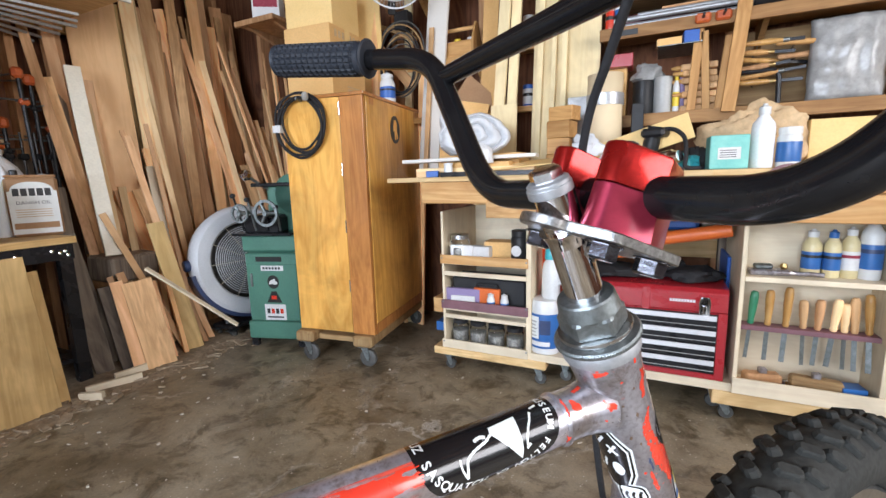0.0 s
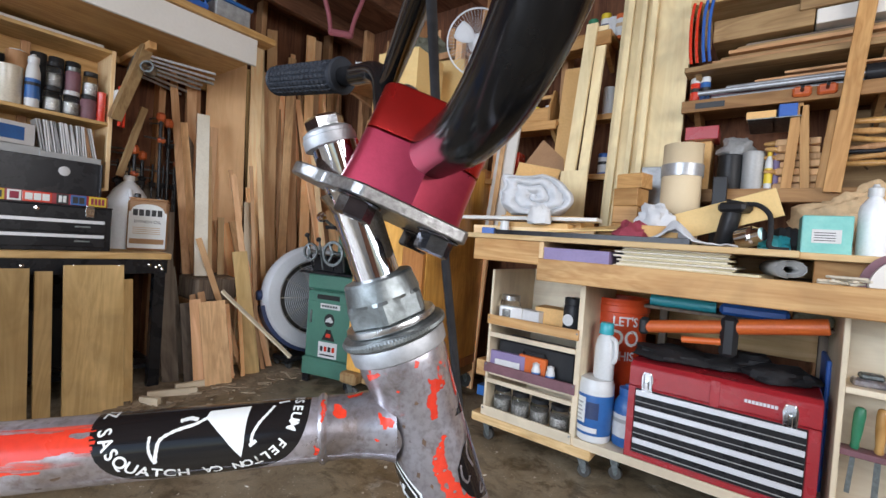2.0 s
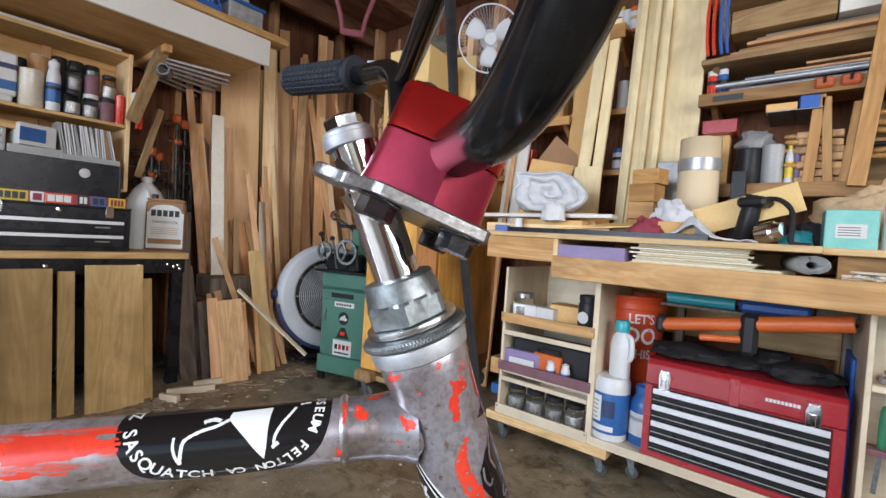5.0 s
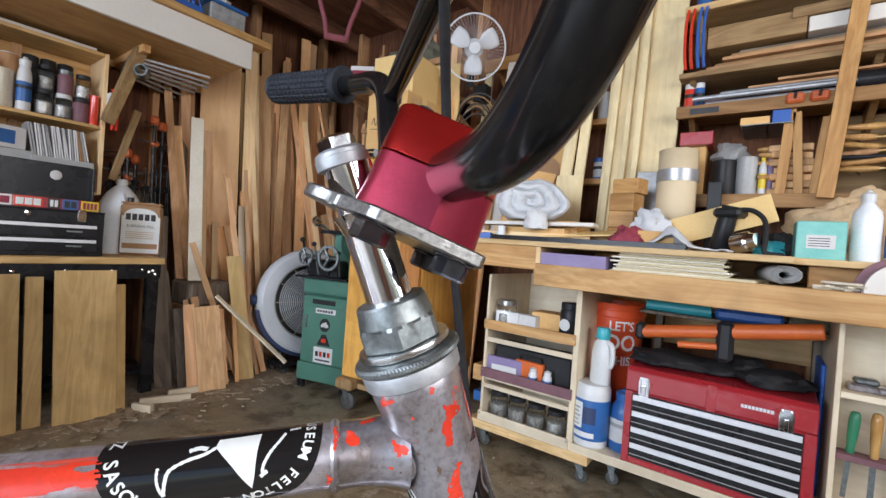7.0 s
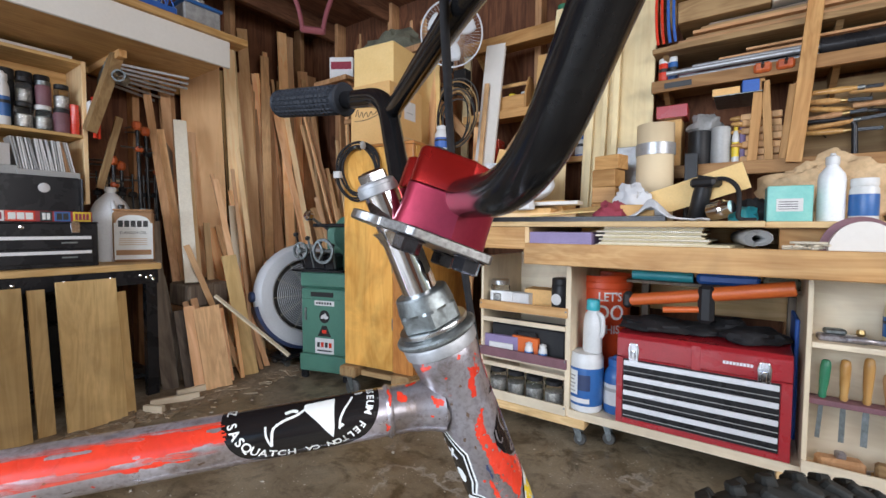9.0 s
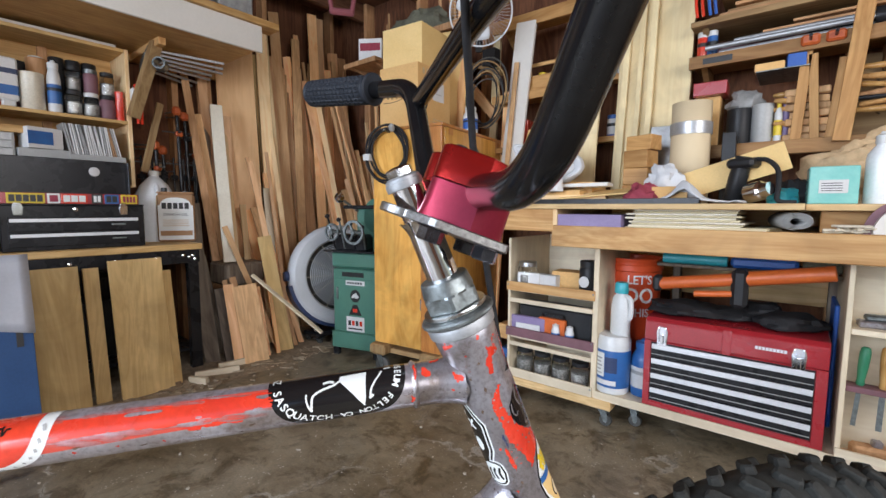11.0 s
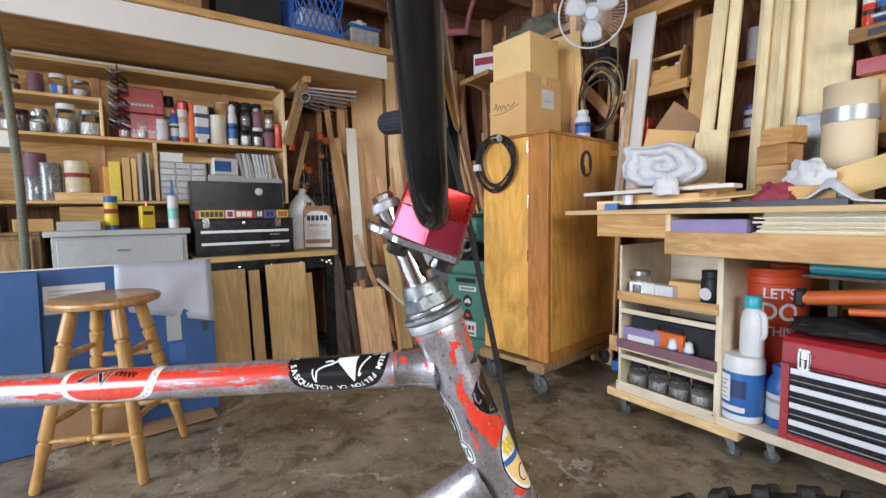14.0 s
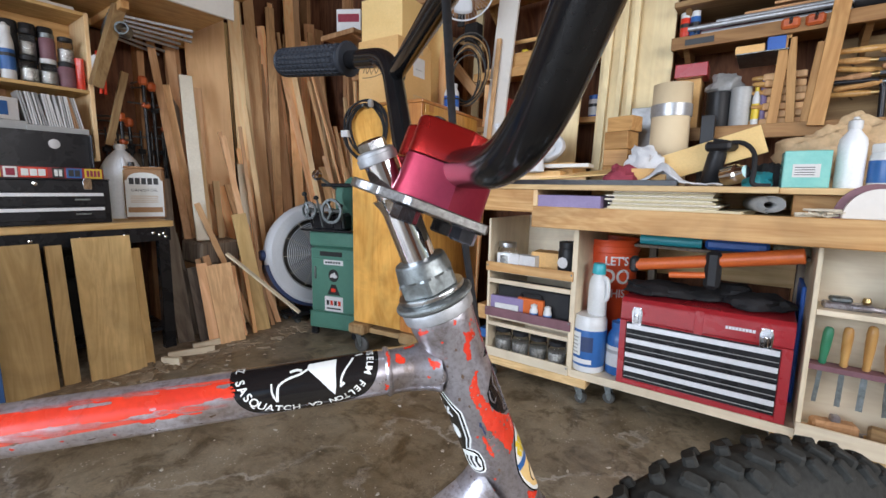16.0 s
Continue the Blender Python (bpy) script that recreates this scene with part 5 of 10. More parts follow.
for k in range(14):
    rr3 = random.Random(90 + k)
    part("paint_chip", wrap(dense(offs(blob(rr3.uniform(0.0008, 0.0022), rr3.uniform(0.0006, 0.0012), 60 + k, 10, 0.4), at_u(rr3.uniform(-0.1, 0.12)), rr3.uniform(0.020, 0.034)), 0.0001, 0.0006), TF, TRAD), "brown_dirt" if k % 2 else "red_paint", top_tube)

# ---- small things used all over the shop ----


def plank(name, size, material, m, label, category="board", group="", bevel=0.0015, bow=0.0):
    """A board, its long side along local z, standing on its end, with a slight bow."""
    w, d, h = size
    b = bmesh.new()
    nseg = 5
    prev = None
    rows = []
    for k in range(nseg + 1):
        z = h * k / nseg
        o = bow * 4 * (k / nseg) * (1 - k / nseg)
        rows.append([b.verts.new((x, y + o, z)) for x, y in ((-w / 2 + bevel, -d / 2), (w / 2 - bevel, -d / 2), (w / 2, -d / 2 + bevel), (w / 2, d / 2 - bevel), (w / 2 - bevel, d / 2), (-w / 2 + bevel, d / 2), (-w / 2, d / 2 - bevel), (-w / 2, -d / 2 + bevel))])
    for a, c in zip(rows, rows[1:]):
        for k in range(8):
            b.faces.new((a[k], a[(k + 1) % 8], c[(k + 1) % 8], c[k]))
    b.faces.new(rows[0][::-1])
    b.faces.new(rows[-1])
    return solo(name, b, material, m, label, category, group)


def jar(loc, r, h, label, lid="black_plastic", glassy="jar_glass", group="", fill=None):
    t = thing("jar", loc, 0, label, "jar", group)
    if glassy == "jar_glass":
        g = part("jar_body", lathe([(r * 0.9, 0), (r, 0.006), (r, h * 0.74), (r * 0.86, h * 0.83)], 20, None), "clear_glass", t, "clear glass", True)
        g.visible_shadow = False
        part("contents", lathe([(r * 0.86, 0.006), (r * 0.93, 0.010), (r * 0.93, h * 0.50), (r * 0.7, h * 0.55)], 16, None), "screws", t, "small metal parts", True)
    else:
        part("jar_body", lathe([(r * 0.9, 0), (r, 0.006), (r, h * 0.74), (r * 0.86, h * 0.83)], 20, None), glassy, t, "", True)
    part("lid", lathe([(r * 0.92, h * 0.82), (r * 0.95, h * 0.83), (r * 0.95, h * 0.985), (r * 0.88, h)], 20), lid, t, "", True)
    return t


def bottle(loc, r, h, material, cap, label, band=None, neck=0.45, group="", name="bottle", caph=0.16, rz=0.0):
    t = thing(name, loc, rz, label, name.replace("_", " "), group)
    part("bottle_body", lathe([(r * 0.92, 0), (r, 0.006), (r, h * 0.62), (r * 0.92, h * 0.70), (r * neck, h * (0.97 - caph)), (r * neck * 0.9, h * (1 - caph))], 20), material, t, "", True)
    part("cap", lathe([(r * neck * 1.12, h * (1 - caph) - 0.002), (r * neck * 1.12, h * (1 - caph * 0.35)), (r * neck * 0.55, h * (1 - caph * 0.2)), (r * neck * 0.4, h)], 16), cap, t, "", True)
    if band:
        part("paper_label", lathe([(r + 0.0006, h * 0.16), (r + 0.0008, h * 0.17), (r + 0.0008, h * 0.52), (r + 0.0006, h * 0.53)], 20, None, None, False), band, t, "printed label", True)
        part("label_stripe", lathe([(r + 0.0011, h * 0.40), (r + 0.0011, h * 0.46)], 20, None, None, False), ("ink", "rag_red", "navy", "plastic_grey")[int(r * 4000 + h * 900) % 4], t, "", True)
    return t


def tin(loc, r, h, material, label, band=None, lid="alloy", group="", name="tin"):
    t = thing(name, loc, 0, label, name.replace("_", " "), group)
    part("tin_body", lathe([(r, 0), (r * 1.02, 0.003), (r, 0.006), (r, h - 0.006), (r * 1.02, h - 0.003), (r * 0.97, h), (r * 0.93, h - 0.004)], 20), material, t, "", True)
    part("lid", lathe([(r * 0.93, h - 0.005), (r * 0.90, h - 0.001)], 20), lid, t, "", True)
    if band:
        part("paper_label", lathe([(r + 0.0006, h * 0.12), (r + 0.0008, h * 0.13), (r + 0.0008, h * 0.8), (r + 0.0006, h * 0.81)], 20, None, None, False), band, t, "printed label", True)
        part("label_stripe", lathe([(r + 0.0011, h * 0.48), (r + 0.0011, h * 0.62)], 20, None, None, False), ("ink", "rag_red", "navy", "kraft")[int(r * 4000 + h * 900) % 4], t, "", True)
    return t


def carton(loc, size, material, label, rz=0.0, name="box", category="box", group="", bevel=0.002, tape=False):
    w, d, h = size
    if not tape:
        return solo(name, box((-w / 2, -d / 2, 0), (w / 2, d / 2, h), bevel), material, pose(*loc, 0, 0, rz), label, category, group)
    t = thing(name, loc, rz, label, category, group)
    part("carton_body", box((-w / 2, -d / 2, 0), (w / 2, d / 2, h), bevel), material, t)
    for s in (-1, 1):
        part("flap", box((-w / 2 + 0.002, 0.001 if s > 0 else -d / 2 + 0.002, h), (w / 2 - 0.002, d / 2 - 0.002 if s > 0 else -0.001, h + 0.003), 0.0008), material, t)
    part("tape", box((-w / 2 - 0.0008, -0.022, h - 0.05), (w / 2 + 0.0008, 0.022, h + 0.0036), 0.0003), "manila", t, "brown packing tape")
    return t


def caster(parent, x, y, top, r=0.026):
    """A swivel caster under a thing, in its frame, from the given height down to the floor."""
    part("caster_plate", box((x - 0.03, y - 0.03, top - 0.004), (x + 0.03, y + 0.03, top), 0.001), "zinc", parent)
    for s in (-1, 1):
        part("caster_fork", prism([(-0.02, top - 0.004), (0.02, top - 0.004), (0.028, r * 1.2), (0.022, r * 0.7), (0.012, r * 0.75)], 0, 0.0025, None, Matrix.Translation((x, y + s * 0.015, 0)) @ Matrix(((1, 0, 0, 0), (0, 0, 1, -0.00125), (0, 1, 0, 0), (0, 0, 0, 1)))), "zinc", parent)
    part("caster_wheel", lathe([(r * 0.55, -0.012), (r * 0.9, -0.0115), (r, -0.008), (r, 0.008), (r * 0.9, 0.0115), (r * 0.55, 0.012)], 22, None, Matrix.Translation((x + 0.016, y, r)) @ pose(0, 0, 0, 90)), "caster_grey", parent, "grey rubber caster wheel", True)


# ---- workbench ----
BT = 0.948
wb = thing("workbench", (-0.9, 1.74, 0), 0, "long wooden workbench with pine top and papers under it", "workbench")
part("bench_top", box((-0.17, 0.012, BT - 0.020), (1.10, 0.90, BT), 0.002), "pine_x", wb)
part("bench_top", box((1.102, 0.100, BT - 0.021), (2.75, 0.90, BT - 0.0008), 0.002), "pine_x", wb)
part("upper_apron", box((0.0, 0.02, 0.835), (0.305, 0.042, BT - 0.021), 0.002), "fir_x", wb)
part("upper_apron", box((1.14, 0.16, 0.858), (2.7, 0.18, BT - 0.022), 0.002), "amber_x", wb)
part("bench_rail", box((0.30, 0.022, 0.775), (2.75, 0.052, 0.861), 0.003), "fir_x", wb, "thick fir front rail with knots and wavy grain")
part("lower_shelf", box((0.30, 0.055, 0.842), (2.7, 0.86, 0.856), 0.001), "pine_x", wb)
part("divider", box((0.304, 0.022, 0.862), (0.322, 0.7, BT - 0.021), 0.001), "pine", wb)
for x, y in ((0.06, 0.82), (1.9, 0.82), (2.68, 0.1), (2.68, 0.82)):
    part("leg", box((x, y, 0), (x + 0.07, y + 0.05, BT - 0.0215), 0.003), "fir", wb)
part("back_board", box((-0.1, 0.88, 0.5), (2.7, 0.895, BT - 0.0215), 0.001), "pine_x", wb)

# papers and rolls on the shelf under the top
carton((-0.455, 1.90, 0.857), (0.25, 0.26, 0.050), "purple", "thin purple cardboard box on the under-bench shelf", 1, "box")

rnd = random.Random(41)
for k in range(10):
    carton((-0.135 + rnd.uniform(-0.018, 0.018), 1.925 + rnd.uniform(-0.008, 0.008), 0.857 + 0.0072 * k), (0.37 - 0.02 * (k // 4) - rnd.uniform(0, 0.03), 0.26, 0.0070), ("newsprint", "ivory", "newsprint", "tin_cream")[k % 4], "yellowed manual in a stack on the under-bench shelf", rnd.uniform(-3, 3), "manual", "booklet", "stack of manuals")
carton((0.03, 1.90, 0.857), (0.20, 0.22, 0.012), "newsprint", "yellowed manual on the under-bench shelf", -9, "manual", "booklet", "stack of manuals")
b = bmesh.new()
path = [((0.012 + 0.0022 * k / 6) * math.cos(k * 0.52), 0, 0.034 + (0.012 + 0.0022 * k / 6) * math.sin(k * 0.52)) for k in range(46)]
prev = None
for p in path:
    row = [b.verts.new((p[0] * 1.5, y, p[2])) for y in (-0.005, 0.20)]
    if prev:
        b.faces.new((prev[0], prev[1], row[1], row[0]))
    prev = row
rolled = solo("sandpaper_roll", b, "plastic_grey", pose(0.185, 1.80, 0.860, 0, 0, 12), "rolled grey abrasive cloth lying on the shelf", "sandpaper roll", "", "", True)
sol = rolled.modifiers.new("thick", "SOLIDIFY")
sol.thickness = 0.0015
cord = thing("cord", (0.30, 1.82, 0.858), 0, "loose bundle of pale cord on the shelf", "cord")
rnd = random.Random(2)
for k in range(7):
    part("cord_loop", sweep(smooth_path([(rnd.uniform(-0.06, 0.06), rnd.uniform(-0.03, 0.05), 0.006 + 0.003 * k) for _ in range(5)], 6), 0.004, 6), "tin_cream", cord, "", True)
solo("paper_plate", prism([(0.080 * math.cos(math.pi * k / 24), 0.088 * math.sin(math.pi * k / 24)) for k in range(25)], 0, 0.02, None, None, 0.003), "white_paint", pose(0.430, 1.828, 0.857, 86, 0, 4), "half round white disc standing on the shelf", "disc")
solo("paper_plate", prism([(0.094 * math.cos(math.pi * k / 24), 0.104 * math.sin(math.pi * k / 24)) for k in range(25)], 0, 0.004, None, None, 0.001), "maroon", pose(0.424, 1.834, 0.857, 86, 0, 4), "dusky pink half round disc behind a white one", "disc")

# ---- left rolling cart with open shelves ----
cart = thing("rolling_cart", (-0.89, 1.88, 0), 0, "birch plywood rolling cart with three open shelves", "cart")
part("cart_base", box((-0.03, -0.008, 0.090), (0.52, 0.50, 0.128), 0.003), "pine_x", cart)
for x0, x1 in ((0.022, 0.034), (0.430, 0.452)):
    part("side_panel", box((x0, 0.0, 0.129), (x1, 0.42, 0.790), 0.0015), "birch", cart)
part("back_panel", box((0.036, 0.405, 0.129), (0.428, 0.415, 0.79), 0.001), "birch_x", cart)
for z in (0.130, 0.315, 0.540):
    part("shelf", box((0.036, 0.006, z), (0.428, 0.404, z + 0.014), 0.001), "birch_x", cart)
for z, mt in ((0.130, "birch_x"), (0.327, "maroon"), (0.545, "fir_x")):
    part("shelf_lip", box((0.018, -0.010, z), (0.440, -0.0005, z + 0.042), 0.0015), mt, cart)
part("top_lip", box((0.036, -0.008, 0.352 - 0.005), (0.428, 0.0, 0.352 + 0.004), 0.001), "birch_x", cart)
part("cross_strip", box((0.034, -0.0045, 0.488), (0.43, 0.008, 0.508), 0.001), "birch_x", cart)
part("cross_strip", box((0.034, -0.0045, 0.280), (0.43, 0.008, 0.298), 0.001), "birch_x", cart)
part("side_block", box((-0.03, 0.004, 0.300), (0.018, 0.10, 0.37), 0.002), "fir_x", cart)
part("side_box", box((-0.028, 0.02, 0.20), (0.018, 0.10, 0.245), 0.002), "label_blue", cart, "small blue box fixed on the side")
for x, y in ((0.02, 0.05), (0.47, 0.05), (0.02, 0.44), (0.47, 0.44)):
    caster(cart, x, y, 0.090)
for z in (0.15, 0.35, 0.56):
    for x in (0.028, 0.434):
        part("screw", lathe([(0.004, 0), (0.004, 0.002), (0, 0.003)], 8, None, pose(x, -0.010, z + 0.012, 90)), "zinc", cart)
CX, CY = -0.89, 1.88
for k in range(4):
    jar((CX + 0.085 + k * 0.092, CY + 0.065, 0.1445), 0.040, 0.118 - 0.004 * k, "glass jar of screws with a black lid in the cart", "black_plastic", "jar_glass", "jars of screws")
jar((CX + 0.095, CY + 0.055, 0.5545), 0.045, 0.125, "glass jar with a grey lid and paper label", "alloy", "jar_glass")
carton((CX + 0.115, CY + 0.035, 0.5545), (0.11, 0.03, 0.075), "paper", "white card carton standing in the cart", 4)
carton((CX + 0.20, CY + 0.055, 0.5545), (0.10, 0.05, 0.072), "paper", "white card carton with printed lines", -3)
carton((CX + 0.28, CY + 0.12, 0.5545), (0.14, 0.10, 0.09), "cardboard", "small brown cardboard box in the cart", 2)
dj = jar((CX + 0.385, CY + 0.07, 0.5545), 0.042, 0.15, "dark glass jar with a black lid and round label", "black_plastic", "black_plastic")
part("paper_label", lathe([(0.0, 0), (0.024, 0), (0.024, 0.0006), (0.013, 0.0006), (0.013, 0.0008), (0, 0.0008)], 24), "paper", dj, "round white paper label", False, pose(-0.007, -0.044, 0.0605, 90, 0, -8))
case = thing("case", (CX + 0.235, CY + 0.11, 0.3295), 0, "black hard plastic tool case standing on the shelf", "case")
part("case_body", box((-0.185, -0.06, 0), (0.185, 0.06, 0.150), 0.014), "black_plastic", case)
part("case_handle", sweep(filleted([(-0.05, -0.062, 0.10), (-0.05, -0.075, 0.12), (0.05, -0.075, 0.12), (0.05, -0.062, 0.10)], 0.01, 4), 0.005, 8), "black_plastic", case)
carton((CX + 0.115, CY + 0.034, 0.3295), (0.17, 0.022, 0.092), "purple", "lilac flat box on the cart shelf", 4)
carton((CX + 0.12, CY + 0.017, 0.3295), (0.12, 0.006, 0.060), "paper", "white paper packet on the cart shelf", 4)
carton((CX + 0.235, CY + 0.038, 0.3295), (0.13, 0.02, 0.100), "orange_plastic", "orange red flat package on the shelf", -3)
for dx in (0.26, 0.325):
    bottle((CX + dx, CY + 0.018, 0.3295), 0.019, 0.085, "plastic_white", "plastic_white", "small white plastic bottle on the shelf", "label_blue", 0.7)

# ---- middle dolly with the tool chest ----
mid = thing("rolling_platform", (-0.44, 1.885, 0), 0, "low plywood rolling platform under the bench", "platform")
part("deck", box((0.0, 0.0, 0.128), (0.765, 0.50, 0.158), 0.003), "birch_x", mid)
part("edge_strip", box((-0.0, -0.006, 0.126), (0.765, -0.0005, 0.160), 0.001), "birch_x", mid)
for x, y in ((0.12, 0.42), (0.70, 0.42), (0.12, 0.12), (0.70, 0.12)):
    caster(mid, x, y, 0.128)

chest = thing("tool_chest", (-0.253, 1.888, 0.1585), 0, "red steel tool chest with four black drawers", "tool chest")
W, D, HT = 0.545, 0.30, 0.352
part("chest_body", box((0, 0.004, 0), (W, D, 0.262), 0.004), "toolbox_red", chest)
part("drawer_frame", box((0.0, 0.0, 0.0), (0.024, 0.006, 0.262), 0.001), "toolbox_red", chest)
part("drawer_frame", box((W - 0.030, 0.0, 0.0), (W, 0.006, 0.262), 0.001), "toolbox_red", chest)
part("drawer_frame", box((0.024, 0.0, 0.0), (W - 0.03, 0.006, 0.020), 0.001), "toolbox_red", chest)
b = prism([(0.0, 0.264), (0.0, 0.335), (0.016, 0.352), (0.28, 0.360), (D, 0.350), (D, 0.264)], 0, W, None, Matrix(((0, 0, 1, 0), (1, 0, 0, 0), (0, 1, 0, 0), (0, 0, 0, 1))), 0.003)
part("lid", b, "toolbox_red", chest)
for k in range(4):
    z0 = 0.024 + k * 0.0585
    dr = part("drawer", box((0.026, -0.004, z0), (W - 0.032, 0.004, z0 + 0.0575), 0.0012), "black_steel", chest, "black enamelled drawer")
    part("drawer_rail", box((0.028, -0.0085, z0 + 0.033), (W - 0.034, -0.0035, z0 + 0.0525), 0.0015), "silver_strip", dr, "silver full-width drawer pull")
    part("drawer_groove", box((0.028, -0.0055, z0 + 0.010), (W - 0.034, -0.0035, z0 + 0.013), 0.0008), "plastic_grey", dr)
for x in (0.062, W - 0.075):
    lt = part("latch", prism([(-0.017, 0.25), (0.017, 0.25), (0.020, 0.30), (0.014, 0.322), (-0.014, 0.322), (-0.020, 0.30)], 0, 0.005, None, Matrix.Translation((x, -0.001, 0)) @ Matrix(((1, 0, 0, 0), (0, 0, -1, 0), (0, 1, 0, 0), (0, 0, 0, 1))), 0.0015), "chrome", chest, "chromed draw latch")
    for s in (-1, 1):
        part("latch_arm", box((x + s * 0.012 - 0.003, -0.011, 0.262), (x + s * 0.012 + 0.003, -0.006, 0.318), 0.001), "chrome", lt)
    part("latch_tongue", box((x - 0.006, -0.013, 0.255), (x + 0.006, -0.006, 0.290), 0.002), "chrome", lt)
for k in range(9):
    part("name_bar", box((0.352 + k * 0.0098, -0.0022, 0.297), (0.360 + k * 0.0098, -0.0003, 0.308), 0.0004), "silver_strip", chest)
part("lid_strap", box((W * 0.5 - 0.016, -0.0015, 0.255), (W * 0.5 + 0.012, 0.0005, 0.345), 0.001), "toolbox_red", chest)
# bags and gloves on the chest
rnd = random.Random(9)


def lump(name, loc, size, material, label, category, seed, rz=0.0, fold=0.35, group="", n=28):
    """A soft crumpled heap that rests on its base."""
    b = bmesh.new()
    bmesh.ops.create_uvsphere(b, u_segments=n, v_segments=n // 2, radius=1.0)
    for v in b.verts:
        p = v.co.copy()
        k = 1 + fold * noise.noise(p * 1.6 + Vector((seed, 0, 0))) + 0.5 * fold * noise.noise(p * 4.0 + Vector((0, seed, 0))) + 0.22 * fold * noise.noise(p * 9.0 + Vector((0, 0, seed)))
        p *= k
        v.co = (p.x * size[0], p.y * size[1], max(0.0, (p.z + 0.55) * size[2] / 1.5))
    return solo(name, b, material, pose(*loc, 0, 0, rz), label, category, group, "", True)


lump("tool_bag", (-0.15, 2.03, 0.516), (0.135, 0.10, 0.048), "black_rubber", "crumpled black fabric bag on the tool chest", "bag", 1)
lump("tool_bag", (0.02, 2.06, 0.518), (0.10, 0.09, 0.034), "black_rubber", "black fabric bag on the tool chest", "bag", 4, 20)
lump("glove", (0.19, 2.03, 0.516), (0.10, 0.08, 0.050), "black_rubber", "dark work glove lying on the tool chest", "glove", 7, 40)
lump("glove", (0.10, 2.10, 0.516), (0.08, 0.08, 0.060), "black_rubber", "dark grey work glove lying on the tool chest", "glove", 12, 10)
# jugs and bucket
b = thing("plastic_tub", (-0.388, 1.945, 0.1585), 0, "white plastic tub with a blue label", "tub")
part("tub_body", lathe([(0.060, 0), (0.066, 0.006), (0.069, 0.20), (0.069, 0.225), (0.064, 0.232), (0.063, 0.245)], 32), "plastic_white", b, "", True)
part("paper_label", lathe([(0.0672, 0.03), (0.0678, 0.032), (0.0700, 0.185), (0.0696, 0.187)], 32, None, None, False), "label_blue", b, "blue printed label", True)
def arc_patch(r, a0, a1, z0, z1, thick=0.0006):
    """A curved label piece on a round vessel; angles in degrees from the side that faces -y."""
    o = bmesh.new()
    prev2 = None
    for i in range(9):
        a = radians(a0 + (a1 - a0) * i / 8)
        row = [o.verts.new(((r + h2) * math.sin(a), -(r + h2) * math.cos(a), z3)) for h2, z3 in ((0, z0), (thick, z0), (thick, z1), (0, z1))]
        if prev2:
            for j in range(4):
                o.faces.new((prev2[j], prev2[(j + 1) % 4], row[(j + 1) % 4], row[j]))
        prev2 = row
    return o


part("label_panel", arc_patch(0.0700, -58, -12, 0.075, 0.175), "decal_white", b, "white printed panel")
for k in range(5):
    part("label_bar", arc_patch(0.0708, -52, -20 - 4 * (k % 2), 0.085 + 0.016 * k, 0.091 + 0.016 * k), "plastic_grey", b)
part("label_panel", arc_patch(0.0700, -10, 30, 0.095, 0.160), "navy", b)
part("label_panel", arc_patch(0.0700, -55, 28, 0.042, 0.062), "paper", b)
b = thing("detergent_bottle", (-0.368, 1.955, 0.4038), -25, "white detergent bottle with a teal cap", "bottle")
bm = lathe([(0.040, 0), (0.044, 0.008), (0.043, 0.12), (0.036, 0.155), (0.024, 0.172), (0.022, 0.180)], 24)
for v in bm.verts:
    v.co.y *= 0.72
part("bottle_body", bm, "plastic_white", b, "", True)
part("handle", sweep(smooth_path([(0.026, 0, 0.165), (0.046, 0, 0.155), (0.052, 0, 0.12), (0.050, 0, 0.085), (0.040, 0, 0.07)], 5), 0.010, 10), "plastic_white", b, "", True)
part("cap", lathe([(0.027, 0.176), (0.028, 0.179), (0.026, 0.215), (0.022, 0.221)], 24), "teal", b, "teal screw cap", True)
bottle((-0.275, 1.985, 0.1585), 0.05, 0.235, "label_blue", "label_blue", "blue plastic jug behind the tub", "paper", 0.6)
bk = thing("bucket", (-0.395, 2.20, 0.1585), 0, "bright orange plastic bucket with white lettering", "bucket")
part("bucket_body", lathe([(0.125, 0), (0.128, 0.01), (0.149, 0.50), (0.150, 0.525), (0.156, 0.530), (0.156, 0.555), (0.152, 0.560), (0.152, 0.575), (0.155, 0.580), (0.152, 0.588), (0.144, 0.585), (0.138, 0.03), (0, 0.03)], 48), "bucket_orange", bk, "", True)


def round_text(words, size, r0, ang, z):
    b = lettering(words, size, size * 0.02)
    wd = max(v.co.x for v in b.verts)
    for v in b.verts:
        a = radians(ang) + (v.co.x - wd / 2) / r0
        v.co = (r0 * math.sin(a), -r0 * math.cos(a), z + v.co.y)
    return b


part("lettering", round_text("LET'S", 0.058, 0.1502, 30, 0.470), "decal_white", bk)
part("lettering", round_text("DO", 0.098, 0.1482, 30, 0.382), "decal_white", bk)
part("lettering", round_text("THIS", 0.055, 0.1440, 30, 0.315), "decal_white", bk)
bk.scale = (0.82, 0.82, 0.94)
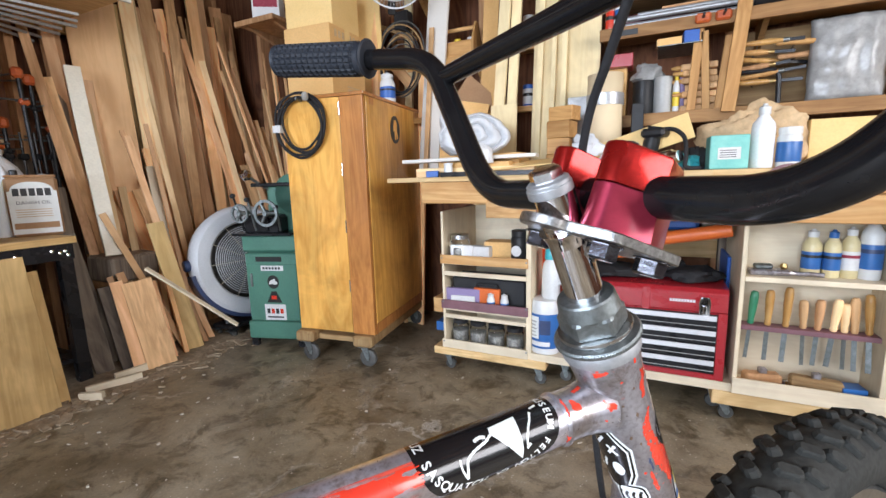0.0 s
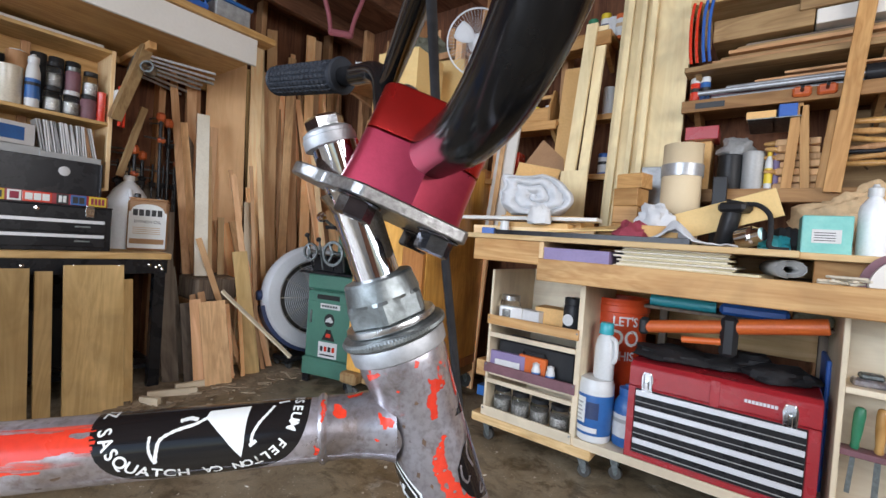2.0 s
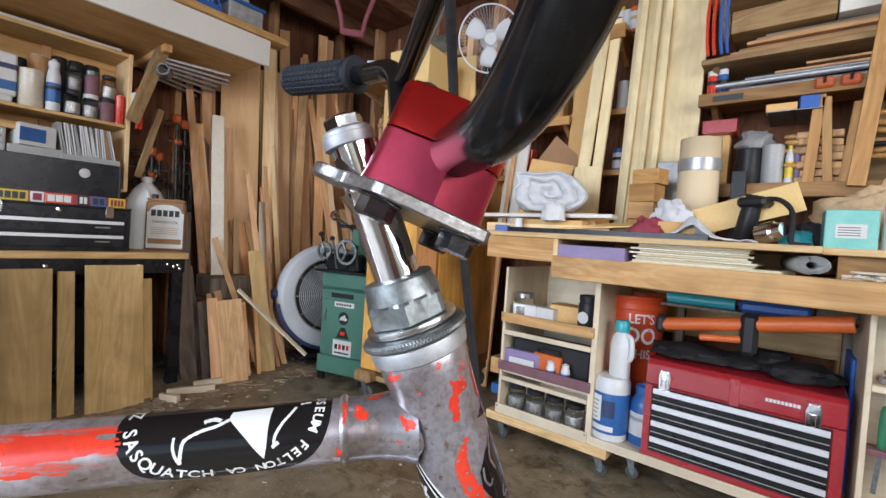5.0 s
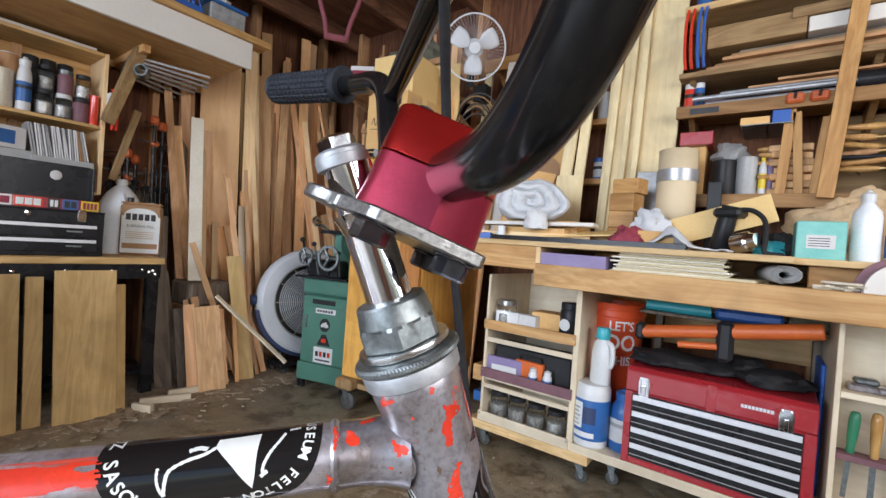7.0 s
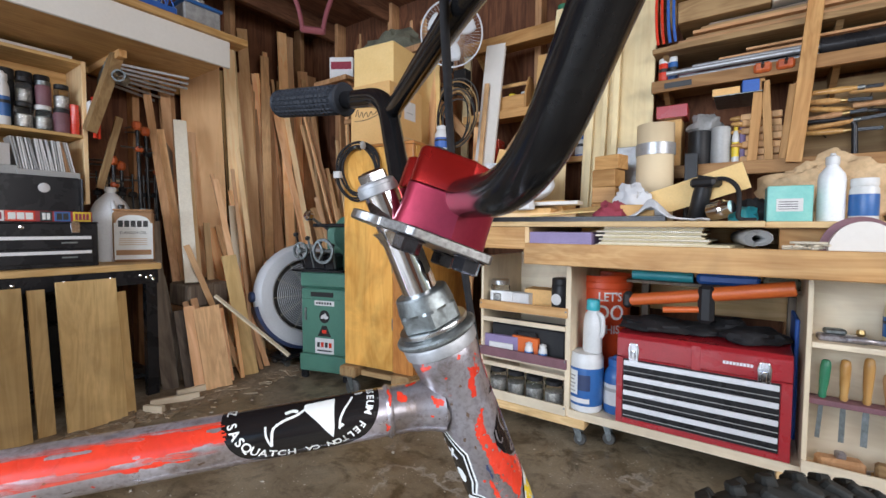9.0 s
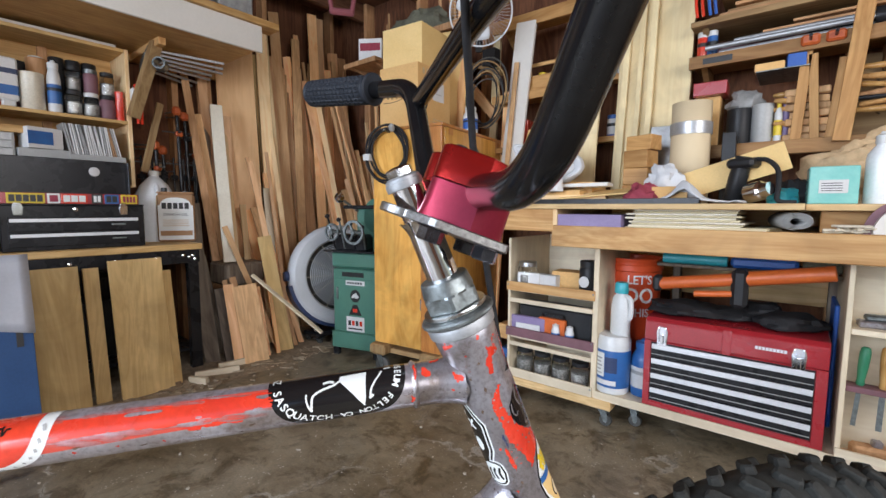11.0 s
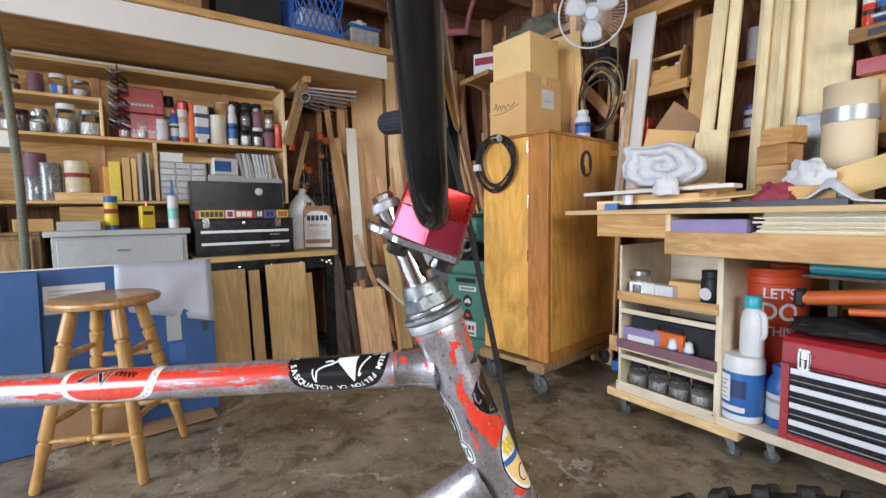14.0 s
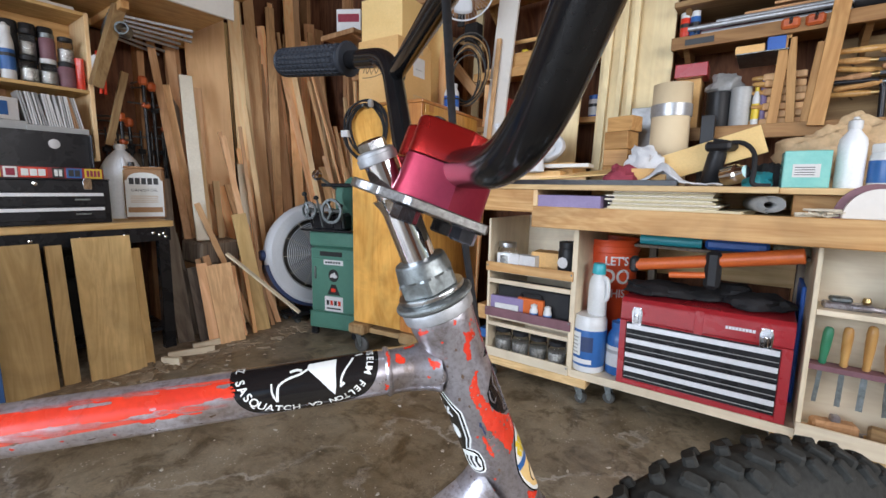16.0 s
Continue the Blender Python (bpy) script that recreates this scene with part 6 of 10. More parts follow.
# stuff stored between chest and bench
cl = thing("bar_clamp", (-0.235, 2.0, 0.630), 0, "orange pipe clamp lying under the bench", "clamp", rx=0)
part("clamp_pipe", rod((0, 0, 0), (0.26, -0.012, 0.044), 0.024, 20, None, None, 0.003), "orange_plastic", cl, "", True)
part("clamp_pipe", rod((0.29, -0.014, 0.050), (0.53, -0.030, 0.094), 0.026, 20, None, None, 0.003), "orange_plastic", cl, "", True)
part("clamp_jaw", box((0.245, -0.045, -0.058), (0.298, 0.020, 0.085), 0.014), "black_plastic", cl)
part("clamp_jaw", box((-0.022, -0.026, -0.030), (0.012, 0.026, 0.034), 0.010), "black_plastic", cl)
part("clamp_arm", rod((0.13, -0.03, -0.022), (0.25, -0.03, -0.008), 0.012, 12), "orange_plastic", cl, "", True)
sh = thing("under_shelf", (-0.25, 2.12, 0), 0, "board shelf under the bench with odds and ends", "shelf")
part("shelf_board", box((-0.02, -0.02, 0.690), (0.58, 0.26, 0.702), 0.001), "grey_wood", sh)
for x in (0.0, 0.545):
    part("shelf_post", box((x, 0.20, 0.159), (x + 0.03, 0.25, 0.6895), 0.002), "grey_wood", sh)
solo("rolled_mat", rod((-0.25, 2.125, 0.7245), (-0.02, 2.125, 0.7245), 0.022, 16), "teal", Matrix(), "rolled teal mat under the bench", "mat", "", "", True)
solo("folded_tarp", box((-0.01, 2.11, 0.7025), (0.20, 2.30, 0.745), 0.012), "blue", Matrix(), "folded blue tarp on the shelf", "tarp")
solo("folded_tarp", box((0.21, 2.11, 0.7025), (0.32, 2.30, 0.745), 0.012), "olive", Matrix(), "folded olive cloth on the shelf", "tarp")
solo("storage_bin", box((0.305, 2.1, 0.1585), (0.318, 2.34, 0.60), 0.004), "blue", Matrix(), "tall blue plastic panel beside the cart", "panel")

# ---- right rolling cart: bottles above, chisels below ----
rc = thing("rolling_cart", (0.318, 1.875, 0), 0, "birch rolling cart with glue bottles and chisels", "cart")
part("cart_base", box((-0.06, -0.004, 0.075), (0.47, 0.42, 0.128), 0.003), "pine_x", rc)
for x0, x1 in ((0.0, 0.014), (0.408, 0.43)):
    part("side_panel", box((x0, 0.0, 0.129), (x1, 0.40, 0.772), 0.0015), "birch", rc)
part("back_panel", box((0.015, 0.15, 0.129), (0.407, 0.16, 0.772), 0.001), "birch_x", rc)
part("shelf", box((0.015, 0.004, 0.552), (0.407, 0.149, 0.570), 0.001), "birch_x", rc)
part("shelf", box((0.015, 0.004, 0.130), (0.407, 0.149, 0.142), 0.001), "birch_x", rc)
part("front_lip", box((0.0, -0.010, 0.130), (0.43, -0.0005, 0.190), 0.0015), "birch_x", rc)
part("tool_rack", box((0.015, 0.03, 0.366), (0.407, 0.085, 0.384), 0.001), "maroon", rc, "dark drilled rack board")
for x, y in ((-0.02, 0.05), (0.42, 0.05), (-0.02, 0.37), (0.42, 0.37)):
    caster(rc, x, y, 0.075)
RX, RY = 0.318, 1.875
bottle((RX + 0.215, RY + 0.09, 0.5705), 0.028, 0.165, "glue", "plastic_white", "bottle of yellow wood glue with white cap", "label_blue", 0.5)
bottle((RX + 0.268, RY + 0.08, 0.5705), 0.024, 0.165, "glue", "label_blue", "bottle of wood glue with a blue cap", "label_blue", 0.5)
bottle((RX + 0.318, RY + 0.09, 0.5705), 0.026, 0.175, "glue", "plastic_white", "bottle of pale glue with a white cap", "paper", 0.5)
bottle((RX + 0.370, RY + 0.085, 0.5705), 0.031, 0.225, "plastic_white", "label_blue", "tall white glue bottle with blue label", "label_blue", 0.5)
pl = thing("hand_plane", (RX + 0.09, RY + 0.06, 0.5705), 6, "small old steel block plane on the shelf", "plane")
part("plane_body", box((-0.06, -0.02, 0), (0.06, 0.02, 0.022), 0.005), "steel_worn", pl)
part("plane_knob", lathe([(0.008, 0.022), (0.012, 0.03), (0.009, 0.042)], 14, None, Matrix.Translation((0.045, 0, 0))), "brass", pl, "", True)
part("plane_lever", box((-0.045, -0.016, 0.022), (0.01, 0.016, 0.040), 0.005), "zinc", pl)
solo("spokeshave", sweep(smooth_path([(-0.07, 0, 0.012), (-0.03, 0, 0.014), (0, 0.004, 0.012), (0.03, 0, 0.014), (0.07, 0, 0.012)]), 0.008, 8), "steel_worn", pose(RX + 0.17, RY + 0.035, 0.5705), "dark steel spokeshave on the shelf", "spokeshave", "", "", True)
rnd = random.Random(11)
for k, (x, hm, lh) in enumerate(((0.050, "green_plastic", 0.085), (0.102, "stool_wood", 0.09), (0.155, "stool_wood", 0.10), (0.205, "oak", 0.07), (0.245, "redwood", 0.075), (0.288, "pine", 0.08), (0.318, "pine", 0.07), (0.345, "oak", 0.085), (0.383, "stool_wood", 0.095))):
    ch = thing("chisel", (RX + x, RY + 0.057, 0.3845), rnd.uniform(-20, 20), "wood chisel with a turned handle hanging in the rack" if hm != "green_plastic" else "chisel with a green handle hanging in the rack", "chisel", "chisels in the rack", "", rnd.uniform(-3, 3), rnd.uniform(-4, 4))
    part("chisel_handle", lathe([(0.008, 0), (0.011, 0.006), (0.0095, 0.018), (0.0125, lh * 0.60), (0.0135, lh * 0.95), (0.0140, lh * 1.20), (0.0115, lh * 1.40), (0.007, lh * 1.45)], 16), hm, ch, "turned handle", True)
    part("chisel_blade", prism([(-0.006 - 0.001 * (k % 3), -0.135), (0.006 + 0.001 * (k % 3), -0.135), (0.006 + 0.001 * (k % 3), -0.035), (0.004, 0.0), (-0.004, 0.0), (-0.006 - 0.001 * (k % 3), -0.035)], -0.0015, 0.0015, None, pose(0, 0, 0, 90), 0.0004), "zinc", ch, "steel blade")
carton((RX + 0.352, RY + 0.05, 0.1425), (0.07, 0.06, 0.055), "label_blue", "small blue box on the cart floor", 8)
for k, (x, ln, rz, mt) in enumerate(((0.07, 0.12, 15, "oak"), (0.22, 0.16, -8, "stool_wood"), (0.17, 0.12, 30, "steel_worn"), (0.27, 0.10, 6, "stool_wood"), (0.12, 0.10, -25, "redwood"))):
    solo("file", lathe([(0.006, 0), (0.011, 0.01), (0.013, ln * 0.5), (0.010, ln * 0.9), (0.004, ln)], 14, None, pose(-ln / 2, 0, 0.013, 0, 90)), mt, pose(RX + x, RY + 0.07 + 0.006 * k, 0.1425 + 0.0, 0, 0, rz), "loose wooden tool handle on the cart floor", "tool handle", "", "", True)

for x, y, sz, mt, rz in ((0.255, 0.05, (0.15, 0.045, 0.066), "aged_x", -7), (0.10, 0.06, (0.12, 0.05, 0.056), "redwood", 12)):
    wp = thing("wood_plane", (RX + x, RY + y, 0.1646), rz, "old wooden smoothing plane among tools on the cart", "plane", "wooden planes")
    part("plane_stock", box((-sz[0] / 2, -sz[1] / 2, -0.022), (sz[0] / 2, sz[1] / 2, sz[2] - 0.022), 0.008), mt, wp)
    part("plane_wedge", box((-0.012, -0.012, sz[2] - 0.025), (0.014, 0.012, sz[2] - 0.002), 0.004), "steel_worn", wp)

# ---- on the workbench ----
FOAM = Matrix.Translation((-1.045, 1.85, 1.008)) @ pose(0, 0, 0, 0, -0.8, 6)
solo("foam_board", box((0, 0, 0.006), (0.62, 0.10, 0.022), 0.002), "white_paint", FOAM, "white painted board lying on scraps", "board")
plank("scrap_stick", (0.05, 0.03, 0.55), "pine", pose(-0.98, 1.88, 0.9635, 0, 90, 3), "thin pine stick under the white board", "stick")
carton((-0.70, 1.93, BT), (0.32, 0.10, 0.060), "cardboard", "flat cardboard box under the towel", 3)
carton((-0.72, 2.08, BT), (0.40, 0.16, 0.10), "cardboard", "low brown cardboard box on the bench", -2)
# rolled quilt: a soft solid roll whose ends show its coiled layers
tw = bmesh.new()
NA, NRAD = 96, 34


def roll_rim(a, k):
    """The roll's outline at an angle, as a fraction k of the way from its centre."""
    c, d = math.cos(a), math.sin(a)
    r = 1 + 0.07 * noise.noise((c * 1.3, d * 1.3, 4.0)) + 0.05 * noise.noise((c * 3.0, d * 3.0, 9.0))
    # one corner of the cloth sticks up
    r += 0.34 * math.exp(-((a - 2.35) / 0.20) ** 2)
    z = 0.098 * r * k * d
    return 0.158 * r * k * c, max(z, -0.078 - 0.006 * (1 - k))


for end, sgn in ((-0.13, -1), (0.13, 1)):
    rows = []
    for i in range(NRAD + 1):
        k = (i / NRAD) ** 0.9
        row = []
        for j in range(NA):
            a = 2 * math.pi * j / NA
            x, z = roll_rim(a, k)
            turn = (k * 2.7 - a / (2 * math.pi) + 0.25 * noise.noise((x * 14, z * 14, 2.0))) % 1.0
            puff = 0.034 * math.sqrt(max(0.0, math.sin(math.pi * turn))) * min(1.0, k * 3 + 0.3) + 0.012 * noise.noise((x * 30, z * 30, 6.0))
            edge = -0.030 * max(0.0, (k - 0.86) / 0.14) ** 2
            row.append(tw.verts.new((x, end + sgn * (puff + edge), z + 0.086)))
        rows.append(row)
    for p, q in zip(rows, rows[1:]):
        for j in range(NA):
            tw.faces.new((p[j], p[(j + 1) % NA], q[(j + 1) % NA], q[j]) if sgn > 0 else (p[j], q[j], q[(j + 1) % NA], p[(j + 1) % NA]))
    if sgn < 0:
        front_rim = rows[-1]
for j in range(NA):
    tw.faces.new((front_rim[j], rows[-1][j], rows[-1][(j + 1) % NA], front_rim[(j + 1) % NA]))
bmesh.ops.remove_doubles(tw, verts=tw.verts[:], dist=0.0002)
bmesh.ops.recalc_face_normals(tw, faces=tw.faces[:])
solo("towel", tw, "cloth", pose(-0.775, 2.06, 1.040, 0, 0, 26), "rolled white quilt on cardboard", "towel", "", "", True)
lump("crumpled_paper", (-0.65, 1.85, 1.0), (0.055, 0.035, 0.075), "paper", "crumpled white paper on the bench", "paper", 3, 10, 0.3)
bottle((-0.80, 1.835, BT), 0.020, 0.062, "plastic_white", "plastic_white", "small white plastic cup on the bench", None, 0.9, "", "cup", 0.1)
carton((-0.878, 1.835, BT), (0.055, 0.045, 0.028), "blue", "small blue tape dispenser on the bench", 20)
solo("straightedge", box((-0.82, 1.79, BT), (-0.08, 1.835, BT + 0.020), 0.001), "black_steel", Matrix(), "long dark steel bar on the bench edge", "steel bar")
SH = Matrix.Translation((-0.62, 1.86, BT + 0.020)) @ pose(0, 0, 0, 8, -4, 2)
solo("manila_sheet", box((0, 0, 0), (0.32, 0.20, 0.006), 0.001), "manila", SH, "sheet of yellowish fibreboard lying on the bench", "sheet")
carton((-0.45, 2.0, BT), (0.30, 0.10, 0.05), "pine_x", "short pine offcut under the sheet", 2, "offcut", "wood offcut")
lump("rag", (-0.285, 1.875, BT + 0.0), (0.055, 0.045, 0.075), "rag_red", "crumpled dark red rag on the bench", "rag", 5, 30, 0.5)
carton((-0.20, 1.92, BT), (0.12, 0.08, 0.065), "cardboard", "small brown carton beside the rag", 12)


def draped(name, loc, sx, sy, hfun, material, label, category, rz=0.0, thick=0.004):
    b = bmesh.new()
    nx, ny = 26, 14
    g = [[b.verts.new(((i / nx - 0.5) * sx, (j / ny - 0.5) * sy * (0.7 + 0.3 * math.sin(i * 0.5)), hfun(i / nx, j / ny))) for j in range(ny + 1)] for i in range(nx + 1)]
    for i in range(nx):
        for j in range(ny):
            b.faces.new((g[i][j], g[i + 1][j], g[i + 1][j + 1], g[i][j + 1]))
    o = solo(name, b, material, pose(*loc, 0, 0, rz), label, category, "", "", True)
    s = o.modifiers.new("thick", "SOLIDIFY")
    s.thickness = thick
    return o


draped("sandpaper_sheet", (-0.465, 1.815, 0.8565), 0.23, 0.07, lambda u, v: 0.004 + 0.030 * abs(u - 0.55) ** 1.5 * 4 * (0.5 + 0.5 * v), "thin_sheet", "curled grey blue sandpaper on the shelf", "sandpaper", 2, 0.002)
draped("cloth", (-0.12, 1.88, BT), 0.32, 0.15, lambda u, v: 0.006 + 0.075 * math.exp(-((u - 0.45) / 0.16) ** 2) * (0.6 + 0.4 * math.sin(v * 5)) + 0.012 * abs(noise.noise((u * 9, v * 5, 2.2))), "cloth", "crumpled white cloth with hanging folds on the bench", "cloth", -4)
lump("cloth", (-0.245, 2.02, BT + 0.065), (0.065, 0.045, 0.085), "cloth", "bunched white cloth on the bench", "cloth", 8, 0, 0.5)
carton((-0.235, 2.03, BT), (0.15, 0.10, 0.064), "cardboard", "small brown carton under a cloth", 2)
# stacked wooden blocks
blocks = ((-0.365, 2.12, 0.105, 0.085), (-0.372, 2.12, 0.100, 0.070), (-0.362, 2.12, 0.105, 0.075))
z = BT
for k, (x, y, w, h) in enumerate(blocks):
    solo("wood_block", box((-w / 2, -0.05, 0), (w / 2, 0.05, h), 0.003), ("amber", "amber_x", "amber_x")[k], pose(x, y, z, 0, 0, (-8, 4, -12)[k]), "short fir block stacked on the bench", "wood block", "stacked blocks")
    z += h + 0.0005
carton((-0.352, 2.12, z), (0.115, 0.08, 0.062), "amber_x", "pine block lying on the stack", -18, "wood_block", "wood block", "stacked blocks")
# cardboard roll with tape
cr = thing("cardboard_roll", (-0.195, 2.24, BT), 0, "roll of cream cardboard held with silver tape", "cardboard roll")
b = bmesh.new()
prev = None
for k in range(120):
    a = k * 2 * math.pi / 40
    r = 0.071 + 0.0022 * a / (2 * math.pi)
    row = [b.verts.new((r * math.cos(a), r * math.sin(a), z2)) for z2 in (0.0, 0.43)]
    if prev:
        b.faces.new((prev[0], row[0], row[1], prev[1]))
    prev = row
rb = part("cardboard_tube", b, "tan_card", cr, "", True)
s = rb.modifiers.new("thick", "SOLIDIFY")
s.thickness = 0.002
b = lathe([(0.0795, 0.295), (0.0805, 0.296), (0.0805, 0.345), (0.0795, 0.346)], 40, None, None, False)
part("tape_band", b, "tape", cr, "silver duct tape band", True)
carton((-0.06, 2.31, BT), (0.05, 0.09, 0.30), "black_plastic", "tall black carton behind the cardboard roll", 4)
carton((-0.31, 2.34, BT), (0.13, 0.06, 0.36), "bag_clear", "roll of clear plastic sheeting standing on the bench", 4, "plastic_sheeting", "plastic sheeting")
plank("leaning_board", (0.10, 0.008, 0.40), "manila", pose(-0.235, 2.05, BT + 0.05, 0, 72, 0), "cardboard strip leaning on the bench clutter", "cardboard strip")
# drill press vice, angle grinder
gr = thing("angle_grinder", (0.03, 2.02, BT), -20, "black angle grinder with a steel head on the bench", "grinder")
part("grinder_body", lathe([(0.024, 0), (0.030, 0.01), (0.031, 0.10), (0.026, 0.15), (0.030, 0.165)], 24, None, pose(-0.045, 0.0, 0.012, 0, 12)), "black_plastic", gr, "", True)
part("grinder_guard", box((-0.055, -0.04, 0.13), (0.035, 0.035, 0.165), 0.01), "black_plastic", gr)
part("grinder_head", lathe([(0.026, 0), (0.034, 0.008), (0.034, 0.055), (0.026, 0.06), (0.022, 0.085)], 24, None, pose(0.02, -0.03, 0.036, 0, 78, -15)), "chrome", gr, "steel gear head", True)
part("grinder_cord", sweep(smooth_path([(0.01, 0, 0.16), (0.06, 0.0, 0.155), (0.10, -0.01, 0.12), (0.115, -0.03, 0.06), (0.12, -0.04, 0.012), (0.16, -0.01, 0.006)]), 0.008, 10), "black_rubber", gr, "", True)
part("grinder_foot", box((-0.08, -0.05, 0.0), (0.02, 0.04, 0.014), 0.004), "black_plastic", gr)
lump("tool_bag", (0.17, 2.14, BT), (0.06, 0.05, 0.09), "black_rubber", "dark soft tool pouch on the bench", "pouch", 14)
lump("glove", (0.135, 2.07, BT), (0.05, 0.04, 0.06), "teal", "pale blue work glove on the bench", "glove", 17, 0, 0.45)
mb = thing("mint_box", (0.265, 2.03, BT), 3, "shiny mint green carton with white label", "box")
part("carton_body", box((-0.062, -0.05, 0), (0.062, 0.05, 0.122), 0.003), "mint", mb)
part("paper_label", box((-0.036, -0.0512, 0.035), (0.036, -0.0502, 0.078), 0.0002), "paper", mb, "white printed label")
for k in range(4):
    part("label_bar", box((-0.030, -0.0518, 0.042 + 0.008 * k), (0.022, -0.0513, 0.0445 + 0.008 * k)), "ink", mb)
bottle((0.385, 2.10, BT), 0.038, 0.235, "cloudy", "plastic_white", "tall cloudy plastic bottle on the bench", None, 0.45)
jr = jar((0.468, 2.10, BT), 0.038, 0.145, "clear jar with a white lid and blue label", "plastic_white", "plastic_white")
part("paper_label", lathe([(0.0385, 0.02), (0.0390, 0.022), (0.0390, 0.09), (0.0385, 0.092)], 20, None, None, False), "label_blue", jr, "blue label", True)
lump("paper_bag", (0.40, 2.29, BT), (0.18, 0.08, 0.235), "kraft", "crumpled brown paper bag on the bench", "paper bag", 31, 4, 0.36, "", 72)
carton((0.66, 2.30, BT), (0.20, 0.08, 0.18), "manila", "cream cardboard box on the bench", 3)
carton((0.86, 2.25, BT), (0.16, 0.12, 0.14), "cardboard", "brown cardboard box on the bench", -6)

# ---- sheets and boards standing behind the bench ----
def leaning(name, x, y, w, d, h, z0, material, label, lean=4.0, tilt=0.0, rz=0.0, category="board", group="boards behind the bench"):
    return plank(name, (w, d, h), material, Matrix.Translation((x, y, z0)) @ pose(0, 0, 0, -lean, tilt, rz), label, category, group, 0.0015)


leaning("pine_board", -0.755, 2.33, 0.058, 0.020, 1.14, BT, "maple", "pale pine strip leaning behind the bench", 4, 3.0)
leaning("pine_board", -0.690, 2.36, 0.050, 0.020, 1.13, BT, "maple", "pale pine strip leaning behind the bench", 4, 2.2)
leaning("plywood_sheet", -0.50, 2.40, 0.16, 0.012, 1.6, BT, "maple", "tall pale plywood sheet behind the bench", 3, 1.0)
leaning("pine_board", -0.545, 2.375, 0.030, 0.018, 1.6, BT, "maple", "pale pine strip leaning on plywood", 3, 1.4)
leaning("pine_board", -0.470, 2.37, 0.022, 0.018, 1.6, BT, "maple", "pale pine strip leaning on plywood", 3, 1.0)
leaning("pine_board", -0.415, 2.375, 0.026, 0.018, 1.6, BT, "maple", "pale pine strip leaning on plywood", 3, 0.6)
leaning("plywood_sheet", -0.335, 2.42, 0.175, 0.018, 1.6, BT, "maple", "broad pale pine board behind the bench", 3, 0.3)
leaning("plywood_offcut", -0.70, 2.30, 0.14, 0.012, 0.36, BT, "maple", "small pale plywood offcut standing on the bench", 4, 0.0)
leaning("brown_sheet", -0.845, 2.42, 0.085, 0.006, 0.95, BT, "cardboard", "tall strip of brown cardboard behind the bench", 3, 2.0, 0, "cardboard")
leaning("brown_sheet", -1.02, 2.36, 0.26, 0.006, 0.42, BT, "cardboard", "brown cardboard sheet leaning behind the towel", 6, 12.0, 0, "cardboard")
leaning("white_board", -1.175, 2.36, 0.125, 0.018, 1.05, BT, "white_paint", "tall white painted board leaning on the wall", 3, 4.5)
leaning("thin_strip", -1.180, 2.33, 0.028, 0.010, 0.82, BT, "oak", "thin wooden strip leaning on the white board", 3, 3.5)
leaning("pine_board", -1.32, 2.45, 0.05, 0.02, 1.65, 0.0, "fir", "narrow fir board leaning behind the cabinet", 2, 2)
leaning("pine_board", -1.40, 2.47, 0.05, 0.02, 2.1, 0.0, "maple", "narrow pale board leaning behind the cabinet", 2, 1)

# ---- shelves on the north wall ----
def shelf_run(x0, x1, z, d, material, label, h=0.045, y1=2.63):
    s = thing("wall_shelf", (x0, y1 - d, z), 0, label, "shelf")
    part("shelf_board", box((0, 0.0, 0), (x1 - x0, d, 0.02), 0.002), material, s)
    part("shelf_edge", box((0, -0.022, -h + 0.02), (x1 - x0, -0.0005, 0.021), 0.002), material, s)
    nb = max(2, int((x1 - x0) / 0.6) + 1)
    for k in range(nb):
        x = 0.05 + (x1 - x0 - 0.1) * k / (nb - 1)
        part("shelf_bracket", prism([(0.02, 0), (d, 0), (d, -0.12)], -0.012, 0.012, None, Matrix.Translation((x, 0, -0.0005)) @ Matrix(((0, 0, 1, 0), (1, 0, 0, 0), (0, 1, 0, 0), (0, 0, 0, 1))), 0.001), material, s)
    return s


shelf_run(-1.32, -0.86, 1.585, 0.20, "amber_x", "short fir shelf with a tool tray")
shelf_run(-1.32, -0.60, 2.020, 0.20, "amber_x", "upper fir shelf on the wall", 0.07)
# the next two shelves carry their shade in a darker amber
shelf_run(-0.24, 2.3, 1.190, 0.25, "shaded_amber_x", "long fir shelf above the bench", 0.055)
shelf_run(-0.24, 2.3, 1.585, 0.25, "shaded_amber_x", "long fir shelf with rods and clamps", 0.052)
shelf_run(-0.24, 2.3, 1.735, 0.25, "aged_x", "long pine shelf with stacked lumber", 0.022)
shelf_run(-0.24, 2.3, 2.05, 0.22, "pine_x", "top pine shelf with cans and jars", 0.03)
# tray of tools on the short shelf
tray = thing("tool_tote", (-1.02, 2.50, 1.6055), 0, "open wooden tool tote with a handle", "tote")
part("tote_floor", box((-0.10, -0.07, 0), (0.10, 0.07, 0.012), 0.001), "amber_x", tray)
for y in (-0.07, 0.058):
    part("tote_side", box((-0.10, y, 0.012), (0.10, y + 0.012, 0.085), 0.002), "amber_x", tray)
for x in (-0.112, 0.10):
    part("tote_end", prism([(-0.07, 0), (0.07, 0), (0.07, 0.085), (0.02, 0.19), (-0.02, 0.19), (-0.07, 0.085)], 0, 0.012, None, Matrix.Translation((x, 0, 0)) @ Matrix(((0, 0, 1, 0), (1, 0, 0, 0), (0, 1, 0, 0), (0, 0, 0, 1))), 0.0015), "amber", tray)
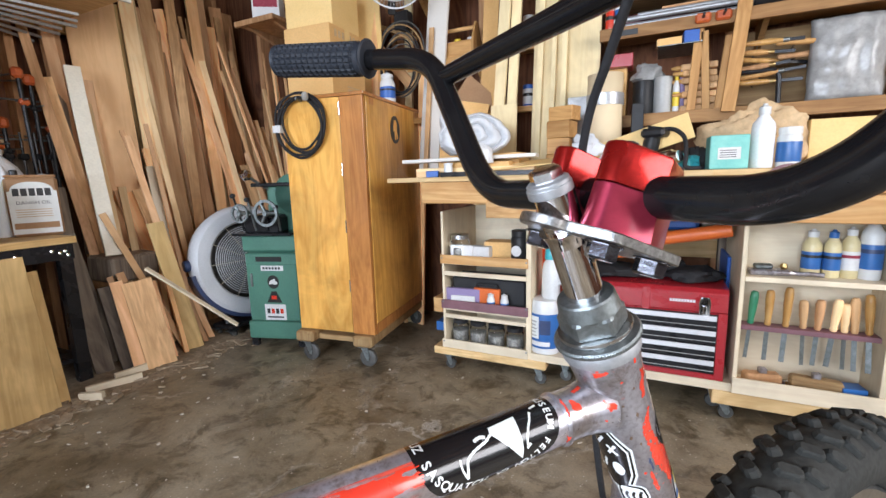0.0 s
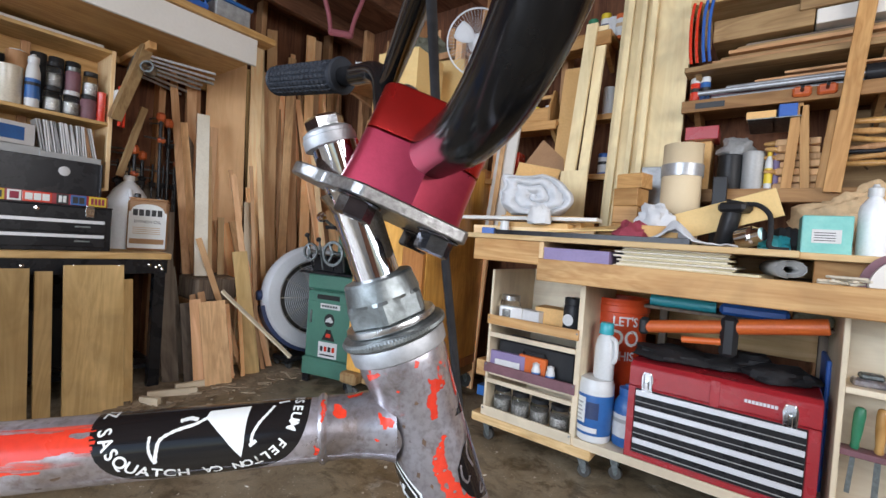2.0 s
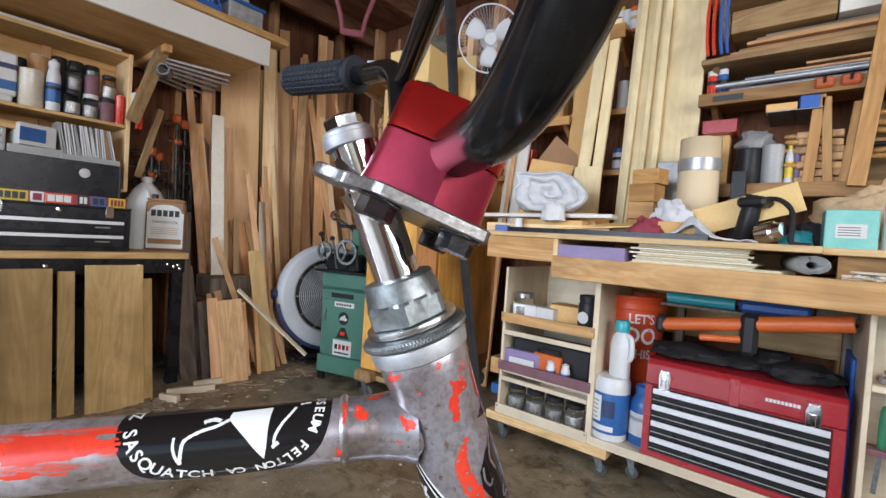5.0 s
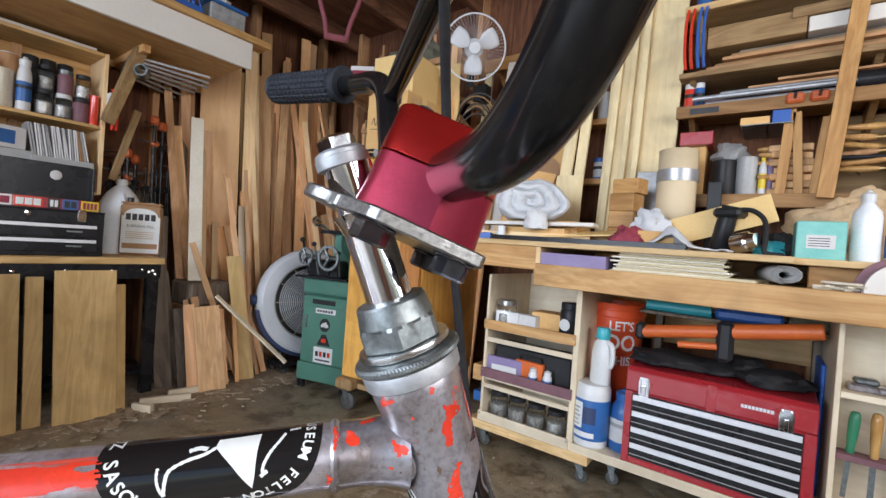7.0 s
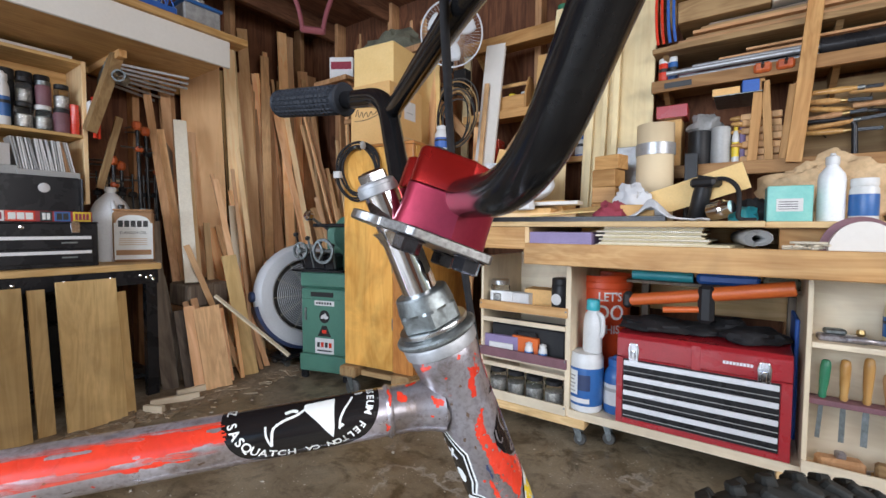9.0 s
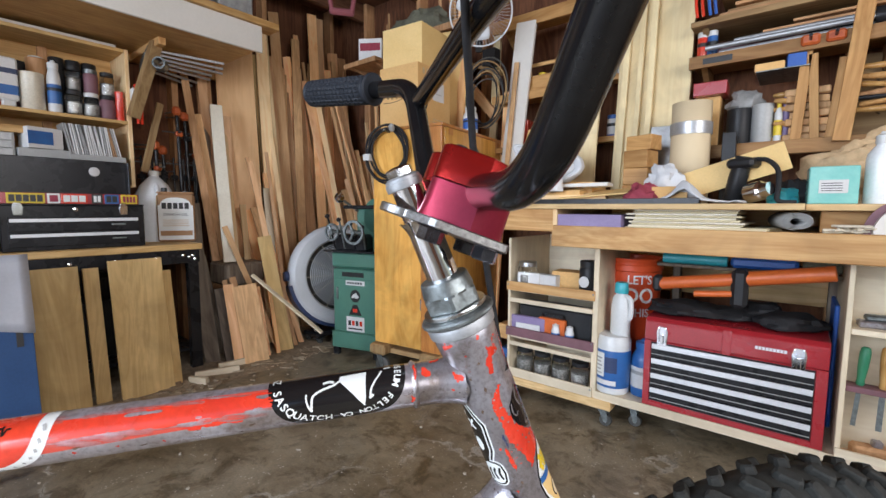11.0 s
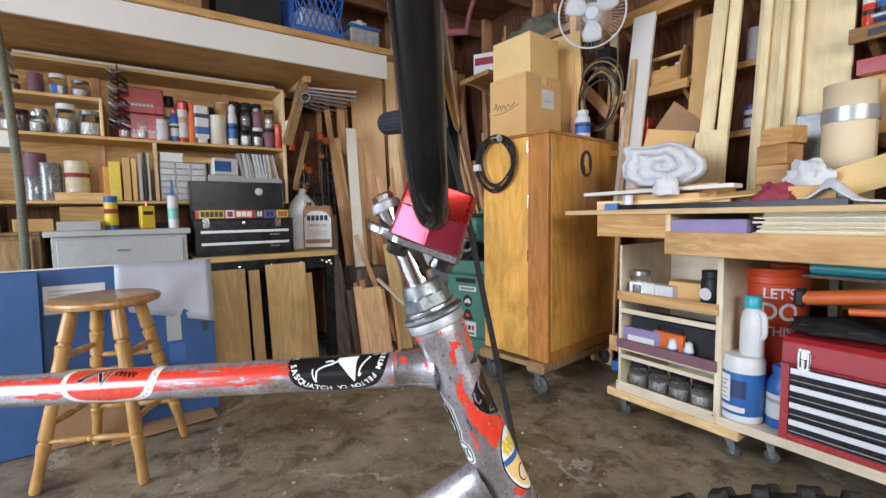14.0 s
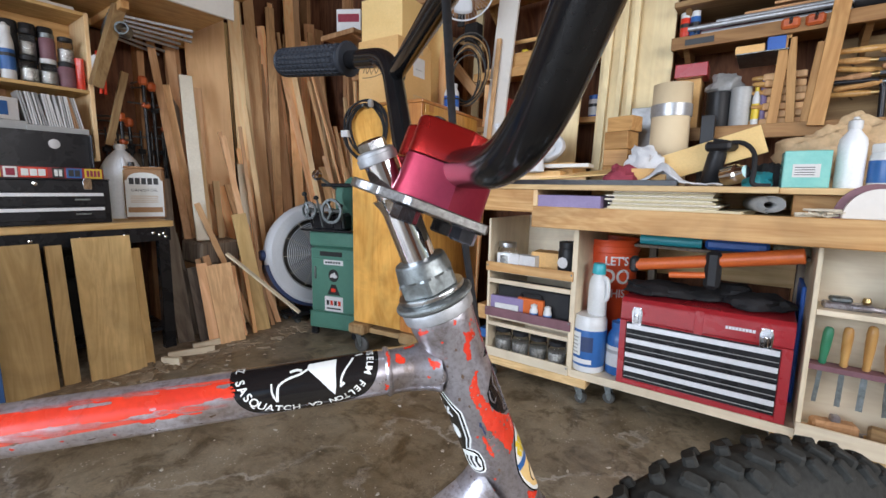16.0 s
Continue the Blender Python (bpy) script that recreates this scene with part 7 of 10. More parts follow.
part("tote_handle", rod((-0.11, 0, 0.165), (0.11, 0, 0.165), 0.011, 14), "fir_x", tray, "", True)
for k, (x, mt) in enumerate(((-0.06, "blue"), (-0.01, "yellow"), (0.04, "black_plastic"), (0.07, "paper"))):
    tin((-1.02 + x, 2.50, 1.618), 0.020, 0.09 + 0.01 * (k % 2), mt, "small can standing in the tool tote", None, "alloy", "cans in the tote", "can")
carton((-1.16, 2.52, 1.30), (0.10, 0.10, 0.16), "red_paint", "dark red box under the shelf", 5)
shelf_run(-1.32, -0.86, 1.275, 0.20, "amber_x", "low fir shelf behind the cardboard", 0.03)
carton((-0.95, 2.53, 1.296), (0.12, 0.10, 0.14), "black_plastic", "black box on the low shelf", -5)
for k, (x, mt, h) in enumerate(((-0.75, "green_plastic", 0.20), (-0.68, "yellow", 0.22), (-0.64, "paper", 0.18), (-0.60, "orange_plastic", 0.19))):
    tin((x, 2.56, 2.0415), 0.027, h * 0.7, mt, "spray can on the upper shelf", "paper" if k % 2 else None, "plastic_white", "spray cans", "spray_can")
shelf_run(-0.96, -0.30, 1.30, 0.10, "amber_x", "narrow block shelf between the boards", 0.03)
tin((-0.64, 2.585, 1.3215), 0.03, 0.12, "blue", "blue can on the narrow shelf", "paper")
shelf_run(-0.96, -0.30, 1.62, 0.10, "amber_x", "narrow block shelf between the boards", 0.03)
tin((-0.64, 2.585, 1.6415), 0.03, 0.16, "paper", "white spray can on the narrow shelf", None, "orange_plastic", "", "spray_can")

# lowest shelf: containers and wooden clamps
carton((-0.16, 2.47, 1.440), (0.13, 0.14, 0.058), "toolbox_red", "flat red metal box under the shelf", 2)
carton((-0.17, 2.51, 1.2115), (0.10, 0.14, 0.2275), "cardboard", "brown box on the long shelf", 0)
tin((-0.045, 2.44, 1.2115), 0.046, 0.155, "black_plastic", "black plastic canister on the shelf", None, "black_plastic", "", "canister")
tin((0.040, 2.44, 1.2115), 0.040, 0.165, "plastic_grey", "pale grey canister on the shelf", None, "plastic_white", "", "canister")
lump("plastic_bag", (-0.03, 2.49, 1.37), (0.065, 0.05, 0.085), "bag_clear", "crumpled clear plastic bag on the canisters", "plastic bag", 40)
bottle((0.095, 2.42, 1.2115), 0.014, 0.17, "plastic_white", "yellow", "glue tube with a yellow label on the shelf", "yellow", 0.5, "", "tube")
bottle((0.118, 2.44, 1.2115), 0.013, 0.21, "purple", "purple", "purple marker tube standing on the shelf", None, 0.6, "", "tube")
rnd = random.Random(33)
for k in range(7):
    cx, cz = 0.185 + rnd.uniform(-0.01, 0.01), 1.2125 + k * 0.0305
    c = thing("wooden_clamp", (cx, 2.44, cz), rnd.uniform(-22, 22), "old wooden hand screw clamp stacked on the shelf", "clamp", "wooden clamps")
    part("clamp_jaw", box((-0.075, -0.016, 0), (0.07, 0.016, 0.027), 0.004), "oak", c)
    part("clamp_tip", lathe([(0.010, 0), (0.011, 0.01), (0.008, 0.035), (0.004, 0.04)], 12, None, pose(-0.075, 0, 0.0135, 0, -90)), "stool_wood", c, "", True)
for k, (x, z1, h, w, tilt) in enumerate(((0.155, 1.2125, 0.37, 0.036, 3), (0.215, 1.2125, 0.33, 0.03, -4), (0.262, 1.2125, 0.30, 0.034, 5))):
    plank("clamp_bar", (w, 0.02, h), "amber", pose(x, 2.395, z1, 0, tilt, 0), "wooden clamp bar hanging on the shelf", "clamp bar", "clamp bars")
plank("prop_board", (0.052, 0.022, 0.86), "amber", Matrix.Translation((0.292, 2.335, 1.19)) @ pose(0, 0, 0, 0, 4.5, 0), "fir board propped against the shelves", "board")
b = thing("pipe_clamp", (0.225, 2.36, 1.567), 0, "orange cast clamp heads on the shelf edge", "clamp")
for k, x in enumerate((-0.045, 0.03)):
    part("clamp_casting", box((x - 0.03, -0.02, 0.0), (x + 0.03, 0.015, 0.04), 0.008), "clamp_orange", b)
    part("clamp_screw", rod((x, -0.02, 0.02), (x, -0.07, 0.02), 0.006, 10), "black_steel", b, "", True)
rnd = random.Random(71)
for k, (x, z1, ln, mt) in enumerate(((0.40, 1.475, 0.17, "stool_wood"), (0.375, 1.440, 0.13, "amber"), (0.42, 1.405, 0.16, "stool_wood"), (0.385, 1.375, 0.12, "redwood"), (0.41, 1.345, 0.14, "amber"), (0.38, 1.318, 0.15, "stool_wood"), (0.53, 1.46, 0.14, "amber"), (0.55, 1.41, 0.16, "redwood"))):
    hm = thing("hand_tool", (x, 2.44 + 0.012 * (k % 3), z1), rnd.uniform(-14, 14), "old hand tool with a wooden handle hanging on the wall", "hand tool", "hanging hand tools", "", 0.0, rnd.uniform(-7, 7))
    part("handle", lathe([(0.008, 0), (0.012, 0.01), (0.010, ln * 0.3), (0.013, ln * 0.7), (0.009, ln)], 12, None, pose(-ln / 2, 0, 0, 0, 90)), mt, hm, "", True)
    part("ferrule", lathe([(0.010, 0), (0.010, 0.018), (0.007, 0.022)], 12, None, pose(ln / 2 - 0.002, 0, 0, 0, 90)), "brass" if k % 2 else "zinc", hm, "", True)
    part("tool_blade", box((ln / 2 + 0.018, -0.003, -0.007), (ln / 2 + 0.07 + 0.02 * (k % 3), 0.003, 0.007), 0.001), "black_steel", hm)
    part("hook", rod((0, 0, 0), (0, 0.17, 0.0), 0.003, 6), "black_steel", hm)
solo("pegboard", box((0.32, 2.60, 1.24), (2.3, 2.622, 1.56), 0.001), "aged_x", Matrix(), "brown hardboard panel behind the hand tools", "panel")
solo("bent_pipe", sweep(filleted([(0.32, 2.44, 1.36), (0.48, 2.44, 1.36), (0.485, 2.44, 1.2125)], 0.04), 0.010, 12), "black_steel", Matrix(), "bent dark steel pipe on the shelf", "pipe", "", "", True)
b = bmesh.new()
g = []
for i in range(19):
    row = []
    for j in range(15):
        x, z = -0.125 + 0.25 * i / 18, 0.32 * j / 14
        row.append(b.verts.new((x + 0.008 * noise.noise((z * 14, 0, 3)), -0.045 * math.sin(math.pi * i / 18) ** 0.5 * math.sin(math.pi * (j + 1.5) / 17) ** 0.5 + 0.016 * noise.noise((x * 22, z * 22, 5.0)), z)))
    g.append(row)
for i in range(18):
    for j in range(14):
        b.faces.new((g[i][j], g[i + 1][j], g[i + 1][j + 1], g[i][j + 1]))
bag = solo("plastic_bag", b, "bag_clear", pose(0.70, 2.44, 1.2125), "flat crinkled clear plastic bag standing on the shelf", "plastic bag", "", "", True)
sol = bag.modifiers.new("thick", "SOLIDIFY")
sol.thickness = 0.02
for k in range(5):
    carton((0.95 + 0.22 * k, 2.46, 1.2115), (0.17, 0.15, 0.14 + 0.05 * (k % 3)), ("cardboard", "white_paint", "maroon")[k % 3], "carton on the long shelf", 4 * (k % 3), "box", "box", "cartons on the shelf")
# middle shelf: rods, cans, boxes
for k, (z1, y1, r) in enumerate(((1.640, 2.375, 0.011), (1.619, 2.40, 0.010), (1.665, 2.42, 0.010))):
    solo("steel_rod", rod((-0.18 + 0.05 * k, y1, z1 - 0.003), (1.4, y1 + 0.01, z1), r, 14), "cap_alloy", Matrix(), "long bright steel rod on the shelf", "rod", "steel rods", "", True)
solo("steel_pipe", rod((0.36, 2.40, 1.6415), (2.2, 2.41, 1.6415), 0.035, 24), "black_steel", Matrix(), "thick dark steel pipe lying on the shelf", "pipe", "", "", True)
# dark strips added to make the gap under the lumber shelf read black
for k in range(4):
    plank("stored_strip", (0.07, 0.010, 1.7), ("redwood", "grey_wood", "redwood", "aged")[k], pose(0.02 + 0.05 * k, 2.47 + 0.03 * (k % 2), 1.682 + 0.0105 * k, 0, 90, 0) @ pose(0, 0, 0, 0, 0, 90), "dark strip of wood added to darken the gap under the shelf", "board", "dark strips")
carton((-0.02, 2.54, 1.606), (0.30, 0.10, 0.08), "maroon", "long dark box on the shelf", 0)
# this black box is added too, as the dark of the same gap
carton((0.55, 2.55, 1.606), (0.76, 0.10, 0.0705), "black_plastic", "long black box added to darken the gap on the shelf", 0)
for k, x in enumerate((-0.205, -0.165)):
    tin((x, 2.45, 1.606), 0.020, 0.125, "plastic_white", "white spray can on the shelf", "label_blue" if k else "red_paint", "plastic_grey", "shelf spray cans", "spray_can")
part("name_bar", box((0.055, -0.0245, -0.020), (0.165, -0.0225, 0.005), 0.0005), "ink", bpy.data.objects["wall_shelf.003"], "dark stencilled mark")
for k, (x, w, h) in enumerate(((0.055, 0.10, 0.03), (0.14, 0.06, 0.05))):
    carton((x, 2.40, 1.502), (w, 0.06, h), ("cardboard", "blue")[k], "small box tucked under the shelf", 6 * k)
    solo("shelf_hook", box((x - 0.045, 2.37, 1.4985), (x + 0.045, 2.62, 1.5015)), "zinc", Matrix(), "thin steel ledge under the shelf", "ledge")
for k in range(6):
    plank("stored_board", (0.10, 0.014, 1.5), ("aged", "redwood", "aged", "redwood", "aged", "grey_wood")[k], pose(-0.17 + 0.03 * k, 2.44 + 0.015 * (k % 3), 1.7635 + 0.0145 * k, 0, 90, 0) @ pose(0, 0, 0, 0, 0, 90), "board lying on the lumber shelf", "board", "boards on the shelf")
solo("plywood_offcut", box((-0.14, 2.37, 1.852), (0.20, 2.60, 1.945), 0.003), "aged_x", Matrix(), "thick pine offcut on the lumber shelf", "offcut")
solo("white_offcut", box((0.205, 2.37, 1.852), (0.60, 2.60, 1.91), 0.003), "white_paint", Matrix(), "white painted offcut on the lumber shelf", "offcut")
solo("plywood_offcut", box((0.15, 2.36, 1.913), (0.60, 2.60, 1.955), 0.003), "aged_x", Matrix(), "fir offcut on the lumber shelf", "offcut")
rnd = random.Random(3)
for k in range(11):
    x = -0.18 + 0.11 * k
    tin((x, 2.50, 2.0715), rnd.uniform(0.026, 0.042), rnd.uniform(0.10, 0.2), rnd.choice(["plastic_white", "blue", "paper", "mint", "red_paint", "plastic_grey"]), "can of finish on the top shelf", rnd.choice([None, "paper", "label_blue"]), "alloy", "cans on the top shelf", "can")
for k, (x, mt) in enumerate(((-0.222, "red_paint"), (-0.198, "red_paint"), (-0.172, "blue"), (-0.150, "blue"))):
    pl2 = thing("pliers", (x, 2.372, 2.045), 0, "pliers with coloured handles hanging on the shelf", "pliers", "hanging pliers")
    part("pliers_handle", sweep(smooth_path([(0, 0, 0.0), (-0.008, -0.004, -0.08), (-0.004, -0.004, -0.20), (0.004, 0, -0.27)]), 0.0065, 8), mt, pl2, "", True)

# bracket that carries the cable coil, and a cardboard flap on the low shelf
wbk = thing("wall_bracket", (0, 0, 0), 0, "brown wooden bracket on the wall carrying a cable coil", "bracket")
for a0, a1 in (((-1.74, 2.435, 1.945), (-1.27, 2.435, 1.745)), ((-1.665, 2.425, 1.875), (-1.50, 2.425, 1.57))):
    d = Vector(a1) - Vector(a0)
    part("bracket_arm", box((-0.026, -0.012, 0), (0.026, 0.012, d.length), 0.002, None, Matrix.Translation(a0) @ d.to_track_quat("Z", "Y").to_matrix().to_4x4()), "aged", wbk)
part("bracket_block", box((-1.71, 2.448, 1.86), (-1.64, 2.61, 1.93), 0.002), "aged", wbk)
solo("cardboard_flap", prism([(-0.13, 0.0), (0.13, 0.0), (0.12, 0.10), (-0.01, 0.215), (-0.10, 0.09)], 0, 0.004, None, None, 0.0005), "brown_card", pose(-0.93, 2.425, 1.2965, 84, 0, 3), "torn brown cardboard flap leaning on the shelf", "cardboard")

# ---- cabinet on its dolly ----
CB_M = (-1.21, 1.79, 0)
cab = thing("wood_cabinet", CB_M, 7.5, "varnished birch cabinet with a brown corner post", "cabinet")
CW, CD, Z0, Z1 = 0.44, 0.70, 0.168, 1.352
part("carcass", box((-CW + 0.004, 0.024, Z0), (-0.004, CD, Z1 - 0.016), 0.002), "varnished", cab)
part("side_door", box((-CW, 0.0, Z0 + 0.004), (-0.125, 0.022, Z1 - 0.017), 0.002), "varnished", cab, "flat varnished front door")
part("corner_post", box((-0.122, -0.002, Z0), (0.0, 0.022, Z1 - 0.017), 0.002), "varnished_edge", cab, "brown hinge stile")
# the side panel's darker tone is partly shade put into the colour
part("right_door", box((-0.003, 0.026, Z0 + 0.055), (0.004, CD - 0.002, Z1 - 0.017), 0.0015), "varnished_shaded_side", cab, "flat varnished side panel")
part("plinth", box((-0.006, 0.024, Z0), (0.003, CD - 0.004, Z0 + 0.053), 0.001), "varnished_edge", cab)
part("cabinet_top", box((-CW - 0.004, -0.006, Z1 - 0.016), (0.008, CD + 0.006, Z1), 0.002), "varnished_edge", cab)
for z in (0.42, 0.72, 1.0, 1.28):
    part("hinge", rod((-0.1235, -0.004, z - 0.03), (-0.1235, -0.004, z + 0.03), 0.0035, 10), "chrome", cab, "small bright hinge", True)
for y in (0.06, 0.62):
    part("vent_slot", box((0.0038, y, 1.30), (0.0052, y + 0.045, 1.335), 0.0004), "varnished_edge", cab)
em = part("oval_emblem", prism(superoval(0, 0, 0.058, 0.072, 2.0, 36), 0, 0.003, None, Matrix.Translation((0.004, 0.345, 1.205)) @ Matrix(((0, 0, 1, 0), (1, 0, 0, 0), (0, 1, 0, 0), (0, 0, 0, 1)))), "ink", cab, "black oval plaque")
part("plaque_shape", prism([(-0.006, -0.045), (0.004, -0.045), (0.004, -0.012), (0.012, -0.04), (0.020, -0.038), (0.012, 0.0), (0.014, 0.022), (0.006, 0.040), (-0.008, 0.042), (-0.016, 0.020), (-0.018, -0.008), (-0.010, -0.005), (-0.008, -0.02)], 0, 0.001, None, Matrix.Translation((0.0071, 0.345, 1.205)) @ Matrix(((0, 0, 1, 0), (1.45, 0, 0, 0), (0, 1.2, 0, 0), (0, 0, 0, 1)))), "varnished", em)
dol = thing("furniture_dolly", CB_M, 7.5, "worn wooden furniture dolly on swivel casters", "dolly")
for x in (-0.40, -0.06):
    part("dolly_rail", box((x - 0.055, -0.04, 0.108), (x + 0.055, CD + 0.04, 0.1675), 0.012), "aged", dol, "worn grey brown wooden rail")
for y in (0.02, CD - 0.09):
    part("dolly_board", box((-0.352, y, 0.112), (-0.108, y + 0.08, 0.140), 0.003), "aged_x", dol)
for x, y in ((-0.40, 0.0), (-0.06, 0.0), (-0.40, CD - 0.03), (-0.06, CD - 0.03)):
    caster(dol, x, y, 0.110, 0.046)
# coiled cord on the front door
C7 = Matrix.Translation(CB_M) @ pose(0, 0, 0, 0, 0, 7.5)
coil = thing("power_cord", (0, 0, 0), 0, "black power cord coiled on the cabinet door", "cord")
coil.matrix_world = C7 @ Matrix.Translation((-0.325, -0.020, 1.213))
for k in range(5):
    r = 0.122 - 0.007 * k
    part("cord_loop", sweep([(0.008 * math.sin(2 * a + 1.7 * k) + 0.004 * (k - 2) + r * math.cos(a) * 1.16, -0.004 * math.cos(5 * a + k) - 0.009 * (k % 3), 0.006 * math.sin(k * 2.1) + r * 1.26 * math.sin(a)) for a in (2 * math.pi * i / 44 for i in range(44))], 0.0058, 8, None, True), "black_rubber", coil, "", True)
part("plug", lathe([(0.010, 0), (0.015, 0.006), (0.015, 0.03), (0.008, 0.042)], 14, None, pose(0.055, -0.030, 0.115, 60, 0, 30)), "plastic_grey", coil, "", True)
part("cord_tie", box((-0.150, -0.028, -0.030), (-0.105, 0.004, 0.006), 0.003), "paper", coil, "white tie")
part("cord_peg", rod((0, 0.018, 0.118), (0, -0.03, 0.122), 0.006, 10), "zinc", coil)
# things on the cabinet
sc = carton((-1.545, 1.965, Z1 + 0.0005), (0.27, 0.30, 0.335), "cardboard", "brown shipping carton with a white label", 4, "carton", "carton", "", 0.002, True)
part("shipping_label", box((0.1352, -0.02, 0.165), (0.1362, 0.085, 0.265), 0.0002), "paper", sc, "white shipping label")
part("label_bar", box((0.1363, 0.0, 0.20), (0.1366, 0.06, 0.205)), "plastic_grey", sc)
for k in range(6):
    part("print_bar", box((0.1351, -0.11 + 0.032 * k, 0.285), (0.1356, -0.092 + 0.032 * k, 0.318)), "kraft", sc)
part("print_bar", box((0.1351, -0.02, 0.060), (0.1356, 0.10, 0.066)), "kraft", sc)
part("print_bar", box((0.1351, -0.02, 0.030), (0.1356, 0.10, 0.052)), "kraft", sc)
# a looping script stroke in black on the other face
for pts in ([(-0.10, 0.175), (-0.085, 0.21), (-0.075, 0.17), (-0.055, 0.195), (-0.045, 0.165), (-0.025, 0.19), (-0.01, 0.165), (0.01, 0.19), (0.025, 0.17), (0.06, 0.195)], [(-0.105, 0.15), (-0.02, 0.15), (0.085, 0.175)]):
    b = bmesh.new()
    sweep(smooth_path([(x, -0.1502, z) for x, z in pts], 6), 0.0024, 4, b)
    part("script_stroke", b, "brown_dirt", sc)
solo("fibreboard_panel", box((-0.25, 0.0, 0.0), (0.25, 0.014, 0.63), 0.002), "manila", Matrix.Translation((-1.64, 2.22, Z1 + 0.0005)) @ pose(0, 0, 0, 3, 0, 14), "pale fibreboard panel standing on the cabinet", "panel")
carton((-1.565, 1.985, Z1 + 0.3400), (0.27, 0.25, 0.22), "manila", "plain pale cardboard box on the carton", 6, "carton", "carton", "", 0.002)
bottle((-1.315, 2.18, Z1 + 0.0005), 0.042, 0.16, "plastic_white", "plastic_white", "white bottle with a blue band on the cabinet", "blue", 0.7)
# hose coil on the wall and the fan
coil2 = thing("cable_coil", (-1.285, 2.285, 1.60), 0, "coil of black cable hanging on the wall", "cable coil")
for k in range(7):
    r = 0.20 - 0.012 * k
    part("cable_loop", sweep([(r * 0.74 * math.cos(a) + 0.01 * math.sin(2 * a + k), -0.012 * (k % 3), r * math.sin(a) - 0.008 * k) for a in (2 * math.pi * i / 44 for i in range(44))], 0.0042, 8, None, True), ("caster_grey", "aged", "black_rubber")[k % 3], coil2, "", True)
plank("brace_board", (0.06, 0.03, 0.60), "fir", pose(-1.74, 2.50, 1.93, 0, 137, 0), "slanting fir brace on the wall", "brace")
solo("socket_box", box((-1.39, 2.40, 1.80), (-1.30, 2.47, 1.90), 0.004), "black_plastic", Matrix(), "black socket box on the wall", "socket box")
fan = thing("clip_fan", (-1.19, 2.09, 1.965), 0, "white clip fan with a wire guard", "fan")
fan.matrix_world = look((-1.19, 2.09, 1.965), (0.35, 0.1, 1.0))
FR = 0.165
b = bmesh.new()
for k in range(56):
    a = 2 * math.pi * k / 56
    sweep([(0.03 * math.cos(a), 0.03 * math.sin(a), -0.045), (FR * 0.7 * math.cos(a), FR * 0.7 * math.sin(a), -0.035), (FR * math.cos(a), FR * math.sin(a), 0.0), (FR * 0.7 * math.cos(a), FR * 0.7 * math.sin(a), 0.04), (0.05 * math.cos(a), 0.05 * math.sin(a), 0.055)], 0.0005, 4, b)
part("wire_guard", b, "fan_white", fan)
part("guard_ring", sweep([(FR * math.cos(a), FR * math.sin(a), 0) for a in (2 * math.pi * i / 48 for i in range(48))], 0.0045, 8, None, True), "fan_white", fan, "", True)
part("hub_cap", lathe([(0.032, -0.044), (0.030, -0.050), (0.0, -0.052)], 24), "fan_white", fan, "", True)
part("motor", lathe([(0.05, 0.045), (0.052, 0.06), (0.045, 0.13), (0.03, 0.14)], 24), "fan_white", fan, "", True)
for k in range(3):
    a0 = 2 * math.pi * k / 3 + 0.5
    b = bmesh.new()
    rows = []
    for i in range(7):
        r = 0.02 + 0.115 * i / 6
        w = 0.35 + 0.45 * math.sin(math.pi * (0.25 + 0.65 * i / 6))
        rows.append([b.verts.new((r * math.cos(a0 + w * (j / 6 - 0.5) * 1.4), r * math.sin(a0 + w * (j / 6 - 0.5) * 1.4), 0.018 * (j / 6 - 0.5))) for j in range(7)])
    for p, q in zip(rows, rows[1:]):
        for j in range(6):
            b.faces.new((p[j], p[j + 1], q[j + 1], q[j]))
    o = part("fan_blade", b, "fan_white", fan, "", True)
    s = o.modifiers.new("thick", "SOLIDIFY")
    s.thickness = 0.003
part("fan_clip", box((-0.02, -0.20, 0.09), (0.02, -0.05, 0.12), 0.006), "black_plastic", fan)
plank("fan_post", (0.045, 0.045, 0.75), "fir", pose(-1.44, 2.27, Z1 + 0.002), "square fir post behind the fan", "post")
plank("upper_crate_board", (0.14, 0.02, 0.52), "fir", pose(-1.50, 2.33, Z1 + 0.002, -2, -3, 0), "short fir board standing on the cabinet", "board")

# ---- green saw, blower fan ----
saw = thing("band_saw", (-1.905, 1.805, 0), 16, "green metalworking band saw on a sheet steel base", "band saw")
part("saw_base", box((-0.165, -0.01, 0.045), (0.165, 0.27, 0.14), 0.006), "saw_green", saw)
part("saw_cabinet", box((-0.155, 0.0, 0.14), (0.155, 0.26, 0.505), 0.006), "saw_green", saw)
part("saw_vent", box((-0.09, -0.003, 0.462), (0.06, 0.001, 0.488), 0.001), "ink", saw)
part("saw_door", box((-0.145, -0.006, 0.15), (0.145, -0.0005, 0.45), 0.002), "saw_green", saw)
part("door_handle", box((-0.125, -0.016, 0.33), (-0.112, -0.006, 0.40), 0.003), "zinc", saw)
part("sticker", box((-0.06, -0.0072, 0.415), (0.07, -0.0063, 0.442)), "paper", saw, "white name plate")
for k in range(6):
    part("name_bar", box((-0.05 + 0.018 * k, -0.0078, 0.422), (-0.038 + 0.018 * k, -0.0073, 0.435)), "ink", saw)
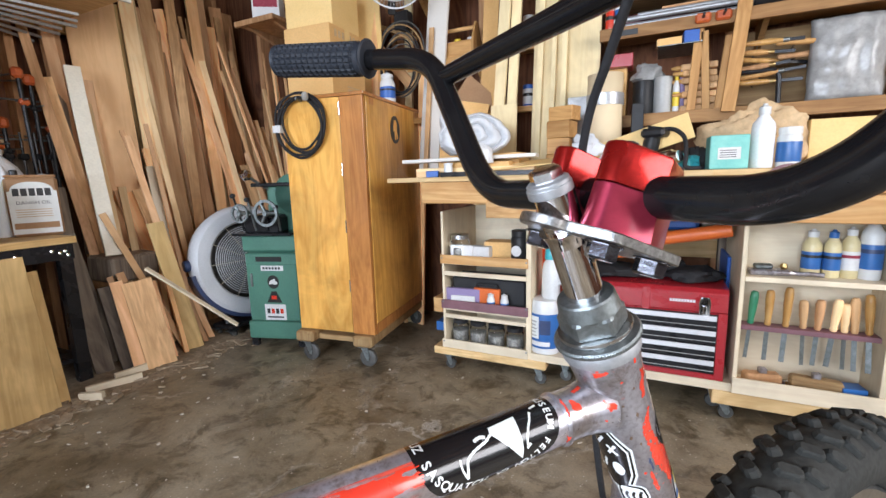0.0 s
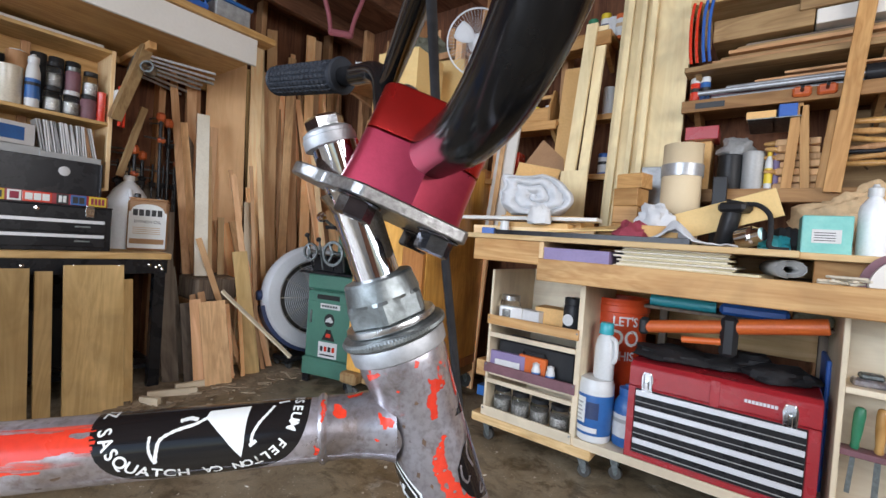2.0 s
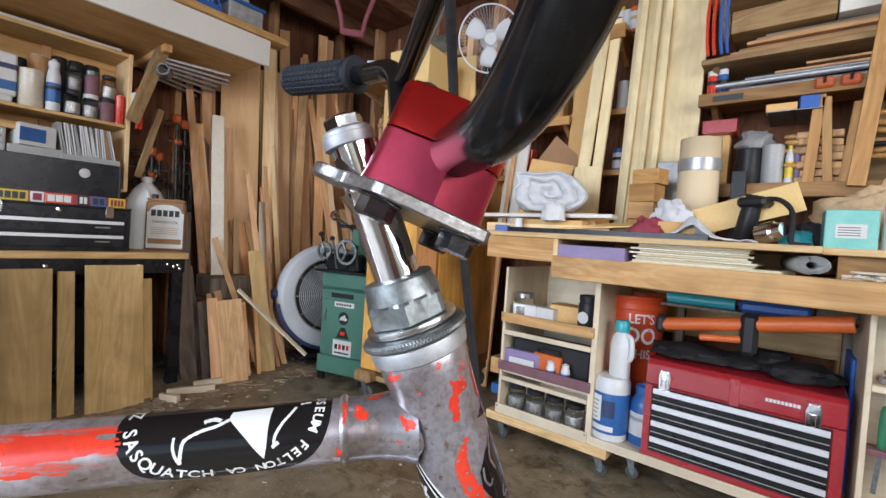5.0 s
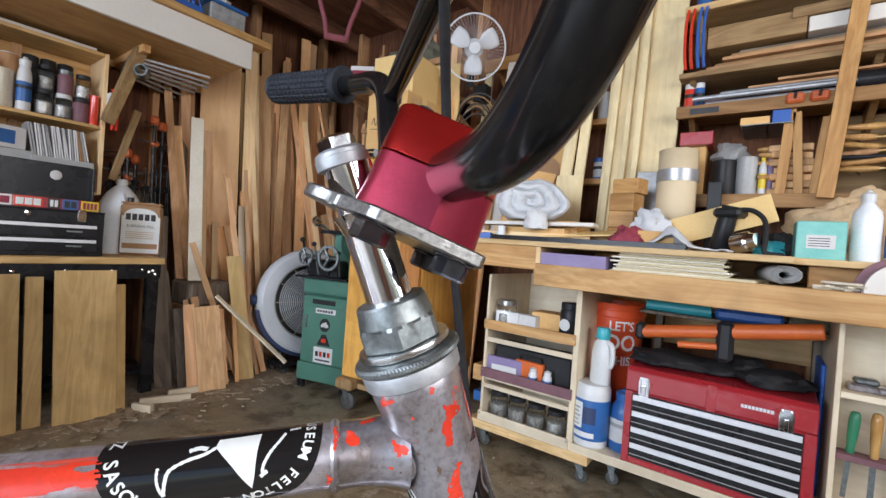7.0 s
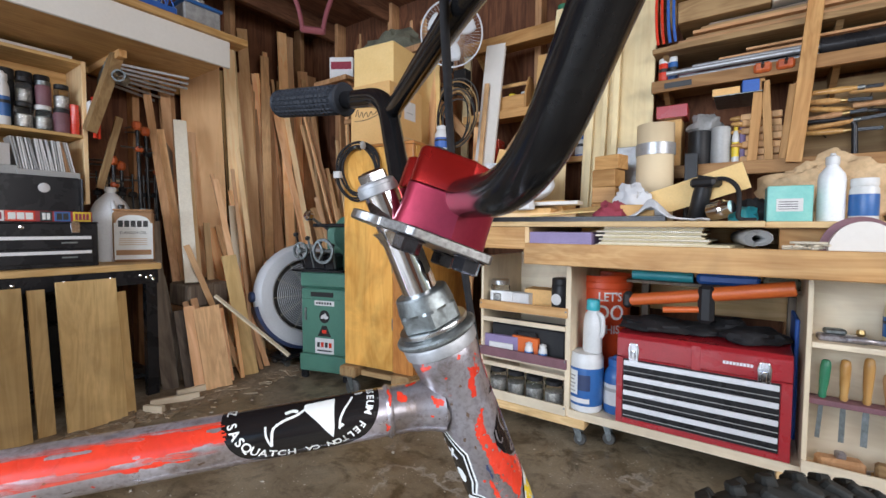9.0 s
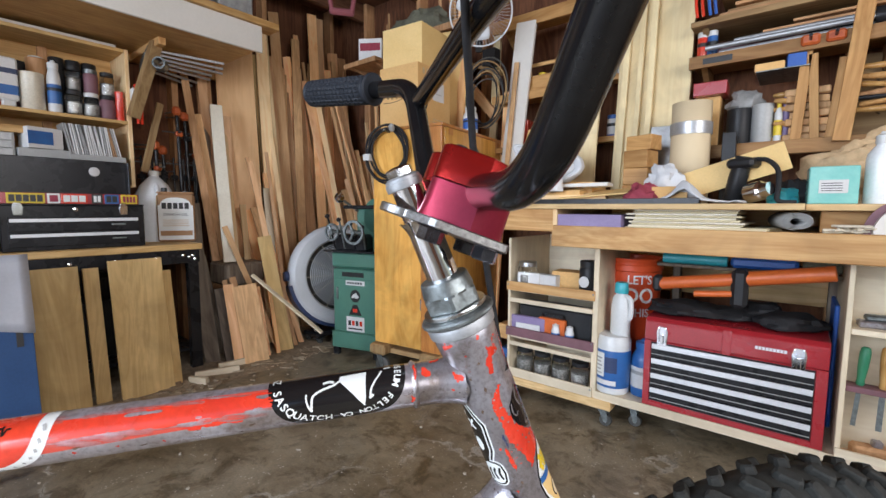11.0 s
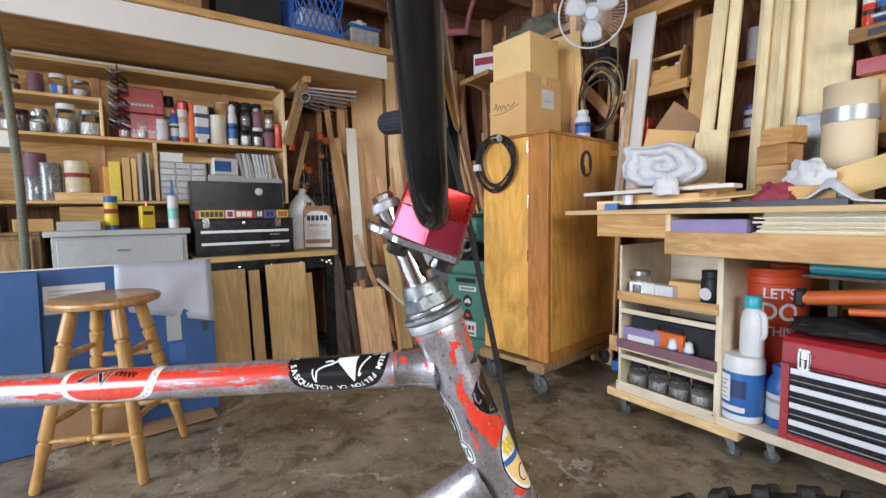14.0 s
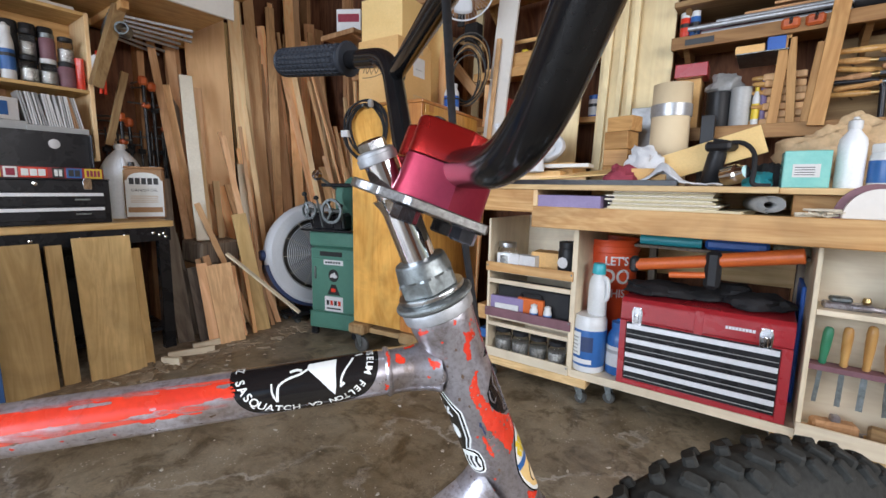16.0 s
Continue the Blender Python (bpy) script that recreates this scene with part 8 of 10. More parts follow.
part("sticker", prism(superoval(0.005, 0.355, 0.034, 0.036, 2.0, 28), 0.0064, 0.0072, None, pose(0, 0, 0, 90)), "ink", saw, "round black and white sticker")
part("sticker", prism([(0.005 + 0.6 * x, 0.355 + 0.6 * y) for x, y in blob(0.03, 0.03, 3, 14, 0.5)], 0.0074, 0.0079, None, pose(0, 0, 0, 90)), "paper", saw)
part("sticker", prism([(-0.040, 0.245), (0.048, 0.245), (0.018, 0.305), (-0.010, 0.305)], 0.0064, 0.0072, None, pose(0, 0, 0, 90)), "ink", saw, "dark trapezoid sticker")
part("sticker", box((-0.012, -0.0079, 0.262), (0.018, -0.0074, 0.282)), "red_paint", saw)
part("sticker", box((-0.058, -0.0072, 0.150), (0.066, -0.0064, 0.235)), "paper", saw, "white paper sticker")
for k in range(4):
    part("name_bar", box((-0.045 + 0.026 * k, -0.0079, 0.185), (-0.027 + 0.026 * k, -0.0074, 0.212)), "red_paint" if k % 2 else "ink", saw)
part("name_bar", box((-0.045, -0.0079, 0.162), (0.052, -0.0074, 0.170)), "ink", saw)
for x in (-0.14, -0.05, 0.05, 0.14):
    for y in (0.01, 0.25):
        if abs(x) > 0.1:
            part("saw_foot", box((x - 0.02, y - 0.015, 0.0), (x + 0.02, y + 0.015, 0.0445), 0.004), "black_steel", saw)
part("saw_bed", box((-0.19, 0.03, 0.505), (0.17, 0.23, 0.60), 0.012), "saw_green", saw)
part("saw_vice", box((-0.16, 0.02, 0.60), (0.06, 0.20, 0.70), 0.015), "black_steel", saw)
part("saw_frame", box((-0.06, 0.10, 0.60), (0.20, 0.17, 0.86), 0.02), "saw_green", saw)
part("saw_guard", lathe([(0.10, -0.03), (0.11, -0.025), (0.11, 0.025), (0.10, 0.03)], 28, None, pose(0.10, 0.13, 0.80, 90)), "saw_green", saw, "", True)
for x, z, r in ((0.015, 0.715, 0.068), (-0.135, 0.715, 0.048)):
    hw = part("hand_wheel", lathe([(r * 0.80, -0.006), (r, -0.006), (r * 1.02, 0.0), (r, 0.006), (r * 0.80, 0.006), (r * 0.78, 0.0), (r * 0.80, -0.006)], 28, None, pose(x, -0.03, z, 90), False), "zinc", saw, "worn steel hand wheel", True)
    part("wheel_hub", lathe([(0.016, -0.012), (0.018, 0.0), (0.012, 0.014)], 16, None, pose(x, -0.03, z, 90)), "zinc", hw, "", True)
    for k in range(3):
        a = 2 * math.pi * k / 3
        part("wheel_spoke", rod((x, -0.03, z), (x + r * 0.85 * math.cos(a), -0.03, z + r * 0.85 * math.sin(a)), 0.008, 8), "zinc", hw)
    part("wheel_axle", rod((x, -0.03, z), (x, 0.06, z), 0.010, 12), "zinc", saw)
part("crank_knob", lathe([(0.0, 0), (0.024, 0.004), (0.030, 0.02), (0.024, 0.036), (0.0, 0.04)], 20, None, pose(-0.10, 0.02, 0.90, 70)), "chrome", saw, "bright round knob", True)
part("knob_stem", rod((-0.10, 0.03, 0.895), (-0.03, 0.12, 0.82), 0.008, 10), "zinc", saw)
part("saw_motor", lathe([(0.03, 0), (0.058, 0.006), (0.062, 0.02), (0.062, 0.15), (0.05, 0.165), (0.02, 0.17)], 24, None, pose(-0.04, 0.20, 0.72, 0, 90, 20)), "black_steel", saw, "black electric motor", True)
for k in range(4):
    part("saw_lever", rod((-0.15 + 0.07 * k, 0.02, 0.62), (-0.17 + 0.08 * k, -0.02, 0.80 - 0.02 * k), 0.006, 8), "zinc" if k % 2 else "black_steel", saw)
    part("lever_ball", lathe([(0.0, 0), (0.012, 0.006), (0.015, 0.014), (0.012, 0.022), (0.0, 0.028)], 14, None, axis_to((-0.17 + 0.08 * k, -0.02, 0.79 - 0.02 * k), (-0.18 + 0.08 * k, -0.03, 0.85 - 0.02 * k))), "black_plastic", saw, "", True)
part("saw_tray", box((-0.20, -0.03, 0.600), (0.14, 0.05, 0.612), 0.003), "black_steel", saw)
part("saw_arm", box((-0.12, 0.06, 0.845), (0.22, 0.09, 0.865), 0.005), "black_steel", saw)
saw.scale = (1.05, 1.05, 1.09)
# drum fan
fn = thing("drum_fan", (-2.315, 2.020, 0), 0, "pale grey and navy drum blower fan", "fan")
FD = Vector((0.96, -0.24, 0.16)).normalized()
FC = Vector((0.0, 0.0, 0.455))
FM = axis_to(FC, FC + FD)
R = 0.352
part("drum", lathe([(R * 0.93, 0.002), (R * 0.985, -0.012), (R * 1.02, -0.05), (R * 1.0, -0.10), (R * 0.90, -0.145), (R * 0.62, -0.165), (0.0, -0.17)], 64, None, FM, False), "fan_white", fn, "pale grey moulded drum", True)
part("front_ring", lathe([(R * 0.70, -0.012), (R * 0.73, 0.0), (R * 0.80, 0.004), (R * 0.93, 0.002)], 64, None, FM, False), "fan_white", fn, "", True)
part("fan_recess", lathe([(R * 0.70, -0.012), (R * 0.70, -0.10), (0.0, -0.11)], 40, None, FM, False), "caster_grey", fn)
for k in range(17):
    r = 0.020 + 0.0125 * k
    part("grille_ring", sweep([FM @ Vector((r * math.cos(a), r * math.sin(a), 0.002 - 0.2 * r * r)) for a in (2 * math.pi * i / 40 for i in range(40))], 0.0022, 5, None, True), "fan_white", fn)
for k in range(12):
    a = math.pi * k / 6
    part("grille_spoke", sweep([FM @ Vector((0.02 * math.cos(a), 0.02 * math.sin(a), 0.003)), FM @ Vector((R * 0.72 * math.cos(a), R * 0.72 * math.sin(a), -0.008))], 0.0022, 5), "tin_cream", fn)
part("grille_hub", lathe([(0.03, 0.0), (0.03, 0.006), (0, 0.008)], 20, None, FM), "navy", fn, "", True)
for k in range(4):
    a0 = k * math.pi / 2
    b = bmesh.new()
    v = [FM @ Vector((r * math.cos(a0 + w), r * math.sin(a0 + w), z)) for r, w, z in ((0.03, -0.3, -0.04), (0.21, -0.35, -0.03), (0.21, 0.35, -0.08), (0.03, 0.3, -0.06))]
    b.faces.new([b.verts.new(p) for p in v])
    o = part("fan_blade", b, "caster_grey", fn)
    s = o.modifiers.new("thick", "SOLIDIFY")
    s.thickness = 0.004
# navy cradle round the lower part of the drum
sd = FD.cross(Vector((0, 0, 1))).normalized()
up = sd.cross(FD).normalized()
b = bmesh.new()
rows = []
for i in range(29):
    a = math.pi * (1.04 + 0.92 * i / 28)
    rad = sd * math.cos(a) + up * math.sin(a)
    rows.append([b.verts.new(FC + rad * rr2 + FD * zz) for rr2, zz in ((R * 0.99, -0.012), (R * 1.05, -0.020), (R * 1.055, -0.10), (R * 0.97, -0.150), (R * 0.80, -0.172))])
for p, q in zip(rows, rows[1:]):
    for j in range(4):
        b.faces.new((p[j], p[j + 1], q[j + 1], q[j]))
part("cradle", b, "navy", fn, "navy plastic cradle", True)
for s in (-1, 1):
    c0 = FC - FD * 0.06 + up * 0.02
    part("tilt_knob", lathe([(0.034, 0), (0.034, 0.022), (0.026, 0.030), (0, 0.031)], 18, None, axis_to(c0 + sd * s * R * 1.01, c0 + sd * s * R * 1.3)), "navy", fn, "", True)
    part("fan_leg", sweep([FC - FD * 0.10 + sd * s * 0.18 - up * 0.26, Vector((-0.06, s * -0.18, 0.06))], 0.018, 12), "black_steel", fn, "", True)
part("fan_foot", box((-0.16, -0.22, 0.04), (0.02, 0.22, 0.07), 0.01), "black_steel", fn)
for x, y in ((0.0, -0.2), (0.0, 0.2), (-0.14, -0.2), (-0.14, 0.2)):
    caster(fn, x, y, 0.04, 0.018)

# ---- lumber leaning in the corner ----
LUMBER_LABEL = {"pine": "pale pine board leaning in the lumber corner", "fir": "fir board leaning in the lumber corner", "cedar": "reddish cedar board leaning in the lumber corner", "redwood": "dark redwood board leaning in the lumber corner", "ivory": "white painted board leaning in the lumber corner", "tan_ply": "wide tan plywood sheet leaning in the lumber corner", "oak": "brown oak board leaning in the lumber corner", "birch": "pale birch board leaning in the lumber corner", "grey_wood": "weathered grey board leaning in the lumber corner", "poplar": "greenish poplar board leaning in the lumber corner", "white_paint": "white painted board leaning in the lumber corner"}


def stick(foot, top, w, d, material, turn=0.0, group="lumber in the corner"):
    """A board from its foot to its top end; turn spins it round its length."""
    f, t = Vector(foot), Vector(top)
    # nothing stands where the drum fan is
    def blocked():
        return any((f.lerp(t, k / 30) - Vector((-2.37, 2.06, 0.43))).length < 0.37 for k in range(31))

    if blocked():
        f.x, t.x = -2.86 - 0.04 * (f.y % 0.05) / 0.05, -3.03
        f.y, t.y = min(2.6, f.y + 0.1), min(2.62, t.y + 0.1)
        t.z = max(t.z, 1.35 + (f.y * 7.3) % 0.8)
        if blocked():
            return None
    dirn = (t - f).normalized()
    side = Vector((0.35, 1, 0))
    side = (side - dirn * side.dot(dirn)).normalized()
    m = Matrix((side, dirn.cross(side), dirn)).transposed().to_4x4()
    m = Matrix.Translation(f) @ m @ Matrix.Rotation(radians(turn), 4, "Z")
    return plank("lumber", (w, d, (t - f).length), material, m, LUMBER_LABEL[material], "board", group, 0.0015, random.Random(hash((round(f.x, 3), round(f.y, 3)))).uniform(-0.008, 0.008))


rnd = random.Random(77)
kinds = ["pine", "fir", "fir", "cedar", "cedar", "redwood", "oak", "pine", "fir", "cedar", "cedar", "redwood"]
# back layer: long boards against the west and north walls
for k in range(34):
    y = 1.42 + 1.2 * k / 33 + rnd.uniform(-0.015, 0.015)
    fx = -2.78 + rnd.uniform(-0.08, 0.08)
    h = rnd.uniform(1.75, 2.5)
    tx = -3.04 + rnd.uniform(0, 0.04)
    if 1.47 < y < 1.80:
        continue
    stick((fx, y, 0.002), (tx, min(2.62, y + rnd.uniform(-0.04, 0.16)), h), rnd.uniform(0.03, 0.085), rnd.uniform(0.012, 0.022), rnd.choice(kinds), rnd.uniform(-12, 12))
# middle layer
for k in range(32):
    y = 1.36 + 1.24 * k / 31 + rnd.uniform(-0.015, 0.015)
    fx = -2.58 + rnd.uniform(-0.07, 0.07) + 0.10 * max(0, (y - 1.9))
    h = rnd.uniform(1.0, 2.05)
    if 1.44 < y < 1.80:
        h = 0.85 + 0.15 * (h - 1.0)
    run = 0.22 * h
    stick((fx, y, 0.002), (fx - run, min(2.58, max(1.84 if y > 1.84 else 1.3, y + rnd.uniform(-0.22, 0.10))), h), rnd.uniform(0.022, 0.07), rnd.uniform(0.012, 0.022), rnd.choice(kinds), rnd.uniform(-15, 15))
# front layer: shorter offcuts
for k in range(30):
    y = 1.36 + 1.22 * k / 29 + rnd.uniform(-0.015, 0.015)
    fx = -2.38 + rnd.uniform(-0.05, 0.05) + 0.22 * max(0, (y - 1.85))
    h = rnd.uniform(0.55, 1.45)
    if y < 1.56:
        h = 0.42 + 0.1 * (h - 0.55)
    stick((fx, y, 0.002), (fx - 0.27 * h, min(2.6, max(1.80 if y > 1.80 else 1.3, y + rnd.uniform(-0.22, 0.08))), h), rnd.uniform(0.02, 0.055), rnd.uniform(0.012, 0.02), rnd.choice(kinds), rnd.uniform(-18, 18))
# against the north wall behind the saw and the cabinet
for k in range(26):
    x = -2.45 + 0.95 * k / 25 + rnd.uniform(-0.015, 0.015)
    fy = 2.40 + rnd.uniform(-0.06, 0.06)
    h = rnd.uniform(1.0, 2.45)
    stick((x + 0.10, fy, 0.002), (x - 0.16 - rnd.uniform(0, 0.10), 2.60, h), rnd.uniform(0.02, 0.06), 0.014, rnd.choice(kinds), 90 + rnd.uniform(-20, 20))
# thin strips filling the gaps
for k in range(34):
    y = 1.85 + 0.75 * k / 33 + rnd.uniform(-0.02, 0.02)
    fx = -2.50 + rnd.uniform(-0.12, 0.12) + 0.25 * max(0, (y - 1.9))
    h = rnd.uniform(0.9, 1.9)
    stick((fx, y, 0.002), (fx - 0.20 * h, min(2.6, max(1.84, y + rnd.uniform(-0.30, 0.12))), h), rnd.uniform(0.014, 0.032), rnd.uniform(0.010, 0.018), rnd.choice(["pine", "fir", "cedar", "fir", "redwood"]), rnd.uniform(-25, 25))
# boards that stand out
stick((-2.585, 1.365, 0.582), (-2.87, 1.445, 1.60), 0.072, 0.022, "ivory", 4)
stick((-2.80, 1.36, 0.58), (-2.99, 1.42, 1.60), 0.045, 0.02, "grey_wood", 4)
stick((-2.84, 1.625, 0.002), (-3.02, 1.645, 2.12), 0.25, 0.018, "tan_ply", 0)
stick((-2.90, 1.46, 0.002), (-3.06, 1.44, 1.98), 0.09, 0.03, "redwood", 0)
stick((-2.45, 1.62, 0.002), (-2.72, 1.70, 1.06), 0.045, 0.018, "birch", -5)
stick((-2.28, 1.365, 0.002), (-2.38, 1.345, 0.46), 0.135, 0.018, "oak", 0)
stick((-2.335, 1.285, 0.002), (-2.42, 1.27, 0.47), 0.055, 0.018, "cedar", 0)
stick((-2.05, 1.66, 0.16), (-2.36, 1.39, 0.52), 0.024, 0.012, "birch", 30)
stick((-2.35, 1.60, 0.002), (-2.50, 1.55, 0.74), 0.085, 0.014, "poplar", 0)
stick((-2.32, 1.75, 0.002), (-2.47, 1.72, 0.70), 0.05, 0.014, "poplar", 0)
stick((-2.60, 1.27, 0.002), (-2.72, 1.22, 0.62), 0.10, 0.06, "grey_wood", 0)
stick((-2.50, 1.20, 0.002), (-2.58, 1.16, 0.72), 0.08, 0.05, "grey_wood", 0)
stick((-2.42, 1.29, 0.002), (-2.50, 1.27, 0.44), 0.09, 0.05, "grey_wood", 0)
bm = box((-0.10, -0.14, 0), (0.10, 0.12, 0.14), 0.012)
for v in bm.verts:
    v.co += Vector((noise.noise(v.co * 20), noise.noise(v.co * 17 + Vector((3, 0, 0))), 0)) * 0.012
solo("beam_offcut", bm, "grey_wood", pose(-2.66, 1.45, 0.438, 0, 4, 8), "weathered dark beam offcut with a split end", "beam offcut")
solo("offcut_post", box((-0.09, -0.12, 0), (0.09, 0.12, 0.4375), 0.004), "redwood", pose(-2.70, 1.44, 0, 0, 0, 4), "short dark post under a beam offcut", "post")
# litter along the foot of the lumber
rnd = random.Random(4)
b = bmesh.new()
for k in range(240):
    y = rnd.uniform(0.55, 2.2)
    x = -2.20 + rnd.gauss(0, 0.10) - 0.02 * y
    s = rnd.uniform(0.004, 0.020)
    box((-s, -s * rnd.uniform(0.3, 0.8), 0), (s, s * rnd.uniform(0.3, 0.8), rnd.uniform(0.002, 0.007)), 0, b, pose(x, y, 0.0, rnd.uniform(-6, 6), rnd.uniform(-6, 6), rnd.uniform(0, 180)))
solo("wood_chips", b, "rubble", Matrix(), "wood chips and leaf litter on the floor", "litter", "", "stuff")
for k, (x, y, ln, rz) in enumerate(((-2.30, 1.02, 0.22, 70), (-2.33, 1.16, 0.20, 82), (-2.26, 0.98, 0.10, 30))):
    plank("floor_offcut", (0.05, 0.022, ln), "birch", pose(x, y, 0.012, 0, 90, rz), "pale offcut lying on the floor by the wall", "offcut", "floor offcuts")
b = bmesh.new()
rnd2 = random.Random(19)
for k in range(260):
    x, y = rnd2.uniform(-2.1, 0.6), rnd2.uniform(-0.1, 1.85)
    s = rnd2.choice([0.0015, 0.002, 0.003, 0.004, 0.007])
    prism([(px, py) for px, py in blob(s, s * rnd2.uniform(0.4, 0.9), k, 6, 0.5)], 0, s * 0.5, b, pose(x, y, 0.0, rnd2.uniform(-8, 8), rnd2.uniform(-8, 8), rnd2.uniform(0, 180)))
solo("floor_debris", b, "plaster_crumbs", Matrix(), "pale crumbs of plaster and sawdust on the floor", "debris", "", "stuff")
for k in range(60):
    y = rnd2.uniform(0.55, 2.0)
    x = -2.20 + rnd2.gauss(0, 0.05) - 0.02 * y
    s = rnd2.uniform(0.012, 0.045)
    bm = prism(blob(s, s * rnd2.uniform(0.4, 0.8), 200 + k, 8, 0.5), 0, s * rnd2.uniform(0.2, 0.4), None, None, 0.001)
    solo("mortar_chunk", bm, "rubble", pose(x, y, -0.002, rnd2.uniform(-8, 8), rnd2.uniform(-8, 8), rnd2.uniform(0, 180)), "broken tan mortar chunk on the floor", "mortar chunk", "mortar chunks")
# step of the old slab edge
bm = bmesh.new()
g = []
for i in range(41):
    row = []
    for j in range(9):
        y = 0.2 + 2.3 * i / 40
        x = -2.85 + 0.75 * j / 8
        h = 0.012 * max(0.0, 1 - j / 8) + 0.006 * noise.noise((x * 7, y * 7, 3.0)) * (1 if 0 < j < 8 else 0)
        row.append(bm.verts.new((x + (0.03 * noise.noise((y * 5, 0, 0)) if j == 8 else 0), y, (0.0015 + max(0, h)) if j < 8 else -0.003)))
    g.append(row)
for i in range(40):
    for j in range(8):
        bm.faces.new((g[i][j], g[i][j + 1], g[i + 1][j + 1], g[i + 1][j]))
solo("floor_2", bm, "rubble", Matrix(), "strip of dirt and crumbled mortar along the wall", "dirt", "", "structure", True)

# ---- west bench with the black tool box ----
wbx = -2.45
wbench = thing("steel_bench", (wbx, 0.33, 0), 0, "low bench with a wooden top on a black slotted steel frame", "bench")
part("bench_top", box((-0.62, 0.0, 0.690), (0.0, 0.82, 0.722), 0.003), "pine_y", wbench)
for y in (0.02, 0.745):
    part("frame_leg", box((-0.055, y, 0), (-0.012, y + 0.055, 0.689), 0.002), "black_steel", wbench)
    part("frame_leg", box((-0.60, y, 0), (-0.555, y + 0.055, 0.689), 0.002), "black_steel", wbench)
part("front_rail", box((-0.012, 0.015, 0.615), (-0.008, 0.805, 0.689), 0.0005), "black_steel", wbench, "black slotted angle rail")
part("end_rail", box((-0.60, 0.796, 0.615), (-0.012, 0.801, 0.689), 0.0005), "black_steel", wbench)
for k in range(5):
    part("bolt", lathe([(0.008, 0), (0.008, 0.003), (0, 0.005)], 10, None, pose(-0.008, 0.05 + 0.18 * k, 0.655, 0, 90)), "chrome", wbench)
for k in range(3):
    part("bolt", lathe([(0.008, 0), (0.008, 0.003), (0, 0.005)], 10, None, pose(-0.008, 0.72 + 0.03 * k, 0.66 - 0.012 * k, 0, 90)), "chrome", wbench)
part("back_sheet", box((-0.62, 0.0, 0.02), (-0.612, 0.82, 0.68), 0.001), "black_steel", wbench)
part("low_shelf", box((-0.60, 0.02, 0.10), (-0.06, 0.80, 0.12), 0.001), "black_steel", wbench)
carton((-2.80, 0.62, 0.1205), (0.24, 0.30, 0.30), "black_plastic", "dark crate under the bench", 0)
carton((-2.80, 0.95, 0.1205), (0.20, 0.20, 0.22), "redwood", "dark wooden box under the bench", 8)
# wide boards leaning on the bench
for k, (y, w, h, mt, off) in enumerate(((0.475, 0.20, 0.655, "poplar", 0.0), (0.625, 0.06, 0.640, "poplar", -0.02), (0.795, 0.225, 0.672, "poplar", 0.035), (0.925, 0.06, 0.60, "poplar", 0.0))):
    plank("wide_board", (w, 0.022, h), mt, Matrix.Translation((-2.295 + off, y, 0.003)) @ pose(0, 0, 0, 0, -9, 0) @ pose(0, 0, 0, 0, 0, 90), "wide rough poplar board leaning on the bench", "board", "boards against the bench")
# black tool box, lid up
tb = thing("tool_box", (-2.515, 0.345, 0.7225), 0, "open black steel tool box with two drawers", "tool box")
part("box_body", box((-0.25, 0.0, 0.0), (0.0, 0.545, 0.210), 0.004), "black_steel", tb)
for z in (0.055, 0.125):
    dr = part("drawer", box((-0.0, 0.025, z - 0.035), (0.006, 0.52, z + 0.030), 0.0015), "black_steel", tb)
    part("drawer_rail", box((0.0055, 0.03, z + 0.008), (0.011, 0.515, z + 0.024), 0.0012), "silver_strip", dr, "bright drawer pull")
    part("lock", box((0.0055, 0.40, z - 0.012), (0.0085, 0.46, z - 0.004), 0.0008), "zinc", dr)
part("tray_rim", box((-0.25, -0.002, 0.210), (0.003, 0.547, 0.217), 0.0015), "black_steel", tb)
for y in (0.06, 0.455):
    lt = part("latch", prism([(-0.016, 0.165), (0.016, 0.165), (0.019, 0.20), (0.012, 0.222), (-0.012, 0.222), (-0.019, 0.20)], 0, 0.006, None, Matrix.Translation((0.002, y, 0)) @ Matrix(((0, 0, 1, 0), (1, 0, 0, 0), (0, 1, 0, 0), (0, 0, 0, 1))), 0.0015), "bright_steel", tb, "steel draw latch")
part("keyhole", lathe([(0.010, 0), (0.010, 0.004), (0, 0.005)], 14, None, pose(0.001, 0.262, 0.19, 0, 90)), "chrome", tb)
lid = part("lid", box((-0.262, 0.0, 0.214), (-0.245, 0.545, 0.450), 0.004), "black_steel", tb, "raised black lid")
part("lid_side", box((-0.245, 0.0, 0.25), (-0.19, 0.008, 0.445), 0.002), "black_steel", lid)
part("lid_side", box((-0.245, 0.537, 0.25), (-0.19, 0.545, 0.445), 0.002), "black_steel", lid)
part("lid_badge", lathe([(0.0, 0), (0.022, 0), (0.024, 0.002), (0.020, 0.004), (0, 0.004)], 24, None, pose(-0.2445, 0.40, 0.39, 0, 90)), "paper", lid, "round pale badge", True)
part("inner_tray", box((-0.225, 0.012, 0.217), (-0.03, 0.533, 0.268), 0.003), "toolbox_red", tb, "red inner tray with stickers")
